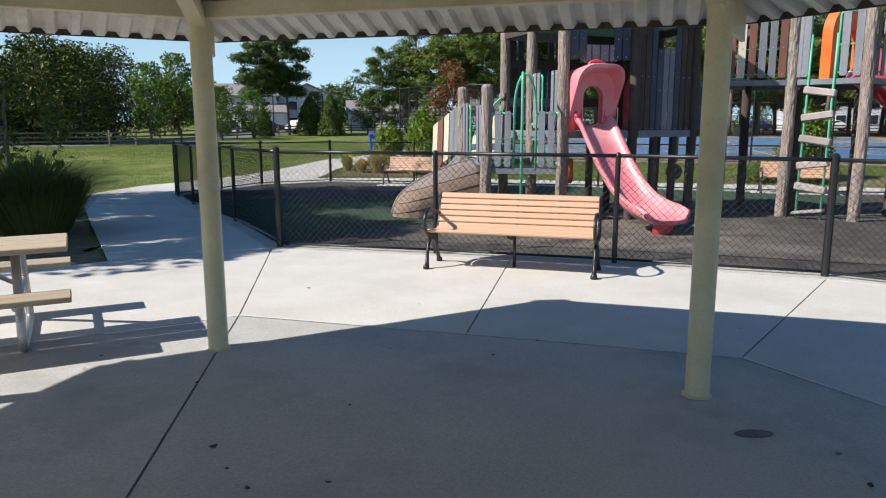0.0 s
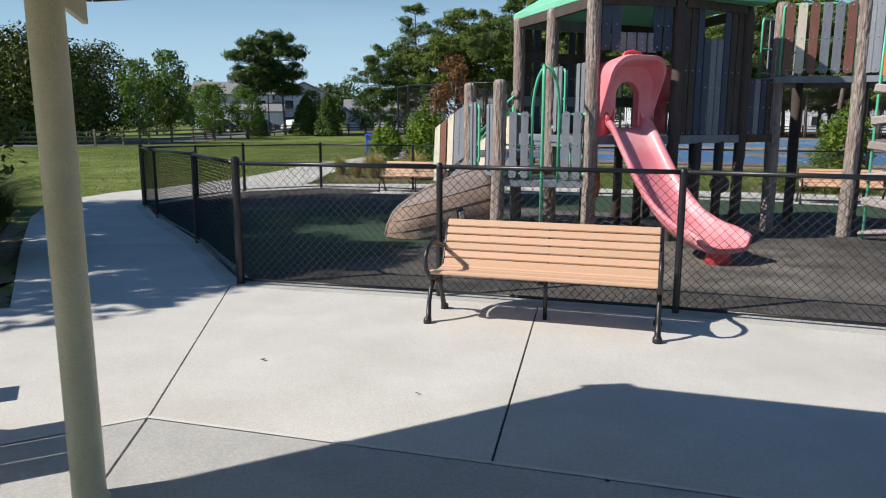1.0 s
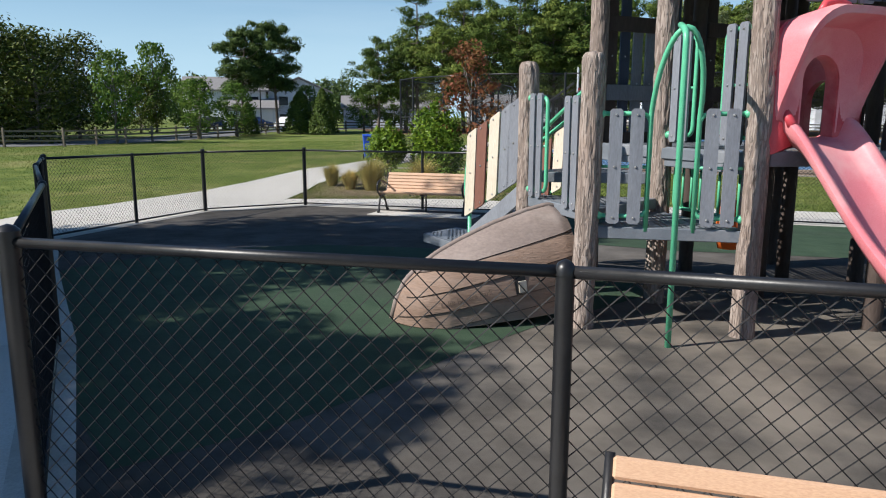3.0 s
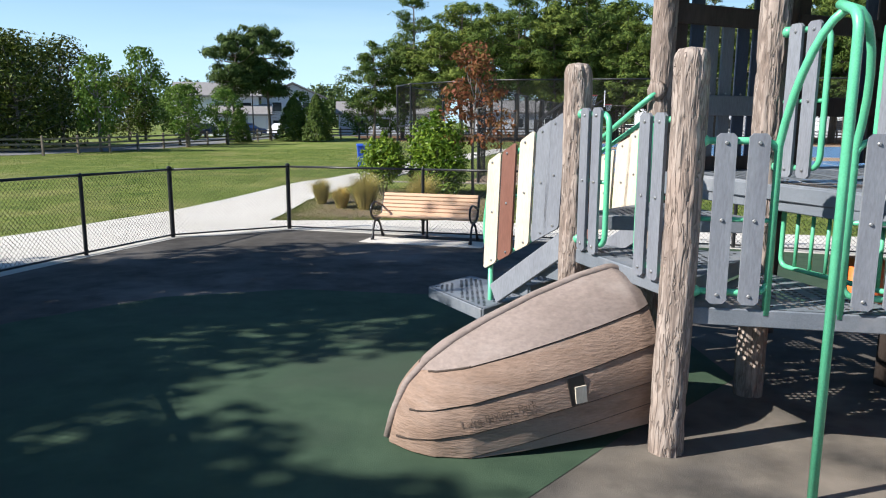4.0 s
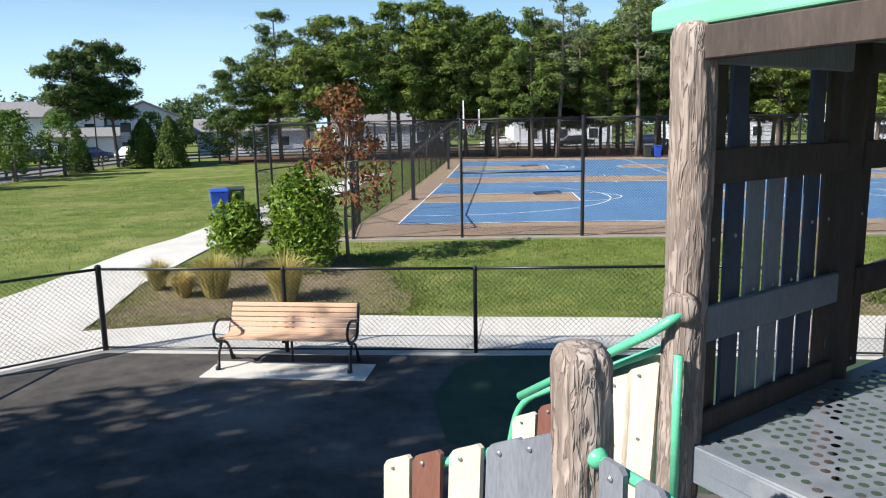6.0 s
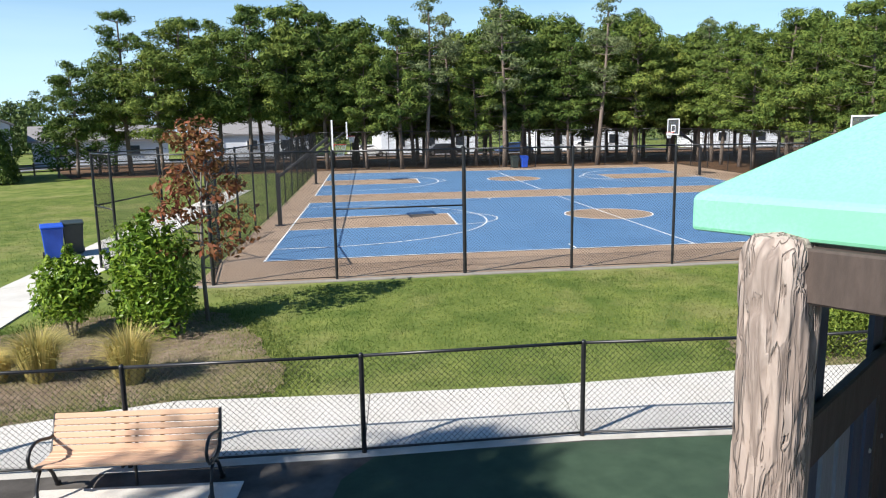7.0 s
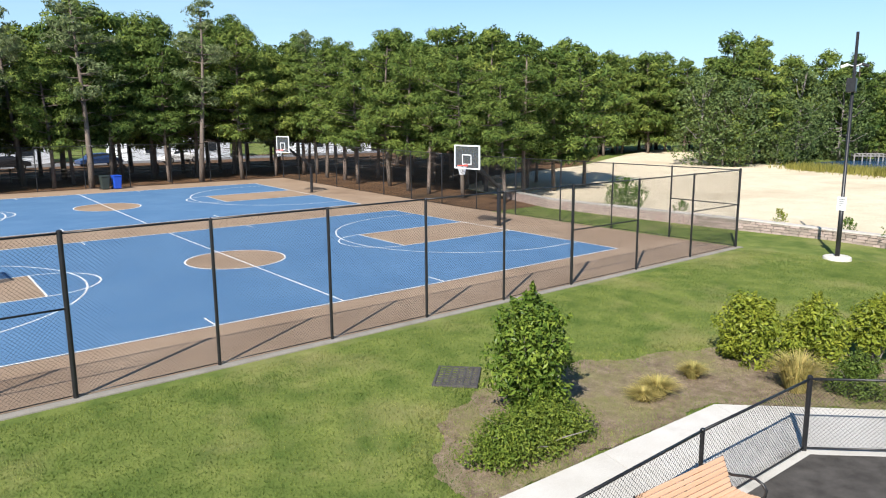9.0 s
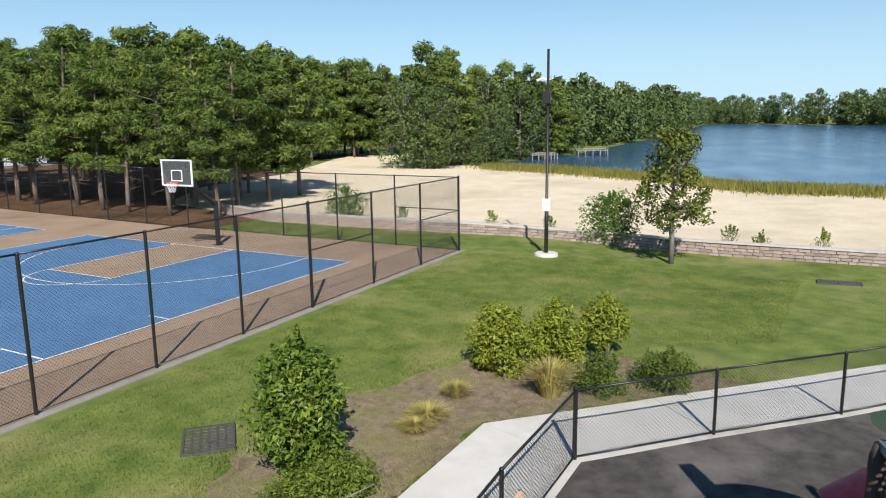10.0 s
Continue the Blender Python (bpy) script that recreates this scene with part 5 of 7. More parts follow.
for i in range(M + 1):
    th = i / M
    xo, zo = arch(0.5, 2.62, 1.44, th)
    xi, zi = arch(0.24, 2.15, 1.44, th)
    for x, z, f in ((xi, zi, -0.04), (xo, zo, -0.04), (xo, zo, 0.04), (xi, zi, 0.06)):
        q = (S1 + S2) / 2 + pnrm * f + pdir * x
        pm_.v.append((q.x, q.y, z))
pm_.f = [(i * 4 + j, (i + 1) * 4 + j, (i + 1) * 4 + (j + 1) % 4, i * 4 + (j + 1) % 4) for i in range(M) for j in range(4)]
sharp(part("arch_panel", pm_, RED, play, "red moulded arch panel in shade"), 50)
# orange arched entrance and red tube slide on the far side
am = Mesh()
c0, ax, fw = V2((8.1, 14.7)), Vector((0.9, 0.43)).normalized(), Vector((0.43, -0.9)).normalized()
for i in range(M + 1):
    th = i / M
    x0, z0 = arch(0.55, 3.88, 2.36, th)
    x1, z1 = arch(0.33, 3.45, 2.4, th)
    for x, z, f in ((x1, z1, -0.1), (x0, z0, -0.1), (x0 * 0.97, z0 - 0.01, 0.12), (x1, z1, 0.08)):
        q = c0 + fw * f + ax * x
        am.v.append((q.x, q.y, z))
n = 4
am.f = [(i * n + j, (i + 1) * n + j, (i + 1) * n + (j + 1) % n, i * n + (j + 1) % n) for i in range(M) for j in range(n)]
sharp(part("slide_entrance", am, ORANGE, play, "orange moulded slide entrance"), 50)
tube_line = bend([(8.4, 14.6, 2.75), (9.1, 14.5, 2.25), (9.8, 14.2, 1.5), (10.25, 14.5, 0.95), (10.2, 15.0, 0.62)], 0.5, 8)
sharp(part("tube_slide", Mesh().tube(tube_line, 0.4, 24), RED, play, "red tube slide behind the bridge"), 40)
part("crawl_tunnel", Mesh().tube([(2.35, 12.9, 0.5), (2.35, 12.9, 0.62), (2.35, 12.9, 0.95)], [0.1, 0.13, 0.12], 20), ORANGE, play, "orange moulded drum under the tower", smooth=True)
q = along(Q1, Q2, 0.72)
part("round_panel", Mesh().tube([(q.x, q.y - 0.05, 0.72), (q.x, q.y + 0.02, 0.72)], 0.14, 24), SHADE_BROWN, play, "dark round play disc below the deck")

# ---- boat ramp ----
boat = thing("boat_climber", "brown moulded half boat with plank lines, leaning on the deck", "climbing boat")
A0, A1 = V2((-0.79, 12.14)), V2((0.68, 12.66))
AX = (A1 - A0)
AN = Vector((AX.y, -AX.x)).normalized()
keel = lambda s: float(np.interp(s, (0, 0.03, 0.08, 0.16, 0.27, 0.4, 0.6, 0.8, 0.94, 1.0), (0.02, 0.2, 0.35, 0.47, 0.585, 0.69, 0.825, 0.93, 0.98, 0.95)))
beamw = lambda s: float(np.interp(s, (0, 0.05, 0.12, 0.25, 0.45, 0.7, 1.0), (0.035, 0.2, 0.33, 0.43, 0.48, 0.5, 0.48)))
low = lambda s: float(np.interp(s, (0, 0.27, 1.0), (0, 0, 0.1)))
LAPS = ((0.35, 0.8), (0.2, 0.6), (0.05, 0.39), (-0.1, 0.25))


def hull_side(s, z):
    """Half width of the hull at a share s of its length and a height z."""
    k = min(1.0, max(0.0, z / keel(s)))
    return beamw(s) * (1 - k ** 3) ** 0.6 * (0.84 + 0.16 * min(1.0, z / 0.45))


def lap_z(s, k):
    return LAPS[k][0] + (LAPS[k][1] - LAPS[k][0]) * s ** 0.85


def hull_at(s, z, side=1, out=0.0):
    c = A0 + AX * s
    q = c + AN * side * (hull_side(s, z) + out)
    return (q.x, q.y, gz(c.x, c.y) + 0.05 + z)


SN = 64
hullm = Mesh()
for side in (1, -1):
    rows = []
    for i in range(SN + 1):
        s = i / SN
        top, bot = keel(s), low(s)
        ring = []
        edges = [top] + [min(top, max(bot, lap_z(s, k))) for k in range(4)] + [bot]
        for k in range(5):
            for j in range(7):
                f = j / 6
                z = edges[k] + (edges[k + 1] - edges[k]) * (1 - (1 - f) ** 1.0)
                if k == 0:
                    z = edges[0] + (edges[1] - edges[0]) * f ** 1.7
                ring.append(hull_at(s, z, side, (0.002 + 0.014 * f) * min(1, s * 12)))
        rows.append(ring)
    n = len(rows[0])
    o = len(hullm.v)
    hullm.v += [p for r in rows for p in r]
    quads = [(o + i * n + j, o + i * n + j + 1, o + (i + 1) * n + j + 1, o + (i + 1) * n + j) for i in range(SN) for j in range(n - 1)]
    hullm.f += quads if side > 0 else [f[::-1] for f in quads]
    hullm.f.append(tuple(o + SN * n + j for j in range(n)))
hull = part("hull", hullm, HULL, boat, "brown moulded planked hull")
sharp(hull, 28)
hull.data.materials.append(HULL_TOP)
for k, f in enumerate(hull.data.polygons):
    strake = k % (SN * 34 + 1)
    f.material_index = 1 if strake < SN * 34 and strake % 34 < 6 else 0
strip_pts = [(*(A0 + AX * (i / 40)), gz(*(A0 + AX * (i / 40))) + 0.05 + keel(i / 40)) for i in range(41)]
part("keel_strip", Mesh().tube(strip_pts, 0.026, 8), HULL_TOP, boat, "rounded keel strip along the top", smooth=True)

SEAM = mat("dark_seam", (0.05, 0.035, 0.028), (0.07, 0.05, 0.04), 6, 0.9, 0.1, 60)
for k in range(4):
    for side in (1, -1):
        pts = [hull_at(i / 48, lap_z(i / 48, k) - 0.004, side, 0.003) for i in range(1, 49) if low(i / 48) + 0.01 < lap_z(i / 48, k) < keel(i / 48) - 0.01]
        part("plank_seam", Mesh().tube(pts, 0.0075, 6), SEAM, boat)


def hull_point(s, t, out=0.0):
    """t counts the laps from the top one down."""
    k = int(t)
    z = lap_z(s, k) + (lap_z(s, min(k + 1, 3)) - lap_z(s, k)) * (t - k)
    return hull_at(s, z, 1, out)


# age plate and maker's lettering on the side
pm = Mesh().beam(Vector(hull_point(0.63, 1.08, 0.016)), Vector(hull_point(0.65, 1.97, 0.016)), 0.012, 0.1, up=(AX.x, AX.y, 0.2))
plate = part("age_plate", pm, BLACK, boat, "small black plate on the hull")
part("pale_strip", Mesh().beam(Vector(hull_point(0.648, 1.4, 0.024)), Vector(hull_point(0.655, 1.93, 0.024)), 0.01, 0.07, up=(AX.x, AX.y, 0.2)), CREAM_PLANK, plate, "pale worn strip of the plate")
txt = bpy.data.curves.new("lettering", "FONT")
txt.body, txt.size, txt.extrude, txt.align_x = "Lake Riviera Park", 0.064, 0.0, "CENTER"
tob = new("lettering", txt)
a3, b3 = Vector(hull_point(0.16, 1.76, 0.014)), Vector(hull_point(0.54, 1.64, 0.014))
xd = (b3 - a3).normalized()
upv = (Vector(hull_point(0.43, 1.3)) - Vector(hull_point(0.43, 1.95))).normalized()
zd = xd.cross(upv).normalized()
yd = zd.cross(xd)
tm = Matrix((xd, yd, zd)).transposed().to_4x4()
tm.translation = (a3 + b3) / 2 + zd * 0.012
bpy.context.view_layer.update()
tmesh = bpy.data.meshes.new_from_object(tob.evaluated_get(bpy.context.evaluated_depsgraph_get()))
bpy.data.objects.remove(tob)
tm_in = tm.inverted()
for v in tmesh.vertices:
    w = tm @ v.co
    along_s = (Vector((w.x, w.y)) - A0).dot(AX) / AX.length_squared
    c = A0 + AX * along_s
    h_z = w.z - gz(c.x, c.y) - 0.05
    base_d = hull_side(along_s, h_z) + 0.013
    q = c + AN * (base_d + 0.004 + max(0.0, v.co.z))
    v.co = tm_in @ Vector((q.x, q.y, w.z))
tmesh.materials.clear()
tmesh.materials.append(mat("pressed_letters", (0.13, 0.09, 0.07), (0.17, 0.12, 0.09), 6, 0.9, 0.1, 60))
lettering = new("lettering", tmesh)
lettering.parent = boat
lettering.matrix_local = tm
tagged(lettering, "park name in dark pressed letters")


# ---- courts: hoops, bins ----
WHITE = mat("white_paint", (0.76, 0.76, 0.75), (0.82, 0.82, 0.81), 4, 0.5, 0.08, 80)
RIM = mat("orange_red_rim", (0.6, 0.06, 0.04), (0.68, 0.09, 0.06), 6, 0.45, 0.05, 80)
NET = mat("white_net_cord", (0.7, 0.7, 0.7), (0.8, 0.8, 0.8), 20, 0.9, 0, 80)
BIN_BLUE = mat("blue_plastic_bin", (0.01, 0.06, 0.42), (0.015, 0.08, 0.5), 3, 0.45, 0.1, 90)
BIN_DARK = mat("dark_green_plastic_bin", (0.02, 0.03, 0.028), (0.03, 0.042, 0.038), 3, 0.5, 0.1, 90)
CLEAR = bpy.data.materials.new("smoked_backboard")
CLEAR.use_nodes = True
CLEAR.node_tree.nodes["Principled BSDF"].inputs["Base Color"].default_value = (0.12, 0.13, 0.135, 1)
CLEAR.node_tree.nodes["Principled BSDF"].inputs["Roughness"].default_value = 0.15
CLEAR.node_tree.nodes["Principled BSDF"].inputs["Alpha"].default_value = 0.45


def hoop_stand(u, v, sgn):
    """Square post, slanting arm, framed board, rim and net; sgn: the way it faces along the court."""
    x, y = court_at(u, v)
    turn = math.degrees(CT) + (0 if sgn > 0 else 180)
    ob = thing("basketball_hoop", "basketball hoop with a smoked clear backboard on a black post", "basketball hoop", pose(x, y, gz(x, y) + 0.02, 0, 0, turn), "hoops of the courts")
    part("post", Mesh().box((0, 0, 1.0), (0.16, 0.16, 2.0), chamfer=0.015).box((0, 0, 0.01), (0.4, 0.4, 0.03), chamfer=0.006), IRON, ob, "black square steel post")
    for y_ in (-0.12, 0.12):
        part("arm", Mesh().beam((0.02, y_ * 0.6, 1.85), (1.95, y_, 3.3), 0.05, 0.1, chamfer=0.008), IRON, ob)
        part("stay", Mesh().beam((0.3, y_ * 0.7, 2.2), (1.98, y_, 3.0), 0.03, 0.04), IRON, ob)
    board = part("backboard", Mesh().box((2.1, 0, 3.4), (0.03, 1.64, 1.02)), CLEAR, ob, "smoked clear board with a white edge")
    fr = Mesh()
    for z in (2.88, 3.92):
        fr.box((2.105, 0, z), (0.05, 1.7, 0.06))
    for y_ in (-0.83, 0.83):
        fr.box((2.105, y_, 3.4), (0.048, 0.06, 1.1))
    part("board_frame", fr, WHITE, board, "white board frame")
    sq = Mesh()
    for z in (3.07, 3.5):
        sq.box((2.122, 0, z), (0.012, 0.61, 0.045))
    for y_ in (-0.29, 0.29):
        sq.box((2.122, y_, 3.28), (0.011, 0.045, 0.45))
    part("target_square", sq, WHITE, board, "white target square")
    circle = [(2.41 + 0.23 * math.cos(2 * math.pi * k / 24), 0.23 * math.sin(2 * math.pi * k / 24), 3.03) for k in range(25)]
    part("rim", Mesh().tube(circle, 0.013, 8, False).box((2.16, 0, 3.02), (0.08, 0.16, 0.1)), RIM, ob, "orange-red steel rim")
    net = Mesh()
    for k in range(12):
        for dr in (1, -1):
            pts = []
            for j in range(5):
                a = 2 * math.pi * (k + dr * j * 0.5) / 12
                r = 0.225 - 0.03 * j + (0.012 if j == 4 else 0)
                pts.append((2.41 + r * math.cos(a), r * math.sin(a), 3.01 - 0.1 * j))
            net.tube(pts, 0.006, 4, False)
    part("net", net, NET, ob, "white cord net")
    return ob


for v in (CW / 2, CW + GAP + CW / 2):
    hoop_stand(-0.45, v - 0.2, 1)
    hoop_stand(CL + 0.7, v - 0.2, -1)


def wheelie_bin(x, y, turn, material, label):
    ob = thing("wheeled_bin", label, "bin", ground_pose(x, y, turn, 0.0), "bins in the park")
    m = Mesh()
    lo, hi = (0.23, 0.25), (0.29, 0.33)
    vs = [(sx * w, sy * d, z) for z, (w, d) in ((0.06, lo), (0.95, hi)) for sx, sy in ((-1, -1), (1, -1), (1, 1), (-1, 1))]
    m.add(vs, [(3, 2, 1, 0), (4, 5, 6, 7), (0, 1, 5, 4), (1, 2, 6, 5), (2, 3, 7, 6), (3, 0, 4, 7)])
    b = part("body", m, material, ob)
    bv = b.modifiers.new("edge", "BEVEL")
    bv.width, bv.segments = 0.03, 2
    part("lid", Mesh().box((0, -0.01, 0.985), (0.62, 0.72, 0.05), pose(0, 0, 0, 3), 0.02), material, ob)
    part("handle", Mesh().tube([(-0.22, 0.37, 0.93), (0.22, 0.37, 0.93)], 0.016, 8), BIN_DARK, ob)
    for s in (-0.27, 0.27):
        part("wheel", Mesh().tube([(s - 0.025, 0.26, 0.1), (s + 0.025, 0.26, 0.1)], 0.1, 16), BLACK, ob)


wheelie_bin(-3.9, 36.3, 10, BIN_BLUE, "blue wheeled recycling bin beside the court fence")
wheelie_bin(-3.45, 37.0, 10, BIN_DARK, "dark green wheeled rubbish bin beside the court fence")
bx = court_at(15.9, 38.2)
wheelie_bin(bx[0], bx[1], -10, BIN_BLUE, "blue wheeled recycling bin inside the far court fence")
bx = court_at(15.1, 38.3)
wheelie_bin(bx[0], bx[1], -10, BIN_DARK, "dark wheeled rubbish bin inside the far court fence")

# ---- drains ----
DRAIN = mat("dark_cast_iron", (0.05, 0.046, 0.044), (0.085, 0.078, 0.072), 9, 0.7, 0.5, 80)


def grate(x, y, turn, w, d, label):
    ob = thing("drain_grate", label, "drain", ground_pose(x, y, turn, 0.005))
    part("pit", Mesh().box((0, 0, -0.02), (w, d, 0.02)), JOINT, ob)
    fr = Mesh()
    for s in (-1, 1):
        fr.box((0, s * d / 2, 0.012), (w + 0.06, 0.05, 0.05)).box((s * w / 2, 0, 0.012), (0.05, d - 0.05, 0.048))
    part("frame", fr, DRAIN, ob)
    n = int(w / 0.12)
    for i in range(1, n):
        part("bar", Mesh().box((-w / 2 + w * i / n, 0, 0.01), (0.042, d - 0.04, 0.035)), DRAIN, ob)
    for i in range(1, 6):
        part("cross_bar", Mesh().box((0, -d / 2 + d * i / 6, 0.011), (w - 0.04, 0.036, 0.03)), DRAIN, ob)


grate(11.8, 24.55, 32, 1.05, 0.85, "dark cast iron drain grate in the lawn")
grate(27.9, 10.85, -100, 1.3, 0.55, "dark drain grate in the lawn")

# ---- lamp pole with cameras ----
px, py = 30.55, 21.1
pole = thing("camera_pole", "tall black steel pole with security cameras on a concrete foot", "pole", (px, py, gz(px, py)))
part("foot", Mesh().tube([(0, 0, -0.05), (0, 0, 0.1), (0, 0, 0.13)], [0.5, 0.48, 0.42], 20), CONCRETE, pole, "round pale concrete foot")
part("shaft", Mesh().tube([(0, 0, 0.12), (0, 0, 1.9), (0, 0, 1.92), (0, 0, 8.2)], [0.085, 0.08, 0.062, 0.05], 16), IRON, pole, smooth=True)
part("box", Mesh().box((0, 0.05, 6.35), (0.36, 0.3, 0.5), chamfer=0.02), IRON, pole)
part("sign", Mesh().box((-0.1, 0, 2.1), (0.015, 0.3, 0.5)), WHITE, pole, "small white notice with illegible lines")
for z in (2.26, 2.18, 2.1, 2.02, 1.94):
    part("sign_text_bar", Mesh().box((-0.112, 0, z), (0.004, 0.22 if z > 2.2 else 0.18, 0.022)), DRAIN, pole)
for s, a in ((1, 40), (-1, 160)):
    part("camera_arm", Mesh().tube([(0, 0, 7.0), (0, 0.28 * s, 7.12)], 0.018, 6), WHITE, pole)
    part("camera_housing", Mesh().tube([(0, 0.22 * s, 7.08), (0, 0.44 * s, 7.0)], 0.055, 10), WHITE if s > 0 else IRON, pole)

# ---- stone wall along the beach ----
WALL_STONE = mat("rough_wall_stone", (0.26, 0.2, 0.17), (0.42, 0.35, 0.3), 5, 0.9, 0.8, 30, vary=0.28, stain=(0.3, 0.22, 0.19), stain_scale=2)
CAP_STONE = mat("wall_cap_stone", (0.4, 0.37, 0.33), (0.5, 0.46, 0.42), 4, 0.9, 0.5, 40, vary=0.1)
MORTAR = mat("wall_mortar", (0.14, 0.12, 0.1), (0.2, 0.17, 0.15), 6, 0.95, 0.4, 40)
wall = tagged(new("retaining_wall"), "low stone retaining wall of pinkish and grey blocks", "stone wall", kind="structure")
wline = WALL[0:8]
stone_data = []
for k in range(10):
    r = random.Random(100 + k)
    b = Mesh().box((0, 0, 0), (1, 1, 1), chamfer=0.0)
    b.v = [(x + r.uniform(-0.04, 0.04), y + r.uniform(-0.03, 0.03), z + r.uniform(-0.05, 0.05)) for x, y, z in b.v]
    stone_data.append(b.data("stone", WALL_STONE))
near_count, rest = 0, Mesh()
wr = random.Random(5)
for a, b in zip(wline, wline[1:]):
    a, b = Vector(a), Vector(b)
    L = (b - a).length
    d = (b - a) / L
    ang = math.atan2(d.y, d.x)
    core = Mesh().beam((a.x, a.y, gz(*a) + 0.2), (b.x, b.y, gz(*b) + 0.2), 0.34, 0.56)
    part("core", core, MORTAR, wall)
    part("cap", Mesh().beam((a.x, a.y, gz(*a) + 0.52), (b.x, b.y, gz(*b) + 0.52), 0.44, 0.07, chamfer=0.01), CAP_STONE, wall, "flat capping stone")
    for row in range(4):
        s = wr.uniform(-0.2, 0)
        h = 0.125
        while s < L:
            w = wr.uniform(0.22, 0.55)
            if s + w > 0 and s + w / 2 < L:
                c = a + d * (s + w / 2)
                m = pose(c.x, c.y, gz(*c) - 0.02 + (row + 0.5) * h, 0, 0, math.degrees(ang)) @ Matrix.Diagonal((w - 0.025, 0.4 + wr.uniform(-0.02, 0.03), h - 0.02, 1))
                if near_count < 290 and 5 < c.y < 28:
                    o = part("stone", stone_data[wr.randrange(10)], WALL_STONE, wall)
                    o.matrix_local = m
                    near_count += 1
                else:
                    q = Mesh().box((0, 0, 0), (1, 1, 1))
                    rest.add([m @ Vector(p) for p in q.v], q.f)
            s += w
tagged(part("far_stones", rest, WALL_STONE, wall), kind="stuff")

# ---- far side: rail fence, houses, cars, street lamp ----
RAIL_WOOD = mat("grey_split_rail", (0.14, 0.11, 0.085), (0.22, 0.18, 0.14), 4, 0.9, 0.5, 40, vary=0.12)


def rail_fence(line, spacing, label, rails=(0.35, 0.62, 0.9)):
    ob = thing("rail_fence", label, "fence")
    pts = []
    for a, b in zip(line, line[1:]):
        a, b = Vector(a), Vector(b)
        n = max(1, round((b - a).length / spacing))
        pts += [a + (b - a) * i / n for i in range(n)]
    pts.append(Vector(line[-1]))
    pd = Mesh().box((0, 0, 0.52), (0.13, 0.13, 1.14), chamfer=0.02).data("post", RAIL_WOOD)
    for i, p in enumerate(pts):
        o = part("post", pd, RAIL_WOOD, ob)
        o.location = (p.x, p.y, gz(p.x, p.y))
        if i + 1 < len(pts):
            q = pts[i + 1]
            for z in rails:
                part("rail", Mesh().beam((p.x, p.y, gz(p.x, p.y) + z), (q.x, q.y, gz(q.x, q.y) + z), 0.06, 0.1), RAIL_WOOD, ob)


rail_fence([(-46, 38), (-34, 43), (-22.8, 47.3), (-20.95, 55), (-18.6, 66), (-16.3, 76), (-9, 80), (1, 80), (18, 79), (40, 74), (70, 68)], 2.9, "weathered wooden rail fence along the street")

SIDING = mat("white_siding", (0.66, 0.68, 0.72), (0.72, 0.74, 0.77), 3, 0.7, 0.3, 12, stretch=(0.1, 0.1, 3))
TRIM_W = mat("white_trim", (0.78, 0.78, 0.78), (0.82, 0.82, 0.82), 4, 0.6, 0.05, 60)
SHINGLE = mat("grey_roof_shingle", (0.2, 0.19, 0.19), (0.27, 0.26, 0.255), 6, 0.9, 0.5, 25)
PANE = mat("dark_window_glass", (0.02, 0.025, 0.03), (0.03, 0.035, 0.045), 2, 0.08, 0, 60)


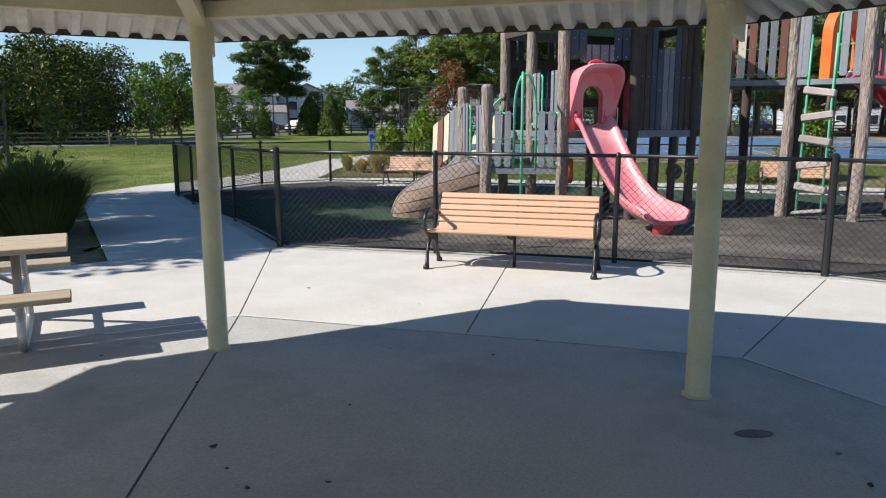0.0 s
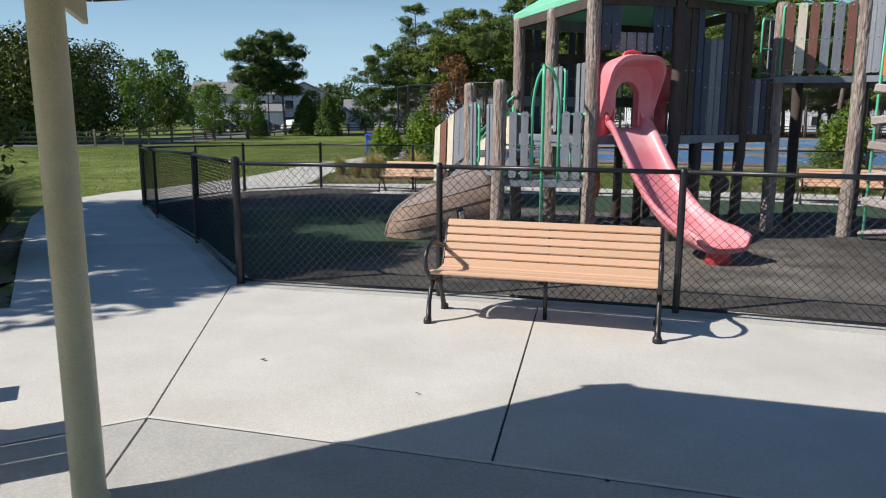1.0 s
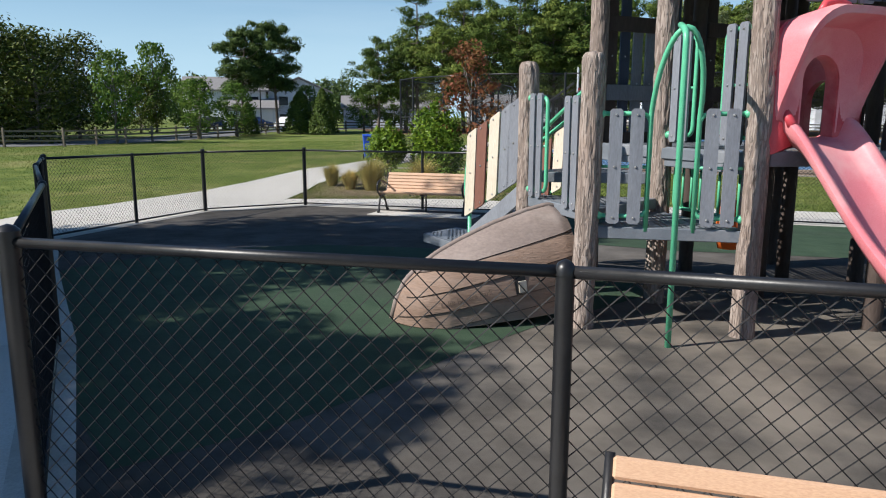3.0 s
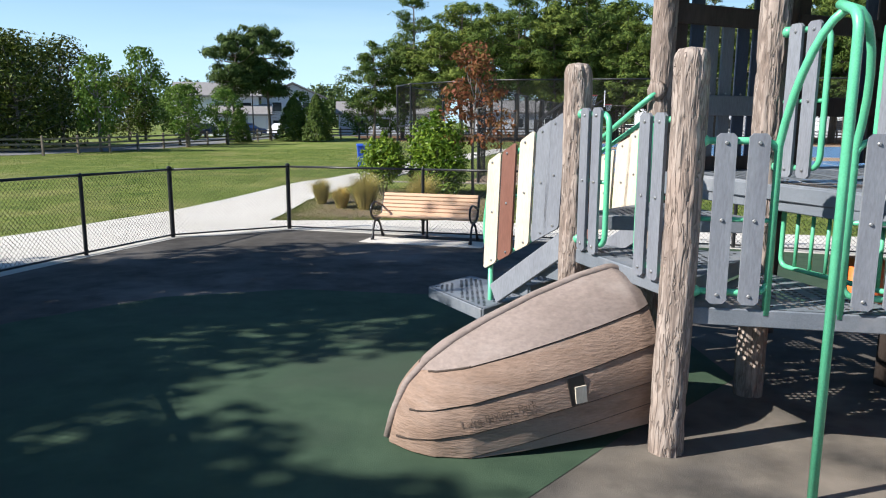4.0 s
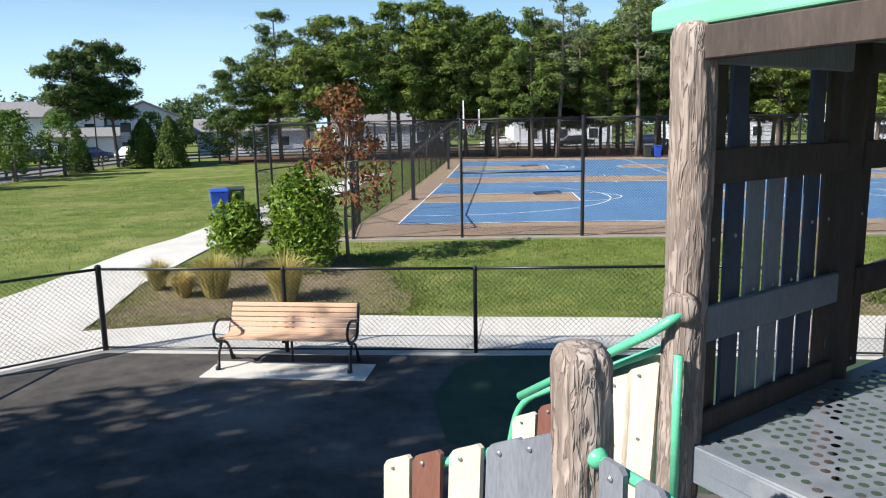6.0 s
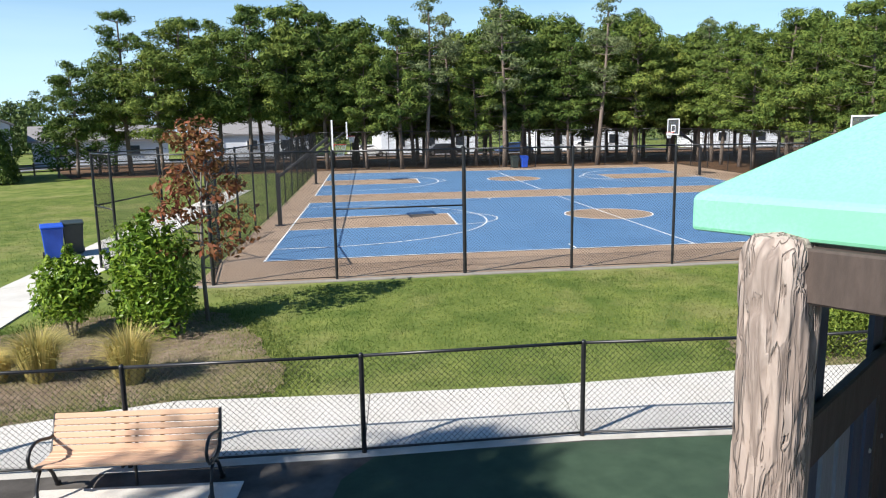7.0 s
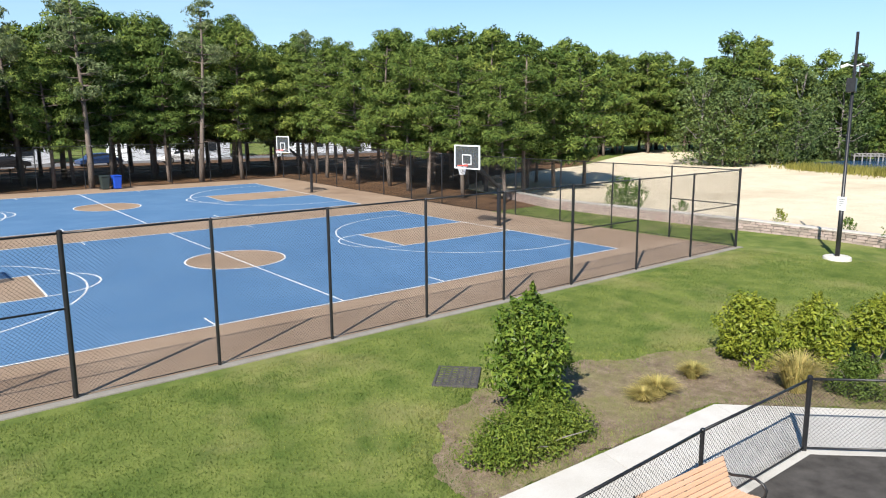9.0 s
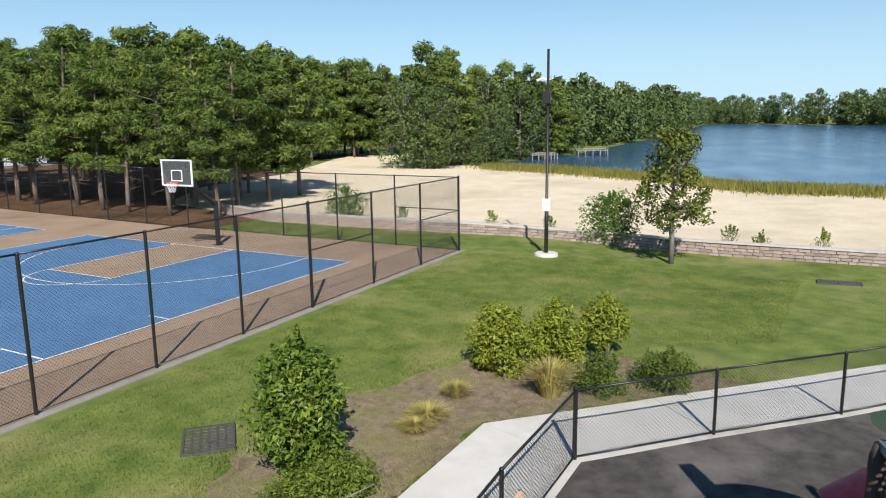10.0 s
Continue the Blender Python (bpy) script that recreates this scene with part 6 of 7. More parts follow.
def house(x, y, turn, w, d, h, ridge, label, windows, garage=False, gable_x=True):
    ob = thing("house", label, "house", ground_pose(x, y, turn, 0))
    part("wall", Mesh().box((0, 0, h / 2), (w, d, h)), SIDING, ob, "white lapped siding")
    e, o = 0.35, 0.12
    r = Mesh()
    if gable_x:
        ends = [(-w / 2 - e, -d / 2 - e), (-w / 2 - e, d / 2 + e), (w / 2 + e, -d / 2 - e), (w / 2 + e, d / 2 + e)]
        vs = [(ends[0][0], ends[0][1], h - 0.1), (ends[0][0], 0, h + ridge), (ends[1][0], ends[1][1], h - 0.1), (ends[2][0], ends[2][1], h - 0.1), (ends[2][0], 0, h + ridge), (ends[3][0], ends[3][1], h - 0.1)]
    else:
        vs = [(-w / 2 - e, -d / 2 - e, h - 0.1), (0, -d / 2 - e, h + ridge), (w / 2 + e, -d / 2 - e, h - 0.1), (-w / 2 - e, d / 2 + e, h - 0.1), (0, d / 2 + e, h + ridge), (w / 2 + e, d / 2 + e, h - 0.1)]
    vs = vs + [(a, b, c + 0.18) for a, b, c in vs]
    r.add(vs, [(0, 1, 4, 3), (1, 2, 5, 4), (6, 9, 10, 7), (7, 10, 11, 8), (0, 3, 9, 6), (2, 8, 11, 5), (0, 6, 7, 1), (1, 7, 8, 2), (3, 4, 10, 9), (4, 5, 11, 10)])
    part("roof", r, SHINGLE, ob, "grey shingled roof")
    for k in (-1, 1):
        tri = [(k * w / 2, -d / 2, h), (k * w / 2, d / 2, h), (k * w / 2, 0, h + ridge - 0.05)] if gable_x else [(-w / 2, k * d / 2, h), (w / 2, k * d / 2, h), (0, k * d / 2, h + ridge - 0.05)]
        part("gable", Mesh().add(tri, [(0, 1, 2)]), SIDING, ob)
    for wx, wz, ww, wh in windows:
        f = part("window", Mesh().box((wx, -d / 2 - 0.03, wz), (ww + 0.16, 0.08, wh + 0.16)), TRIM_W, ob, "white framed window")
        part("pane", Mesh().box((wx, -d / 2 - 0.06, wz), (ww, 0.04, wh)), PANE, f)
    if garage:
        gd = part("garage_door", Mesh().box((w * 0.22, -d / 2 - 0.04, 1.1), (2.6, 0.08, 2.2)), TRIM_W, ob, "white garage door")
        for k in range(4):
            part("door_panel", Mesh().box((w * 0.22, -d / 2 - 0.085, 0.3 + 0.53 * k), (2.4, 0.02, 0.42)), TRIM_W, gd)
    return ob


HW = [(-3.2, 1.6, 1.1, 1.3), (-3.2, 4.2, 1.0, 1.2), (0.3, 4.2, 1.0, 1.2), (3.2, 4.2, 1.0, 1.2)]
house(-27.6, 92.5, 14, 9.0, 8, 4.3, 1.5, "white two-storey house with a grey roof and a garage", [(a, b * 0.75, c, d * 0.8) for a, b, c, d in HW], True)
house(-24.2, 89.6, 14, 6.0, 5, 2.3, 1.0, "low white garage wing with a grey roof", [(-1.9, 1.2, 0.8, 0.9)], True)
house(-19.8, 95.5, 14, 7.0, 8, 4.2, 1.6, "pale two-storey house with a grey roof", [(-1.8, 3.2, 1, 1), (1.6, 3.2, 1, 1), (-1.8, 1.2, 1, 1)], False, False)
house(-8.5, 101, 8, 13, 8, 2.5, 1.4, "low pale house with a grey roof among trees", [(-4, 1.4, 1.2, 1), (-1, 1.4, 1.2, 1), (3, 1.4, 1.2, 1)])
house(8, 108, 0, 14, 8, 2.8, 1.5, "low white house seen between pine trunks", [(-4, 1.5, 1.2, 1.1), (0, 1.5, 1.2, 1.1), (4, 1.5, 1.2, 1.1)])
house(31, 107, -6, 13, 8, 4.8, 1.7, "white two-storey house seen between pine trunks", [(-4, 1.5, 1.2, 1.2), (0, 1.5, 1.2, 1.2), (4, 1.5, 1.2, 1.2), (-3, 3.8, 1.1, 1.1), (3, 3.8, 1.1, 1.1)])
house(52, 103, -8, 13, 8, 4.6, 1.7, "white house with a grey roof seen between pine trunks", [(-4, 1.5, 1.2, 1.2), (0, 1.5, 1.2, 1.2), (4, 1.5, 1.2, 1.2)])
house(76, 100, -12, 12, 8, 3.0, 1.6, "pale low house seen between pine trunks", [(-3, 1.5, 1.2, 1.2), (3, 1.5, 1.2, 1.2)])
house(-40, 62, 40, 11, 7, 2.4, 1.2, "low white house behind the street trees", [(-3, 1.4, 1.2, 1), (2, 1.4, 1.2, 1)])
for x, y, turn, k in ((452, -6, 90, 1.3), (150, 44, 60, 1.0)):
    o = house(x, y, turn, 9, 7, 4.5, 1.8, "small white house on the far lake shore", [(-2.5, 1.6, 1.2, 1.2), (2.5, 1.6, 1.2, 1.2), (0, 3.6, 1.1, 1)])

CAR_BLUE = mat("blue_car_paint", (0.02, 0.045, 0.12), (0.03, 0.06, 0.15), 2, 0.25, 0, 60)
CAR_DARK = mat("dark_car_paint", (0.02, 0.02, 0.024), (0.03, 0.03, 0.034), 2, 0.25, 0, 60)
CAR_WHITE = mat("white_car_paint", (0.7, 0.7, 0.7), (0.76, 0.76, 0.76), 2, 0.25, 0, 60)


def car(x, y, turn, material, label):
    ob = thing("parked_car", label, "car", ground_pose(x, y, turn, 0.02), "cars parked along the street")
    m = Mesh()
    side = [(-2.2, 0.3), (-2.2, 0.72), (-1.5, 0.86), (-0.9, 1.36), (0.7, 1.4), (1.35, 0.95), (2.15, 0.8), (2.25, 0.35)]
    vs = [(a, s * (0.86 if b < 1 else 0.68), b) for s in (-1, 1) for a, b in side]
    n = len(side)
    m.add(vs, [tuple(range(n)), tuple(range(2 * n - 1, n - 1, -1))] + [(i, n + i, n + (i + 1) % n, (i + 1) % n) for i in range(n)])
    b = part("body", m, material, ob)
    bv = b.modifiers.new("edge", "BEVEL")
    bv.width, bv.segments = 0.06, 2
    for s in (-1, 1):
        part("side_window", Mesh().add([(-1.2, s * 0.84, 0.93), (1.05, s * 0.84, 0.97), (0.62, s * 0.715, 1.33), (-0.82, s * 0.715, 1.3)], [(0, 1, 2, 3)]), PANE, ob)
        for wx in (-1.4, 1.4):
            w = part("wheel", Mesh().tube([(wx, s * 0.7, 0.32), (wx, s * 0.88, 0.32)], 0.32, 18), BLACK, ob)
            part("rim", Mesh().tube([(wx, s * 0.875, 0.32), (wx, s * 0.895, 0.32)], 0.2, 12), STEEL, w)


car(-22.6, 85.0, 20, CAR_BLUE, "blue car parked on a driveway")
car(-18.4, 84.5, 80, CAR_WHITE, "white car parked near the street")
car(-26.2, 82.5, 90, CAR_DARK, "dark car parked near the street")
for k, (x, y) in enumerate(((12, 95), (20, 94.6), (29, 94), (38, 93.2), (47, 92.4))):
    car(x, y, -5, (CAR_DARK, CAR_WHITE, CAR_DARK, CAR_BLUE, CAR_WHITE)[k], "car parked on the street behind the pines")
lamp = thing("street_lamp", "thin dark street lamp with a curved arm", "street lamp", ground_pose(-19.3, 76.5, 0, 0))
part("mast", Mesh().tube([(0, 0, 0), (0, 0, 4.6)], [0.07, 0.05], 10), IRON, lamp)
part("arm", Mesh().tube([(0, 0, 4.5), (0.3, 0, 4.85), (0.9, 0, 4.8)], 0.03, 8), IRON, lamp)
part("head", Mesh().box((0.95, 0, 4.72), (0.4, 0.2, 0.14), chamfer=0.03), IRON, lamp)

# ---- dock on the lake ----
DOCK = mat("grey_dock_wood", (0.2, 0.19, 0.175), (0.28, 0.265, 0.25), 3, 0.85, 0.4, 30)
for x, y, L, turn in ((110, 27.0, 4.5, -75), (98, 32.0, 3.5, -70)):
    dk = thing("lake_dock", "grey wooden dock on posts at the lake edge", "dock", pose(x, y, 0.0, 0, 0, turn), "docks on the lake")
    for i in range(int(L / 0.3)):
        part("plank", Mesh().box((i * 0.3, 0, 0.25), (0.27, 1.8, 0.06)), DOCK, dk)
    for i in range(5):
        for s in (-0.85, 0.85):
            part("pile", Mesh().tube([(i * L / 4.2, s, -1.2), (i * L / 4.2, s, 0.5)], 0.08, 8), DOCK, dk)
    for s in (-0.85, 0.85):
        part("rail", Mesh().beam((0, s, 0.5), (L * 0.95, s, 0.5), 0.05, 0.06), DOCK, dk)


# ---- plants ----
PINE_BARK = mat("pine_bark", (0.1, 0.075, 0.06), (0.2, 0.16, 0.13), 5, 0.95, 0.9, 25, stretch=(1, 1, 0.3), vary=0.15, depth=0.02)
GREY_BARK = mat("grey_bark", (0.13, 0.115, 0.1), (0.22, 0.2, 0.175), 5, 0.95, 0.8, 25, stretch=(1, 1, 0.3), vary=0.12, depth=0.015)
NEEDLE = leaf_mat("pine_needles", (0.055, 0.1, 0.02), (0.14, 0.182, 0.036), 0.45, 0.08, 0.65, vary=0.26)
NEEDLE_GREY = leaf_mat("grey_pine_needles", (0.1, 0.14, 0.055), (0.17, 0.2, 0.09), 0.35, 0.2, 0.6)
NEEDLE_DARK = leaf_mat("dark_pine_needles", (0.05, 0.09, 0.022), (0.09, 0.13, 0.033), 0.4, 0.06, 0.65)
LEAF_OAK = leaf_mat("oak_leaves", (0.055, 0.083, 0.015), (0.115, 0.135, 0.025), 0.45, 0.06)
LEAF_LIGHT = leaf_mat("light_green_leaves", (0.07, 0.14, 0.02), (0.13, 0.21, 0.04), 0.35, 0.3)
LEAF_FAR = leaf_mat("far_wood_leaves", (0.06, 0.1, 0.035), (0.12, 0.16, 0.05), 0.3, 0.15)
LEAF_RED = leaf_mat("russet_leaves", (0.15, 0.06, 0.03), (0.25, 0.13, 0.05), 0.45, 0.3)
LEAF_LAUREL = leaf_mat("glossy_shrub_leaves", (0.1, 0.18, 0.02), (0.23, 0.33, 0.04), 0.4, 0.3, 0.35)
LEAF_CAMELLIA = leaf_mat("dark_glossy_shrub_leaves", (0.065, 0.12, 0.018), (0.15, 0.215, 0.034), 0.45, 0.25, 0.35)
LEAF_YELLOW = leaf_mat("yellow_green_shrub_leaves", (0.15, 0.2, 0.025), (0.26, 0.29, 0.04), 0.35, 0.3, 0.4)
LEAF_YEW = leaf_mat("dark_yew_needles", (0.055, 0.095, 0.016), (0.11, 0.15, 0.03), 0.35, 0.15, 0.5)
LEAF_HEDGE = leaf_mat("hedge_needles", (0.09, 0.14, 0.018), (0.17, 0.215, 0.038), 0.4, 0.2, 0.5)
STRAW = leaf_mat("straw_grass_blades", (0.42, 0.35, 0.11), (0.58, 0.49, 0.2), 0.3, 0.35, 0.6)
STRAW_SHORT = leaf_mat("dry_bed_grass", (0.2, 0.17, 0.07), (0.32, 0.27, 0.12), 0.4, 0.3, 0.7)
REED = leaf_mat("tall_green_blades", (0.08, 0.12, 0.03), (0.15, 0.19, 0.055), 0.3, 0.3, 0.6)
BLADE = leaf_mat("lawn_blades", (0.076, 0.126, 0.024), (0.186, 0.23, 0.055), 0.35, 0.3, 0.6, stain=(0.3, 0.275, 0.11), stain_scale=0.26, stain_cut=(0.5, 0.78))


def leaves(centres, normals, sizes, aspect, rnd, needles=False):
    """One small pointed leaf at each centre, or one needle tuft: vertices and faces as arrays."""
    n = len(centres)
    c, nn = np.asarray(centres, float), np.asarray(normals, float)
    nn = nn + rnd.normal(0, 0.55, (n, 3))
    nn /= np.linalg.norm(nn, axis=1)[:, None] + 1e-9
    t = rnd.normal(0, 1, (n, 3))
    t -= (t * nn).sum(1)[:, None] * nn
    t /= np.linalg.norm(t, axis=1)[:, None] + 1e-9
    b = np.cross(nn, t)
    s = np.asarray(sizes, float)[:, None]
    if needles:
        return np.stack([c - t * s + b * s * aspect, c - t * s - b * s * aspect, c + t * s + nn * s * 0.25], 1).reshape(-1, 3), np.arange(3 * n).reshape(n, 3)
    pts = np.stack([c - t * s, c + b * s * aspect + nn * s * 0.1, c + t * s, c - b * s * aspect + nn * s * 0.1], 1).reshape(-1, 3)
    return pts, np.arange(4 * n).reshape(n, 4)


def leaf_mesh(name, centres, normals, sizes, aspect, rnd, material, needles=False):
    pts, quads = leaves(centres, normals, sizes, aspect, rnd, needles)
    me = bpy.data.meshes.new(name)
    me.from_pydata(pts.tolist(), [], quads.tolist())
    me.materials.append(material)
    return me


def clump(c, r, n, rnd, flat=0.7):
    """Leaf places in and on a soft lump."""
    d = rnd.normal(0, 1, (n, 3))
    d /= np.linalg.norm(d, axis=1)[:, None]
    k = rnd.uniform(0.35, 1.0, n) ** 0.6
    p = d * k[:, None] * r
    p[:, 2] *= flat
    return p + np.asarray(c), d * np.array((1, 1, 1.2)) + np.array((0, 0, 0.35))


def trunk_mesh(pts, radii, limbs, n=9):
    m = Mesh().tube(pts, radii, n)
    for lp, lr in limbs:
        m.tube(lp, lr, 5)
    return m


def puff(c, r, n, rnd, flat=0.72):
    """A rounded, lobed cushion of needle tufts, open underneath, each tuft facing outwards."""
    d = rnd.normal(0, 1, (n, 3))
    d /= np.linalg.norm(d, axis=1)[:, None]
    low_side = d[:, 2] < -0.25
    d[low_side, 2] *= np.where(rnd.uniform(0, 1, low_side.sum()) < 0.75, -1, 0.6)
    ph = rnd.uniform(0, 6.28, 3)
    lobes = 1 + 0.16 * np.sin(4 * d[:, 0] + ph[0]) + 0.16 * np.sin(4 * d[:, 1] + ph[1]) + 0.12 * np.sin(5 * d[:, 2] + ph[2])
    k = np.where(rnd.uniform(0, 1, n) < 0.8, rnd.uniform(0.82, 1.06, n), rnd.uniform(0.3, 0.85, n))
    p = d * (lobes * k * r)[:, None]
    p[:, 2] *= flat
    return p + np.asarray(c), d * 1.5 + np.array((0, 0, 0.3))


def pine(seed, h, spread, bare, material, label, lean=0.0, dense=1.0, leaf=0.16, per=112, ragged=0.16, top=0.62):
    """A tall pine: bare lower trunk with dead stubs, uneven rising limbs, rounded cushions of needles at their ends and gaps between."""
    rnd = np.random.RandomState(seed)
    ob = thing("pine_tree", label, "tree")
    ang = rnd.uniform(0, 6.28)
    pts, radii = [], []
    for i in range(9):
        k = i / 8
        pts.append((lean * k * k * h * 0.3 + 0.02 * h * math.sin(3 * k + ang), 0.02 * h * math.sin(2.4 * k + ang * 2), h * 0.94 * k - 0.1))
        radii.append(0.013 * h * (1 - 0.82 * k) + 0.02)
    at = lambda z: tuple(np.interp(z, [p[2] for p in pts], [p[j] for p in pts]) for j in (0, 1))
    limbs, cs, ns = [], [], []
    z, side = h * bare, rnd.uniform(0, 6.28)
    while z < h * 0.93:
        k = (z - h * bare) / (h * (1 - bare))
        prof = (0.62 + 0.42 * math.sin(math.pi * min(1, k * 1.15))) * (1 - top * k ** 2.6)
        count = 5 if k < 0.75 else 4
        for j in range(count):
            a = side + j * 6.28 / count + rnd.uniform(-0.55, 0.55)
            if rnd.uniform() < ragged * (1.3 - k):
                continue
            L = spread * prof * rnd.uniform(0.5, 1.12)
            x0, y0 = at(z)
            root = np.array((x0, y0, z + rnd.uniform(-0.3, 0.3)))
            tip = root + (math.cos(a) * L, math.sin(a) * L, L * rnd.uniform(0.05, 0.45))
            limbs.append(([tuple(root), tuple(root + (tip - root) * 0.5 - (0, 0, 0.07 * L)), tuple(tip)], [0.03 + 0.004 * h * (1 - k), 0.026, 0.012]))
            across = np.array((-math.sin(a), math.cos(a), 0))
            for f in (1.0, 0.78, 0.52)[:3 if L > 1.2 else 2]:
                r = spread * rnd.uniform(0.13, 0.27) * (1.1 - 0.3 * k)
                c = root + (tip - root) * f + across * rnd.uniform(-0.34, 0.34) * L * f + (0, 0, rnd.uniform(-0.12, 0.3))
                q, d = puff(c, r, int(per * dense * (r / 0.6) ** 2) + 8, rnd, rnd.uniform(0.55, 0.85))
                cs.append(q)
                ns.append(d)
        side += rnd.uniform(0.4, 1.1)
        z += rnd.uniform(0.6, 0.95) * (h / 11.0)
    for i in range(4):
        c = (at(h)[0] + rnd.uniform(-0.5, 0.5), at(h)[1] + rnd.uniform(-0.5, 0.5), h * rnd.uniform(0.92, 0.98))
        q, d = puff(c, spread * rnd.uniform(0.13, 0.2), int(per * dense), rnd, 0.95)
        cs.append(q)
        ns.append(d)
    for i in range(11):
        z = h * bare * rnd.uniform(0.45, 1.1)
        a = rnd.uniform(0, 6.28)
        x0, y0 = at(z)
        limbs.append(([(x0, y0, z), (x0 + math.cos(a) * spread * 0.4, y0 + math.sin(a) * spread * 0.4, z + rnd.uniform(-0.4, 0.2))], [0.022, 0.007]))
    part("trunk", trunk_mesh(pts, radii, limbs, 8), PINE_BARK, ob, "bare grey-brown trunk with dead stubs", smooth=True)
    cs, ns = np.concatenate(cs), np.concatenate(ns)
    part("crown", leaf_mesh("crown", cs, ns, rnd.uniform(0.6, 1.25, len(cs)) * leaf, 0.27, rnd, material, True), material, ob)
    return ob


def broadleaf(seed, h, spread, bare, material, label, n_clumps=60, per=70, leaf=0.11, name="deciduous_tree", bark=None, flat=0.85, top=1.0, girth=1.0):
    """A rounded tree: forked limbs and a lumpy crown of small leaves."""
    rnd = np.random.RandomState(seed)
    ob = thing(name, label, "tree")
    limbs, cs, ns = [], [], []
    r0 = (0.018 * h + 0.02) * girth
    fork = h * (bare + 0.12)
    pts = [(0, 0, -0.1), (0.03 * h * rnd.uniform(-1, 1) * 0.3, 0, fork * 0.5), (0, 0.01 * h, fork), (0.02 * h, 0, h * 0.82)]
    for i in range(n_clumps):
        a, k = i * 2.4 + rnd.uniform(-0.4, 0.4), (i + 0.5) / n_clumps
        z = h * (bare + (1 - bare) * k)
        prof = (math.sin(math.pi * (0.1 + 0.86 * k)) ** 0.75) * (1 - 0.25 * k * top)
        rr = spread * prof * math.sqrt(rnd.uniform(0.25, 1.0))
        c = np.array((math.cos(a) * rr, math.sin(a) * rr, min(z + rnd.uniform(-0.3, 0.3), h * 0.96)))
        q, d = clump(c, spread * rnd.uniform(0.2, 0.36), per, rnd, flat)
        cs.append(q)
        ns.append(d)
        if i % 3 == 0:
            s = np.array((0, 0, min(z * 0.75, h * 0.75)))
            limbs.append(([tuple(s), tuple((s + c) / 2 + (0, 0, -0.05 * h)), tuple(c)], [r0 * 0.45, r0 * 0.3, r0 * 0.12]))
    part("trunk", trunk_mesh(pts, [r0, r0 * 0.85, r0 * 0.7, r0 * 0.2], limbs), bark or GREY_BARK, ob, smooth=True)
    cs, ns = np.concatenate(cs), np.concatenate(ns)
    cs[:, 2] = np.maximum(cs[:, 2], 0.05)
    part("crown", leaf_mesh("crown", cs, ns, rnd.uniform(0.6, 1.25, len(cs)) * leaf, 0.5, rnd, material), material, ob)
    return ob


def put(ob, x, y, turn=0.0, k=1.0, kz=None):
    ob.matrix_world = ground_pose(x, y, turn, 0) @ Matrix.Diagonal((k, k, kz or k, 1))
    return ob


def again(ob, x, y, turn, k, kz=None, label=""):
    o = copy_thing(ob, ground_pose(x, y, turn, 0))
    o.matrix_basis = ground_pose(x, y, turn, 0) @ Matrix.Diagonal((k, k, kz or k, 1))
    return tagged(o, label)


# woods behind the courts
P_LABEL = "tall pine with a bare trunk and clumped green crown"
pines = [pine(11, 11.9, 3.1, 0.3, NEEDLE, P_LABEL), pine(12, 12.6, 2.8, 0.34, NEEDLE, P_LABEL, 0.1, ragged=0.24), pine(13, 11.2, 3.2, 0.3, NEEDLE, P_LABEL, -0.15, ragged=0.22), pine(14, 11.9, 2.9, 0.26, NEEDLE, P_LABEL, 0.05),
         pine(15, 13.2, 2.2, 0.34, NEEDLE_GREY, "thin grey-green pine with sparse branches", 0.03, 0.7, ragged=0.4)]
far_pine = pine(17, 12.4, 3.4, 0.12, NEEDLE, "distant full green pine of the lakeside woods", 0.0, 0.4, 0.27)
back_pine = pine(18, 12.6, 3.3, 0.2, NEEDLE, "pine deeper in the woods behind the courts", 0.05, 0.42, 0.26)
put(far_pine, 64, 62, 0, 1.0)
put(back_pine, *court_at(12, 54), 0, 1.0)
spots = []
tr = random.Random(21)
for row, (v, du, jitter) in enumerate(((41.2, 2.9, 1.0), (44.3, 3.2, 1.3), (48.0, 3.4, 1.4), (52.5, 3.8, 1.6))):
    u = -3.0
    while u < 34 + row * 3:
        spots.append((*court_at(u + tr.uniform(-0.7, 0.7), v + tr.uniform(-jitter, jitter)), tr.uniform(0.84, 1.06) * (1 + 0.02 * row), row))
        u += du * tr.uniform(0.8, 1.25)
for row, (u0, dv) in enumerate(((33.0, 3.3), (36.5, 3.4), (40.5, 3.8), (45.5, 4.2))):
    v = 15.0 + row * 1.2
    while v < 41:
        spots.append((*court_at(u0 + tr.uniform(-0.8, 0.8) + max(0, 16 - v) * 0.25, v), tr.uniform(0.72, 0.87) + 0.006 * max(0, v - 16), row))
        v += dv * tr.uniform(0.8, 1.2)
for i, (x, y, k, row) in enumerate(spots):
    if i < 5:
        put(pines[i], x, y, tr.uniform(0, 360), k)
    else:
        kind = 4 if tr.random() < 0.09 else tr.randrange(4)
        again(pines[kind] if row < 2 else back_pine, x, y, tr.uniform(0, 360), k * tr.uniform(0.98, 1.18), k * tr.uniform(0.92, 1.08))
# woods beyond the sand, down to the lake
for i in range(64):
    t = i / 63
    x, y = 58 + 62 * t + tr.uniform(-3, 3), 57 + 10 * math.sin(t * 3.0) + tr.uniform(-1, 14) - 16 * t
    again(far_pine if i > 18 else back_pine, x, y, tr.uniform(0, 360), tr.uniform(0.85, 1.12))
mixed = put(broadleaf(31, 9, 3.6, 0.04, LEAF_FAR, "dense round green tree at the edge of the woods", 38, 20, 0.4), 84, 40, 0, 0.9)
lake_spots = []
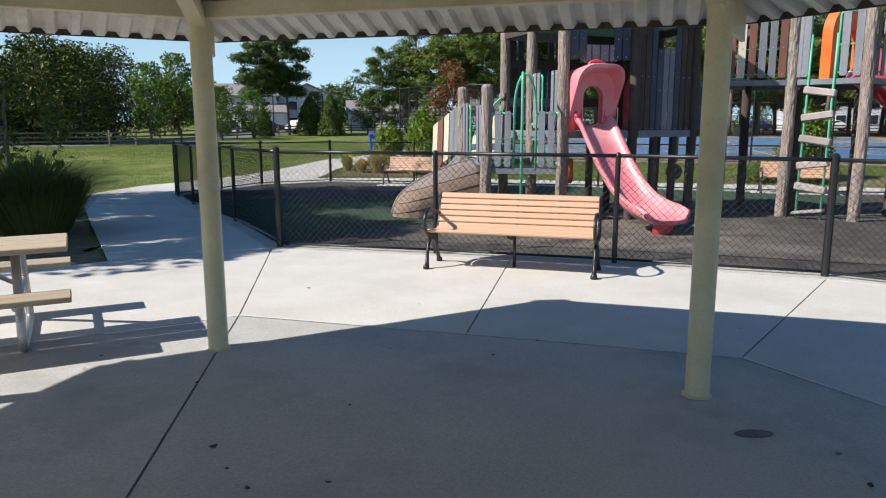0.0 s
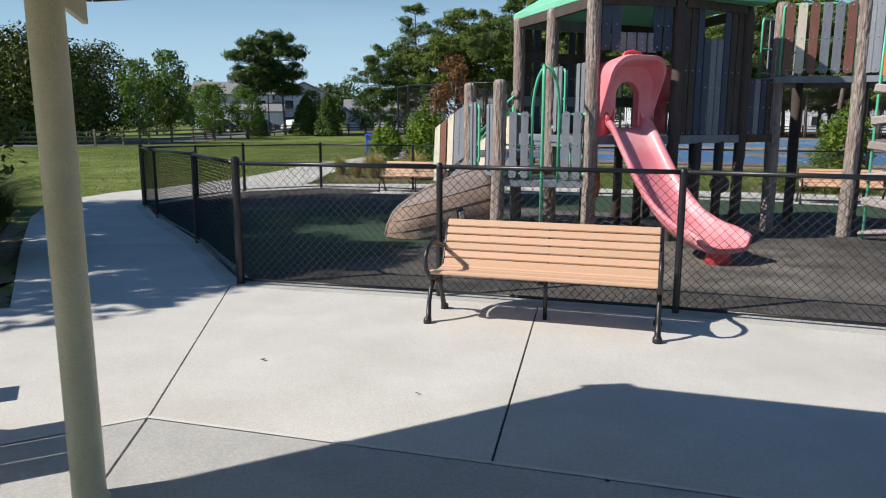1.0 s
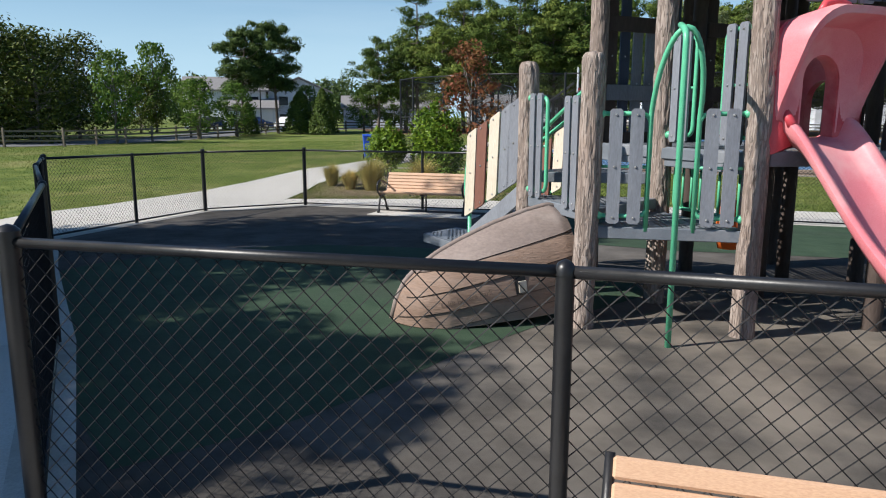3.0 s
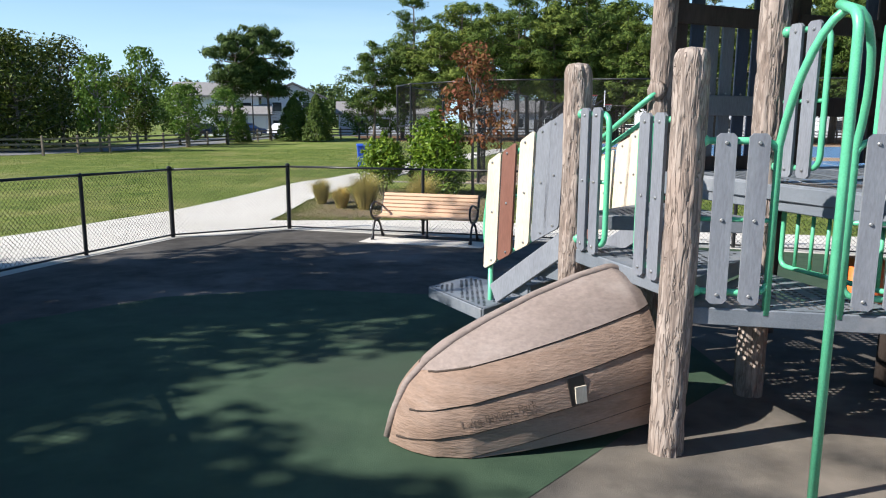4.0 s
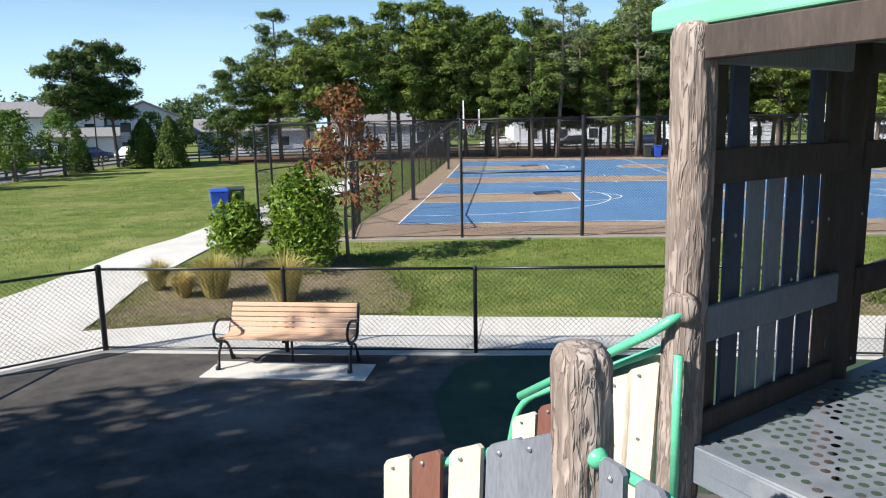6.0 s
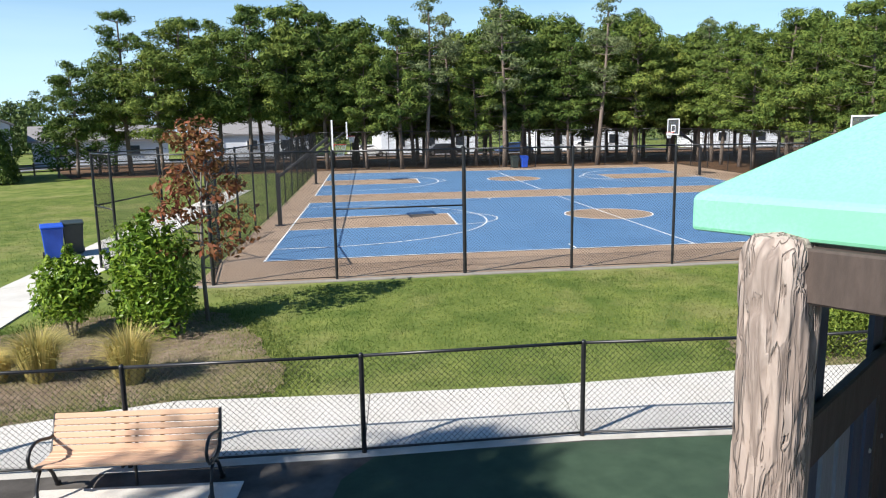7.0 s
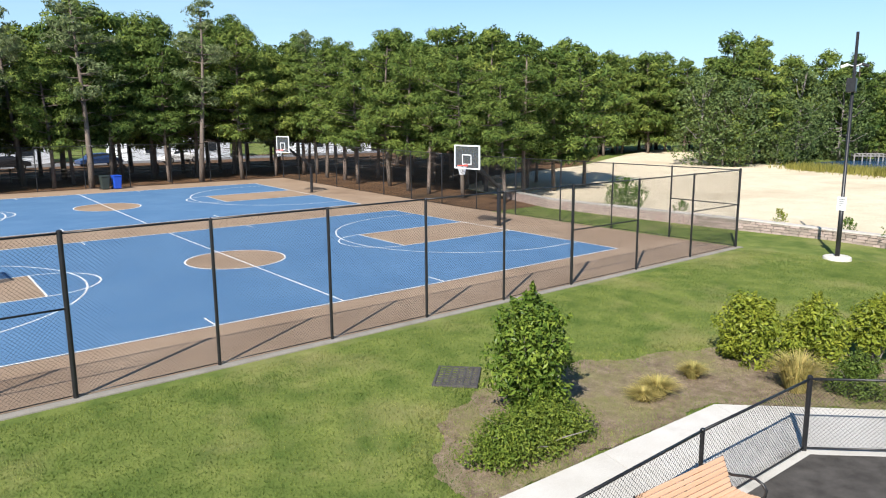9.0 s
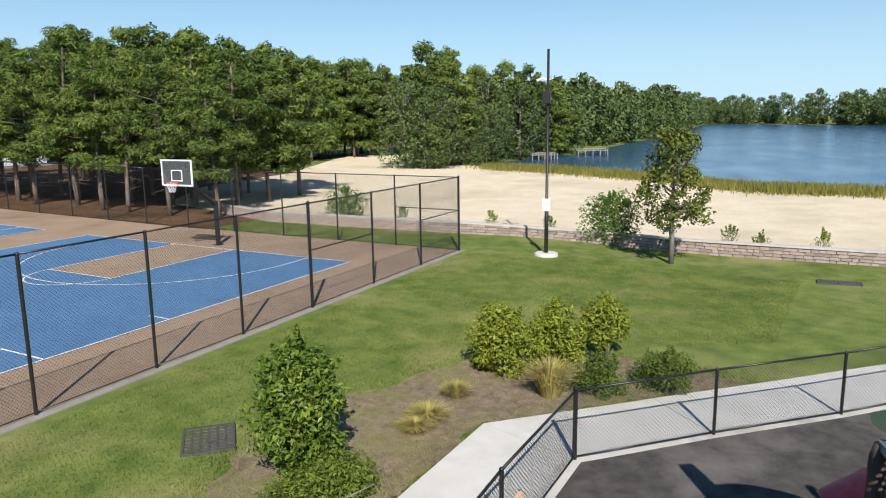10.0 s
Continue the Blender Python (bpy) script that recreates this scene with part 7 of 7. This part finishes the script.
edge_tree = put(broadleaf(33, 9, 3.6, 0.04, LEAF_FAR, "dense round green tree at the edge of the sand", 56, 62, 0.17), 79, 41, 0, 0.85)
shore = [(80, 37.5), (92, 36.5), (112, 29), (210, 12.5), (430, -13)]
for i in range(46):
    x = 80 + 36 * i / 45 + tr.uniform(-2, 2)
    y = np.interp(x, [p[0] for p in shore], [p[1] for p in shore]) + tr.uniform(-0.6, 7)
    again(edge_tree if i % 3 else far_pine, x, y, tr.uniform(0, 360), tr.uniform(0.75, 1.2) if i % 4 else 0.5)
for i in range(110):
    x = 114 + 316 * (i / 109) ** 1.3
    y = np.interp(x, [p[0] for p in shore], [p[1] for p in shore]) + tr.uniform(-0.5, 13)
    lake_spots.append((x, y, tr.uniform(0.75, 1.35) * (1 + 0.3 * i / 109)))
for i in range(110):
    t = i / 109
    k = [(436, -12), (424, -32), (350, -68), (304, -82), (268, -190), (250, -325)]
    q = np.array([np.interp(t * 5, range(6), [p[j] for p in k]) for j in (0, 1)])
    lake_spots.append((q[0] + tr.uniform(4, 34), q[1] + tr.uniform(-6, 6), tr.uniform(1.1, 1.7)))



def woods(name, base, spots, label):
    """Many distant crowns of one kind, joined into a single mass."""
    src = [c for c in base.children if c.name.startswith("crown")][0].data
    pts = np.empty(len(src.vertices) * 3)
    src.vertices.foreach_get("co", pts)
    pts = pts.reshape(-1, 3)
    out = []
    for x, y, k in spots:
        a = tr.uniform(0, 6.28)
        c, s_ = math.cos(a), math.sin(a)
        kz = k * tr.uniform(0.85, 1.12)
        out.append(np.stack([x + k * (c * pts[:, 0] - s_ * pts[:, 1]), y + k * (s_ * pts[:, 0] + c * pts[:, 1]), gz(x, y) + kz * pts[:, 2]], 1))
    out = np.concatenate(out)
    me = bpy.data.meshes.new(name)
    me.from_pydata(out.tolist(), [], np.arange(len(out)).reshape(-1, 4).tolist())
    me.materials.append(src.materials[0])
    return tagged(new(name, me), label, "woods", kind="stuff")


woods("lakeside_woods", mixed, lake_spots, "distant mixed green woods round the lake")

# left: oaks and street trees
oak = put(broadleaf(41, 9.5, 4.6, 0.1, LEAF_OAK, "big dark oak at the edge of the park", 110, 56, 0.18), -27.5, 53, 0, 0.74, 0.72)
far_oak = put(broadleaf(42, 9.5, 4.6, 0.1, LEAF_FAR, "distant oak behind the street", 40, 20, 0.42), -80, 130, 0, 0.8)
for x, y, k in ((-33.5, 51, 1.05), (-31, 58, 1.1), (-39, 49, 1.0), (-46, 46, 1.1), (-36, 62, 1.15), (-43, 57, 1.15), (-52, 42, 1.0), (-30, 74, 0.9), (-30.2, 52.3, 1.08), (-36.5, 49.8, 1.1), (-42.5, 47.2, 1.1), (-33, 55.5, 1.12), (-29, 61, 1.05)):
    again(oak, x, y, tr.uniform(0, 360), k * 0.78, k * tr.uniform(0.54, 0.8))
light = put(broadleaf(43, 4.6, 1.8, 0.22, LEAF_LIGHT, "young light green street tree", 46, 60, 0.12), -19.6, 60.5, 0, 0.95)
for x, y, k, kz in ((-22.6, 53.4, 0.95, 1.25), (-18.0, 64.5, 0.9, 0.9), (-21.6, 64, 1.0, 0.95), (-9.3, 76, 1.0, 0.9), (-6.6, 78.5, 1.1, 0.9), (-15.2, 78, 0.9, 0.95), (-13.2, 77.5, 0.8, 0.8)):
    again(light, x, y, tr.uniform(0, 360), k, kz)
dark = put(pine(51, 10.2, 3.0, 0.42, NEEDLE_DARK, "dark umbrella-shaped pine with a leaning trunk", -0.35, 1.7, ragged=0.04, top=0.45), -19.7, 71, 200, 0.9)
again(dark, -17.0, 74.5, 20, 0.97)
again(light, -28.7, 74.5, 130, 1.3, 1.75)
for x, y, k in ((-7.7, 74.7, 0.78), (-3.9, 76, 1.02), (-1.6, 73.5, 0.85), (0.4, 77, 1.12), (3.0, 76, 1.08), (5.0, 74, 1.0), (-5.5, 80, 0.8), (1.5, 83, 1.05), (6.4, 80, 1.12), (7.4, 74.6, 1.05)):
    again(pines[tr.randrange(4)], x, y, tr.uniform(0, 360), k * 1.08, k)
cedar = thing("cedar_shrub", "dark green upright cedar by the lawn edge", "shrub")
rnd = np.random.RandomState(61)
z = rnd.uniform(0, 1, 5200) ** 1.25
a = rnd.uniform(0, 6.28, 5200)
r = 1.25 * (1 - z) ** 0.6 * rnd.uniform(0.75, 1.08, 5200) * (1 + 0.12 * np.sin(5 * a + 9 * z))
cc = np.stack([r * np.cos(a), r * np.sin(a), 0.15 + 3.9 * z], 1)
part("foliage", leaf_mesh("foliage", cc, np.stack([np.cos(a), np.sin(a), 0.6 * np.ones(5200)], 1), rnd.uniform(0.07, 0.14, 5200), 0.5, rnd, LEAF_YEW), LEAF_YEW, cedar)
part("trunk", Mesh().tube([(0, 0, -0.1), (0, 0, 3.2)], [0.1, 0.03], 8), GREY_BARK, cedar)
put(cedar, -12.3, 71, 0, 1.0)
again(cedar, -14.6, 72.5, 90, 1.25, 0.95)
again(cedar, -18.2, 68.2, 200, 0.8, 0.7)
far_line = [(-140, 60), (-100, 110), (-60, 140), (-20, 150), (30, 150), (90, 145), (150, 120), (200, 90)]
town_spots = []
for i in range(120):
    q = np.array([np.interp(i / 119 * 7, range(8), [p[j] for p in far_line]) for j in (0, 1)])
    town_spots.append((q[0] + tr.uniform(-7, 7), q[1] + tr.uniform(-8, 8), tr.uniform(0.7, 1.0)))
woods("distant_woods", far_oak, town_spots, "distant trees behind the streets")
# trees beside the path that shade it
shade = put(broadleaf(45, 8.4, 2.2, 0.4, LEAF_OAK, "broad oak beside the path, out over the paving", 78, 115, 0.14), -11.25, 7.25, 0, 1.16, 1.04)
again(shade, -12.0, 10.0, 70, 0.82, 0.92)
tall = put(broadleaf(49, 12.3, 2.3, 0.34, LEAF_OAK, "tall oak beside the playground", 84, 84, 0.14), -12.7, 13.3, 0, 1.0, 1.08)
again(tall, -13.1, 14.6, 120, 0.85, 1.14)
again(tall, -10.4, 12.45, 250, 0.95, 0.74)


# shrubs and grasses of the beds
def shrub(name, seed, h, w, material, label, leaf, n, at, stems=True, low=0.1, pointed=0.0, bumps=14, wy=None, lump=(0.2, 0.3)):
    """A leafy shrub built of overlapping lumps, denser towards its outside."""
    rnd = np.random.RandomState(seed)
    ob = thing(name, label, "shrub", ground_pose(*at, rnd.uniform(0, 360) if wy is None else at_turn(at), 0.01))
    cs, ns = [], []
    for i in range(bumps):
        k = (i + 0.5) / bumps
        a = i * 2.4
        z = h * (low + (0.92 - low) * k)
        rr = w * 0.5 * (math.sin(math.pi * (0.22 + 0.7 * k)) ** 0.6) * (1 - pointed * k) * (rnd.uniform(0.45, 0.75) if lump[0] > 0.15 else math.sqrt(rnd.uniform(0.0, 0.9)))
        c = np.array((math.cos(a) * rr, math.sin(a) * rr * ((wy or w) / w), z))
        q, d = clump(c, w * rnd.uniform(*lump) * (1 - 0.5 * pointed * k), n // bumps, rnd, 0.9)
        cs.append(q)
        ns.append(d)
    if stems and lump[0] > 0.12:
        for i in range(9):
            a, k = rnd.uniform(0, 6.28), rnd.uniform(0, 0.36)
            z = h * (1.05 - k) * rnd.uniform(0.9, 1.06)
            for j in range(4):
                q, d = clump((math.cos(a) * w * k * (1 + 0.1 * j), math.sin(a) * w * k * (1 + 0.1 * j), z + 0.07 * j), 0.075 - 0.012 * j, 14, rnd, 1.2)
                cs.append(q)
                ns.append(d)
    cs, ns = np.concatenate(cs), np.concatenate(ns)
    cs[:, 2] = np.maximum(cs[:, 2], 0.03)
    part("foliage", leaf_mesh("foliage", cs, ns, rnd.uniform(0.6, 1.25, len(cs)) * leaf, 0.42, rnd, material), material, ob)
    if stems:
        m = Mesh()
        for i in range(6):
            a = i * 1.05
            m.tube([(0.04 * math.cos(a), 0.04 * math.sin(a), -0.03), (0.15 * w * math.cos(a), 0.15 * w * math.sin(a), h * 0.4), (0.3 * w * math.cos(a), 0.3 * w * math.sin(a), h * 0.75)], [0.02, 0.014, 0.006], 5)
        part("branching_stem", m, GREY_BARK, ob)
    return ob


def at_turn(at):
    return -14 if at[0] < 14 else -57


shrub("laurel_shrub", 1, 1.95, 1.75, LEAF_LAUREL, "bright green leafy shrub in the mulched bed", 0.068, 6000, (-0.85, 27.05), bumps=22)
shrub("laurel_shrub", 2, 1.45, 1.25, LEAF_LAUREL, "smaller green leafy shrub with bare stems", 0.06, 4200, (-2.3, 27.3), low=0.34, bumps=18)
shrub("tall_shrub", 3, 2.2, 1.75, LEAF_CAMELLIA, "tall green leafy shrub with long twigs beside the drain", 0.058, 8000, (11.15, 22.4), pointed=0.3, bumps=34, lump=(0.15, 0.25))
shrub("low_hedge", 4, 0.62, 3.0, LEAF_HEDGE, "low spreading green hedge at the bed edge", 0.034, 15000, (10.2, 21.78), wy=1.0, bumps=90, lump=(0.075, 0.11), low=0.05)
shrub("yellow_shrub", 5, 1.45, 1.5, LEAF_YELLOW, "yellow-green leafy shrub in the bed", 0.055, 5600, (16.85, 20.3), low=0.12)
shrub("yellow_shrub", 6, 1.35, 1.35, LEAF_YELLOW, "yellow-green leafy shrub in the bed", 0.055, 5000, (17.6, 19.2), low=0.2)
shrub("yellow_shrub", 7, 1.35, 1.25, LEAF_YELLOW, "yellow-green leafy shrub with bare stems", 0.055, 4400, (18.5, 18.1), low=0.35)
shrub("yew_shrub", 8, 0.7, 1.15, LEAF_YEW, "low dark green clipped yew", 0.035, 5000, (16.15, 18.1), bumps=40, lump=(0.14, 0.2))
shrub("yew_shrub", 9, 0.7, 1.3, LEAF_YEW, "low dark green clipped yew", 0.035, 5600, (16.75, 16.75), bumps=40, lump=(0.14, 0.2))
shrub("beach_shrub", 10, 2.2, 2.6, LEAF_LIGHT, "loose light green shrub behind the stone wall", 0.075, 4600, (34.6, 18.7))
shrub("beach_shrub", 11, 1.6, 2.4, LEAF_LIGHT, "loose light green shrub in the sand", 0.075, 2400, (39.0, 33.5))
for i, (x, y) in enumerate(((35.6, 24.6), (34.7, 21.6), (34.5, 13.6), (33.2, 10.2), (36.4, 29.5), (32.5, 12.6))):
    shrub("beach_weed", 20 + i, 0.8, 0.9, LEAF_YELLOW if i % 3 == 0 else LEAF_LIGHT, "sparse weed growing in the sand", 0.04, 330, (x + 0.6, y), bumps=7)


def tuft(seed, h, w, n, material, label, at, name="grass_tuft", width=0.008):
    """A fountain of thin bent blades."""
    rnd = np.random.RandomState(seed)
    m = Mesh()
    for i in range(n):
        a, k = rnd.uniform(0, 6.28), rnd.uniform(0.05, 1) ** 0.7
        hh = h * rnd.uniform(0.6, 1.05)
        b = np.array((math.cos(a), math.sin(a), 0))
        s = np.array((-math.sin(a), math.cos(a), 0)) * width
        p0 = b * w * 0.12 * k
        p1 = b * w * 0.25 * k + (0, 0, hh * 0.6)
        p2 = b * w * 0.55 * k + (0, 0, hh * (1 - 0.35 * k))
        m.add([p0 - s, p0 + s, p1 + s * 0.8, p1 - s * 0.8, p2], [(0, 1, 2, 3), (3, 2, 4)])
    return tagged(put(new(name, m.data(name, material)), *at), label, "grass")


for i, (x, y, h, w) in enumerate(((-3.7, 25.9, 0.55, 0.6), (-3.1, 25.25, 0.45, 0.6), (-2.5, 25.1, 0.75, 1.0), (-1.15, 24.5, 0.8, 1.0), (15.65, 19.05, 0.7, 1.0), (13.75, 21.1, 0.3, 0.75), (15.05, 20.9, 0.3, 0.55), (13.3, 21.2, 0.22, 0.6))):
    tuft(70 + i, h * 1.4, w * 1.5, 760, STRAW, "straw-coloured ornamental grass tuft", (x, y))
tuft(90, 1.4, 3.4, 4200, REED, "tall dark ornamental grass clump in shade", (-5.75, 9.85), "tall_grass", 0.006)
tuft(91, 1.2, 2.0, 1500, REED, "tall dark ornamental grass clump in shade", (-8.0, 10.6), "tall_grass", 0.007)
put(broadleaf(46, 3.2, 1.5, 0.15, LEAF_OAK, "loose small tree by the path in shade", 26, 40, 0.1), -9.6, 15.4, 0, 1.0)
# russet tree and young tree by the wall
put(broadleaf(47, 3.95, 1.25, 0.36, LEAF_RED, "young tree with russet autumn leaves", 34, 46, 0.075, flat=0.6, top=2.2, girth=0.5), 0.1, 27.3)
put(broadleaf(48, 5.2, 1.55, 0.3, LEAF_OAK, "young dark green tree by the stone wall", 46, 120, 0.085), 30.7, 16.2)
# lake margin grasses, one mass
rnd = np.random.RandomState(95)
lm = Mesh()
edge = [(18, -70), (42, -22), (58.5, 1.5), (62.5, 9.0), (68.5, 16.5), (76.5, 25.5), (81.5, 34)]
for i in range(24000):
    t = rnd.uniform(1.2, 6.0)
    x, y = (np.interp(t, range(7), [p[j] for p in edge]) for j in (0, 1))
    x, y = x + rnd.normal(0, 1.5), y + rnd.normal(0, 1.2)
    h, a, wd = rnd.uniform(0.35, 0.95), rnd.uniform(0, 6.28), 0.06
    g = gz(x, y) - 0.2
    s = np.array((math.cos(a), math.sin(a), 0)) * wd
    b = np.array((x, y, g))
    tip = b + (rnd.normal(0, 0.15), rnd.normal(0, 0.15), h)
    lm.add([b - s, b + s, tip], [(0, 1, 2)])
MARSH = leaf_mat("marsh_grass_blades", (0.17, 0.17, 0.035), (0.3, 0.27, 0.07), 0.35, 0.3)
whole("marsh_grass", lm, MARSH, "yellow-green marsh grass along the lake shore", "grass", "stuff")

# short blades over the near lawn, one mass
rnd = np.random.RandomState(97)


def blades(name, poly, count, h, label, material=BLADE):
    xs, ys = [p[0] for p in poly], [p[1] for p in poly]
    x, y = rnd.uniform(min(xs), max(xs), count * 2), rnd.uniform(min(ys), max(ys), count * 2)
    ok = np.zeros(len(x), bool)
    for (x0, y0), (x1, y1) in zip(poly, poly[1:] + poly[:1]):
        if y0 != y1:
            ok ^= ((y0 > y) != (y1 > y)) & (x < (x1 - x0) * (y - y0) / (y1 - y0) + x0)
    x, y = x[ok][:count], y[ok][:count]
    n = len(x)
    z = np.interp(0.19 * x + 0.98 * y, BREAKS, RISE) + np.interp(0.98 * x - 0.19 * y, EAST_BREAKS, EAST_FALL)
    a, hh = rnd.uniform(0, 6.28, n), h * rnd.uniform(0.5, 1.2, n)
    w = h * 0.24
    base = np.stack([x, y, z - 0.005], 1)
    s = np.stack([np.cos(a) * w, np.sin(a) * w, np.zeros(n)], 1)
    tip = base + np.stack([rnd.normal(0, 0.4, n) * hh, rnd.normal(0, 0.4, n) * hh, hh], 1)
    pts = np.stack([base - s, base + s, tip], 1).reshape(-1, 3)
    me = bpy.data.meshes.new(name)
    me.from_pydata(pts.tolist(), [], np.arange(3 * n).reshape(n, 3).tolist())
    me.materials.append(material)
    return tagged(new(name, me), label, "grass", kind="stuff")


lawn = [(0.9, 23.4), (4.95, 22.0), (8.3, 21.5), (8.6, 22.6), (9.8, 23.5), (12.0, 24.0), (13.9, 23.5), (15.6, 22.4), (17.6, 21.1), (19.0, 18.6), (20.5, 14), (28, 12), (31, 20), court_at(29.6, -3.4), court_at(-0.8, -3.4), (0.7, 27.6), (1.2, 24.6)]
blades("grass", lawn, 170000, 0.042, "short green lawn grass between path and court")
blades("grass", [(-30, 40), (-9, 19), (-6.6, 26.9), (-5.7, 29.2), (-4.7, 32.0), (-3.5, 38.5), (-4, 60), (-20, 55)], 80000, 0.045, "short green lawn grass of the open field")

for line in BEDS[:2]:
    blades("grass", line, 16000, 0.05, "thin dry grass in the mulched bed", STRAW_SHORT)
    blades("grass", line, 13000, 0.05, "thin green grass in the mulched bed")


def fringe(line, count, label):
    """Lawn grass thinning out over the rim of a bed."""
    k = rnd.randint(0, len(line), count)
    p = np.asarray(line)[k] + rnd.normal(0, 0.33, (count, 2))
    dry = [q for q in p.tolist() if not inside(q[0], q[1], rubber_edge) and gz(q[0], q[1]) < 0.02 and not any(inside(q[0], q[1], b) for b in beds)]
    x, y = np.asarray(dry).T
    n, h = len(x), 0.05
    z = np.array([gz(*q) for q in dry])
    a, hh = rnd.uniform(0, 6.28, n), h * rnd.uniform(0.5, 1.2, n)
    base = np.stack([x, y, z + 0.005], 1)
    s = np.stack([np.cos(a), np.sin(a), np.zeros(n)], 1) * h * 0.26
    tip = base + np.stack([rnd.normal(0, 0.4, n) * hh, rnd.normal(0, 0.4, n) * hh, hh], 1)
    me = bpy.data.meshes.new("grass")
    me.from_pydata(np.stack([base - s, base + s, tip], 1).reshape(-1, 3).tolist(), [], np.arange(3 * n).reshape(n, 3).tolist())
    me.materials.append(BLADE)
    return tagged(new("grass", me), label, "grass", kind="stuff")


for line in BEDS[:2]:
    fringe(line, 16000, "lawn grass thinning over the edge of the bed")


# ---- small things on the pavilion floor ----
DRY_LEAF = mat("dry_brown_leaf", (0.07, 0.045, 0.03), (0.12, 0.08, 0.05), 30, 0.9, 0.2, 90)
STAIN = mat("dark_oil_stain", (0.11, 0.105, 0.1), (0.16, 0.155, 0.15), 12, 0.6, 0.2, 90)
LEAF_SPOTS = [(-0.82, 2.96, 0.05), (-0.68, 2.73, 0.03), (-0.53, 2.55, 0.04), (-0.18, 2.61, 0.04), (-0.22, 3.5, 0.03), (-0.3, 3.84, 0.025), (-0.41, 4.34, 0.025), (0.64, 4.41, 0.03), (2.26, 2.96, 0.04), (2.24, 2.65, 0.05), (2.6, 5.1, 0.03), (-0.09, 4.53, 0.03), (0.98, 4.75, 0.03), (-1.22, 3.84, 0.05), (-2.07, 4.34, 0.03), (-1.06, 6.4, 0.04), (0.04, 5.81, 0.03), (-2.06, 4.08, 0.03)]
STAIN_AT = (1.94, 3.19)
fr = random.Random(5)
for x, y, s in LEAF_SPOTS:
    m = Mesh()
    n = 7
    pts = [(s * (i / n - 0.5), 0.35 * s * math.sin(math.pi * i / n), 0.004 + 0.12 * s * (2 * i / n - 1) ** 2) for i in range(n + 1)]
    low_side = [(p[0], -p[1] * 0.8, p[2] + 0.003) for p in pts[1:-1]]
    m.add(pts + low_side[::-1], [tuple(range(n + 1 + n - 1))])
    lf = new("fallen_leaf", m.data("fallen_leaf", DRY_LEAF))
    lf.matrix_world = pose(x, y, gz(x, y) + 0.036, 0, 0, fr.uniform(0, 360))
    tagged(lf, "small dry brown leaf lying on concrete", "leaf", "fallen leaves")
sheet("floor_stain", [blob(STAIN_AT, 0.1, 0.05, 0.1, 0.06, 3, 20)], STAIN, "dark oily stain on the pavilion floor", "stain", 0.0375)
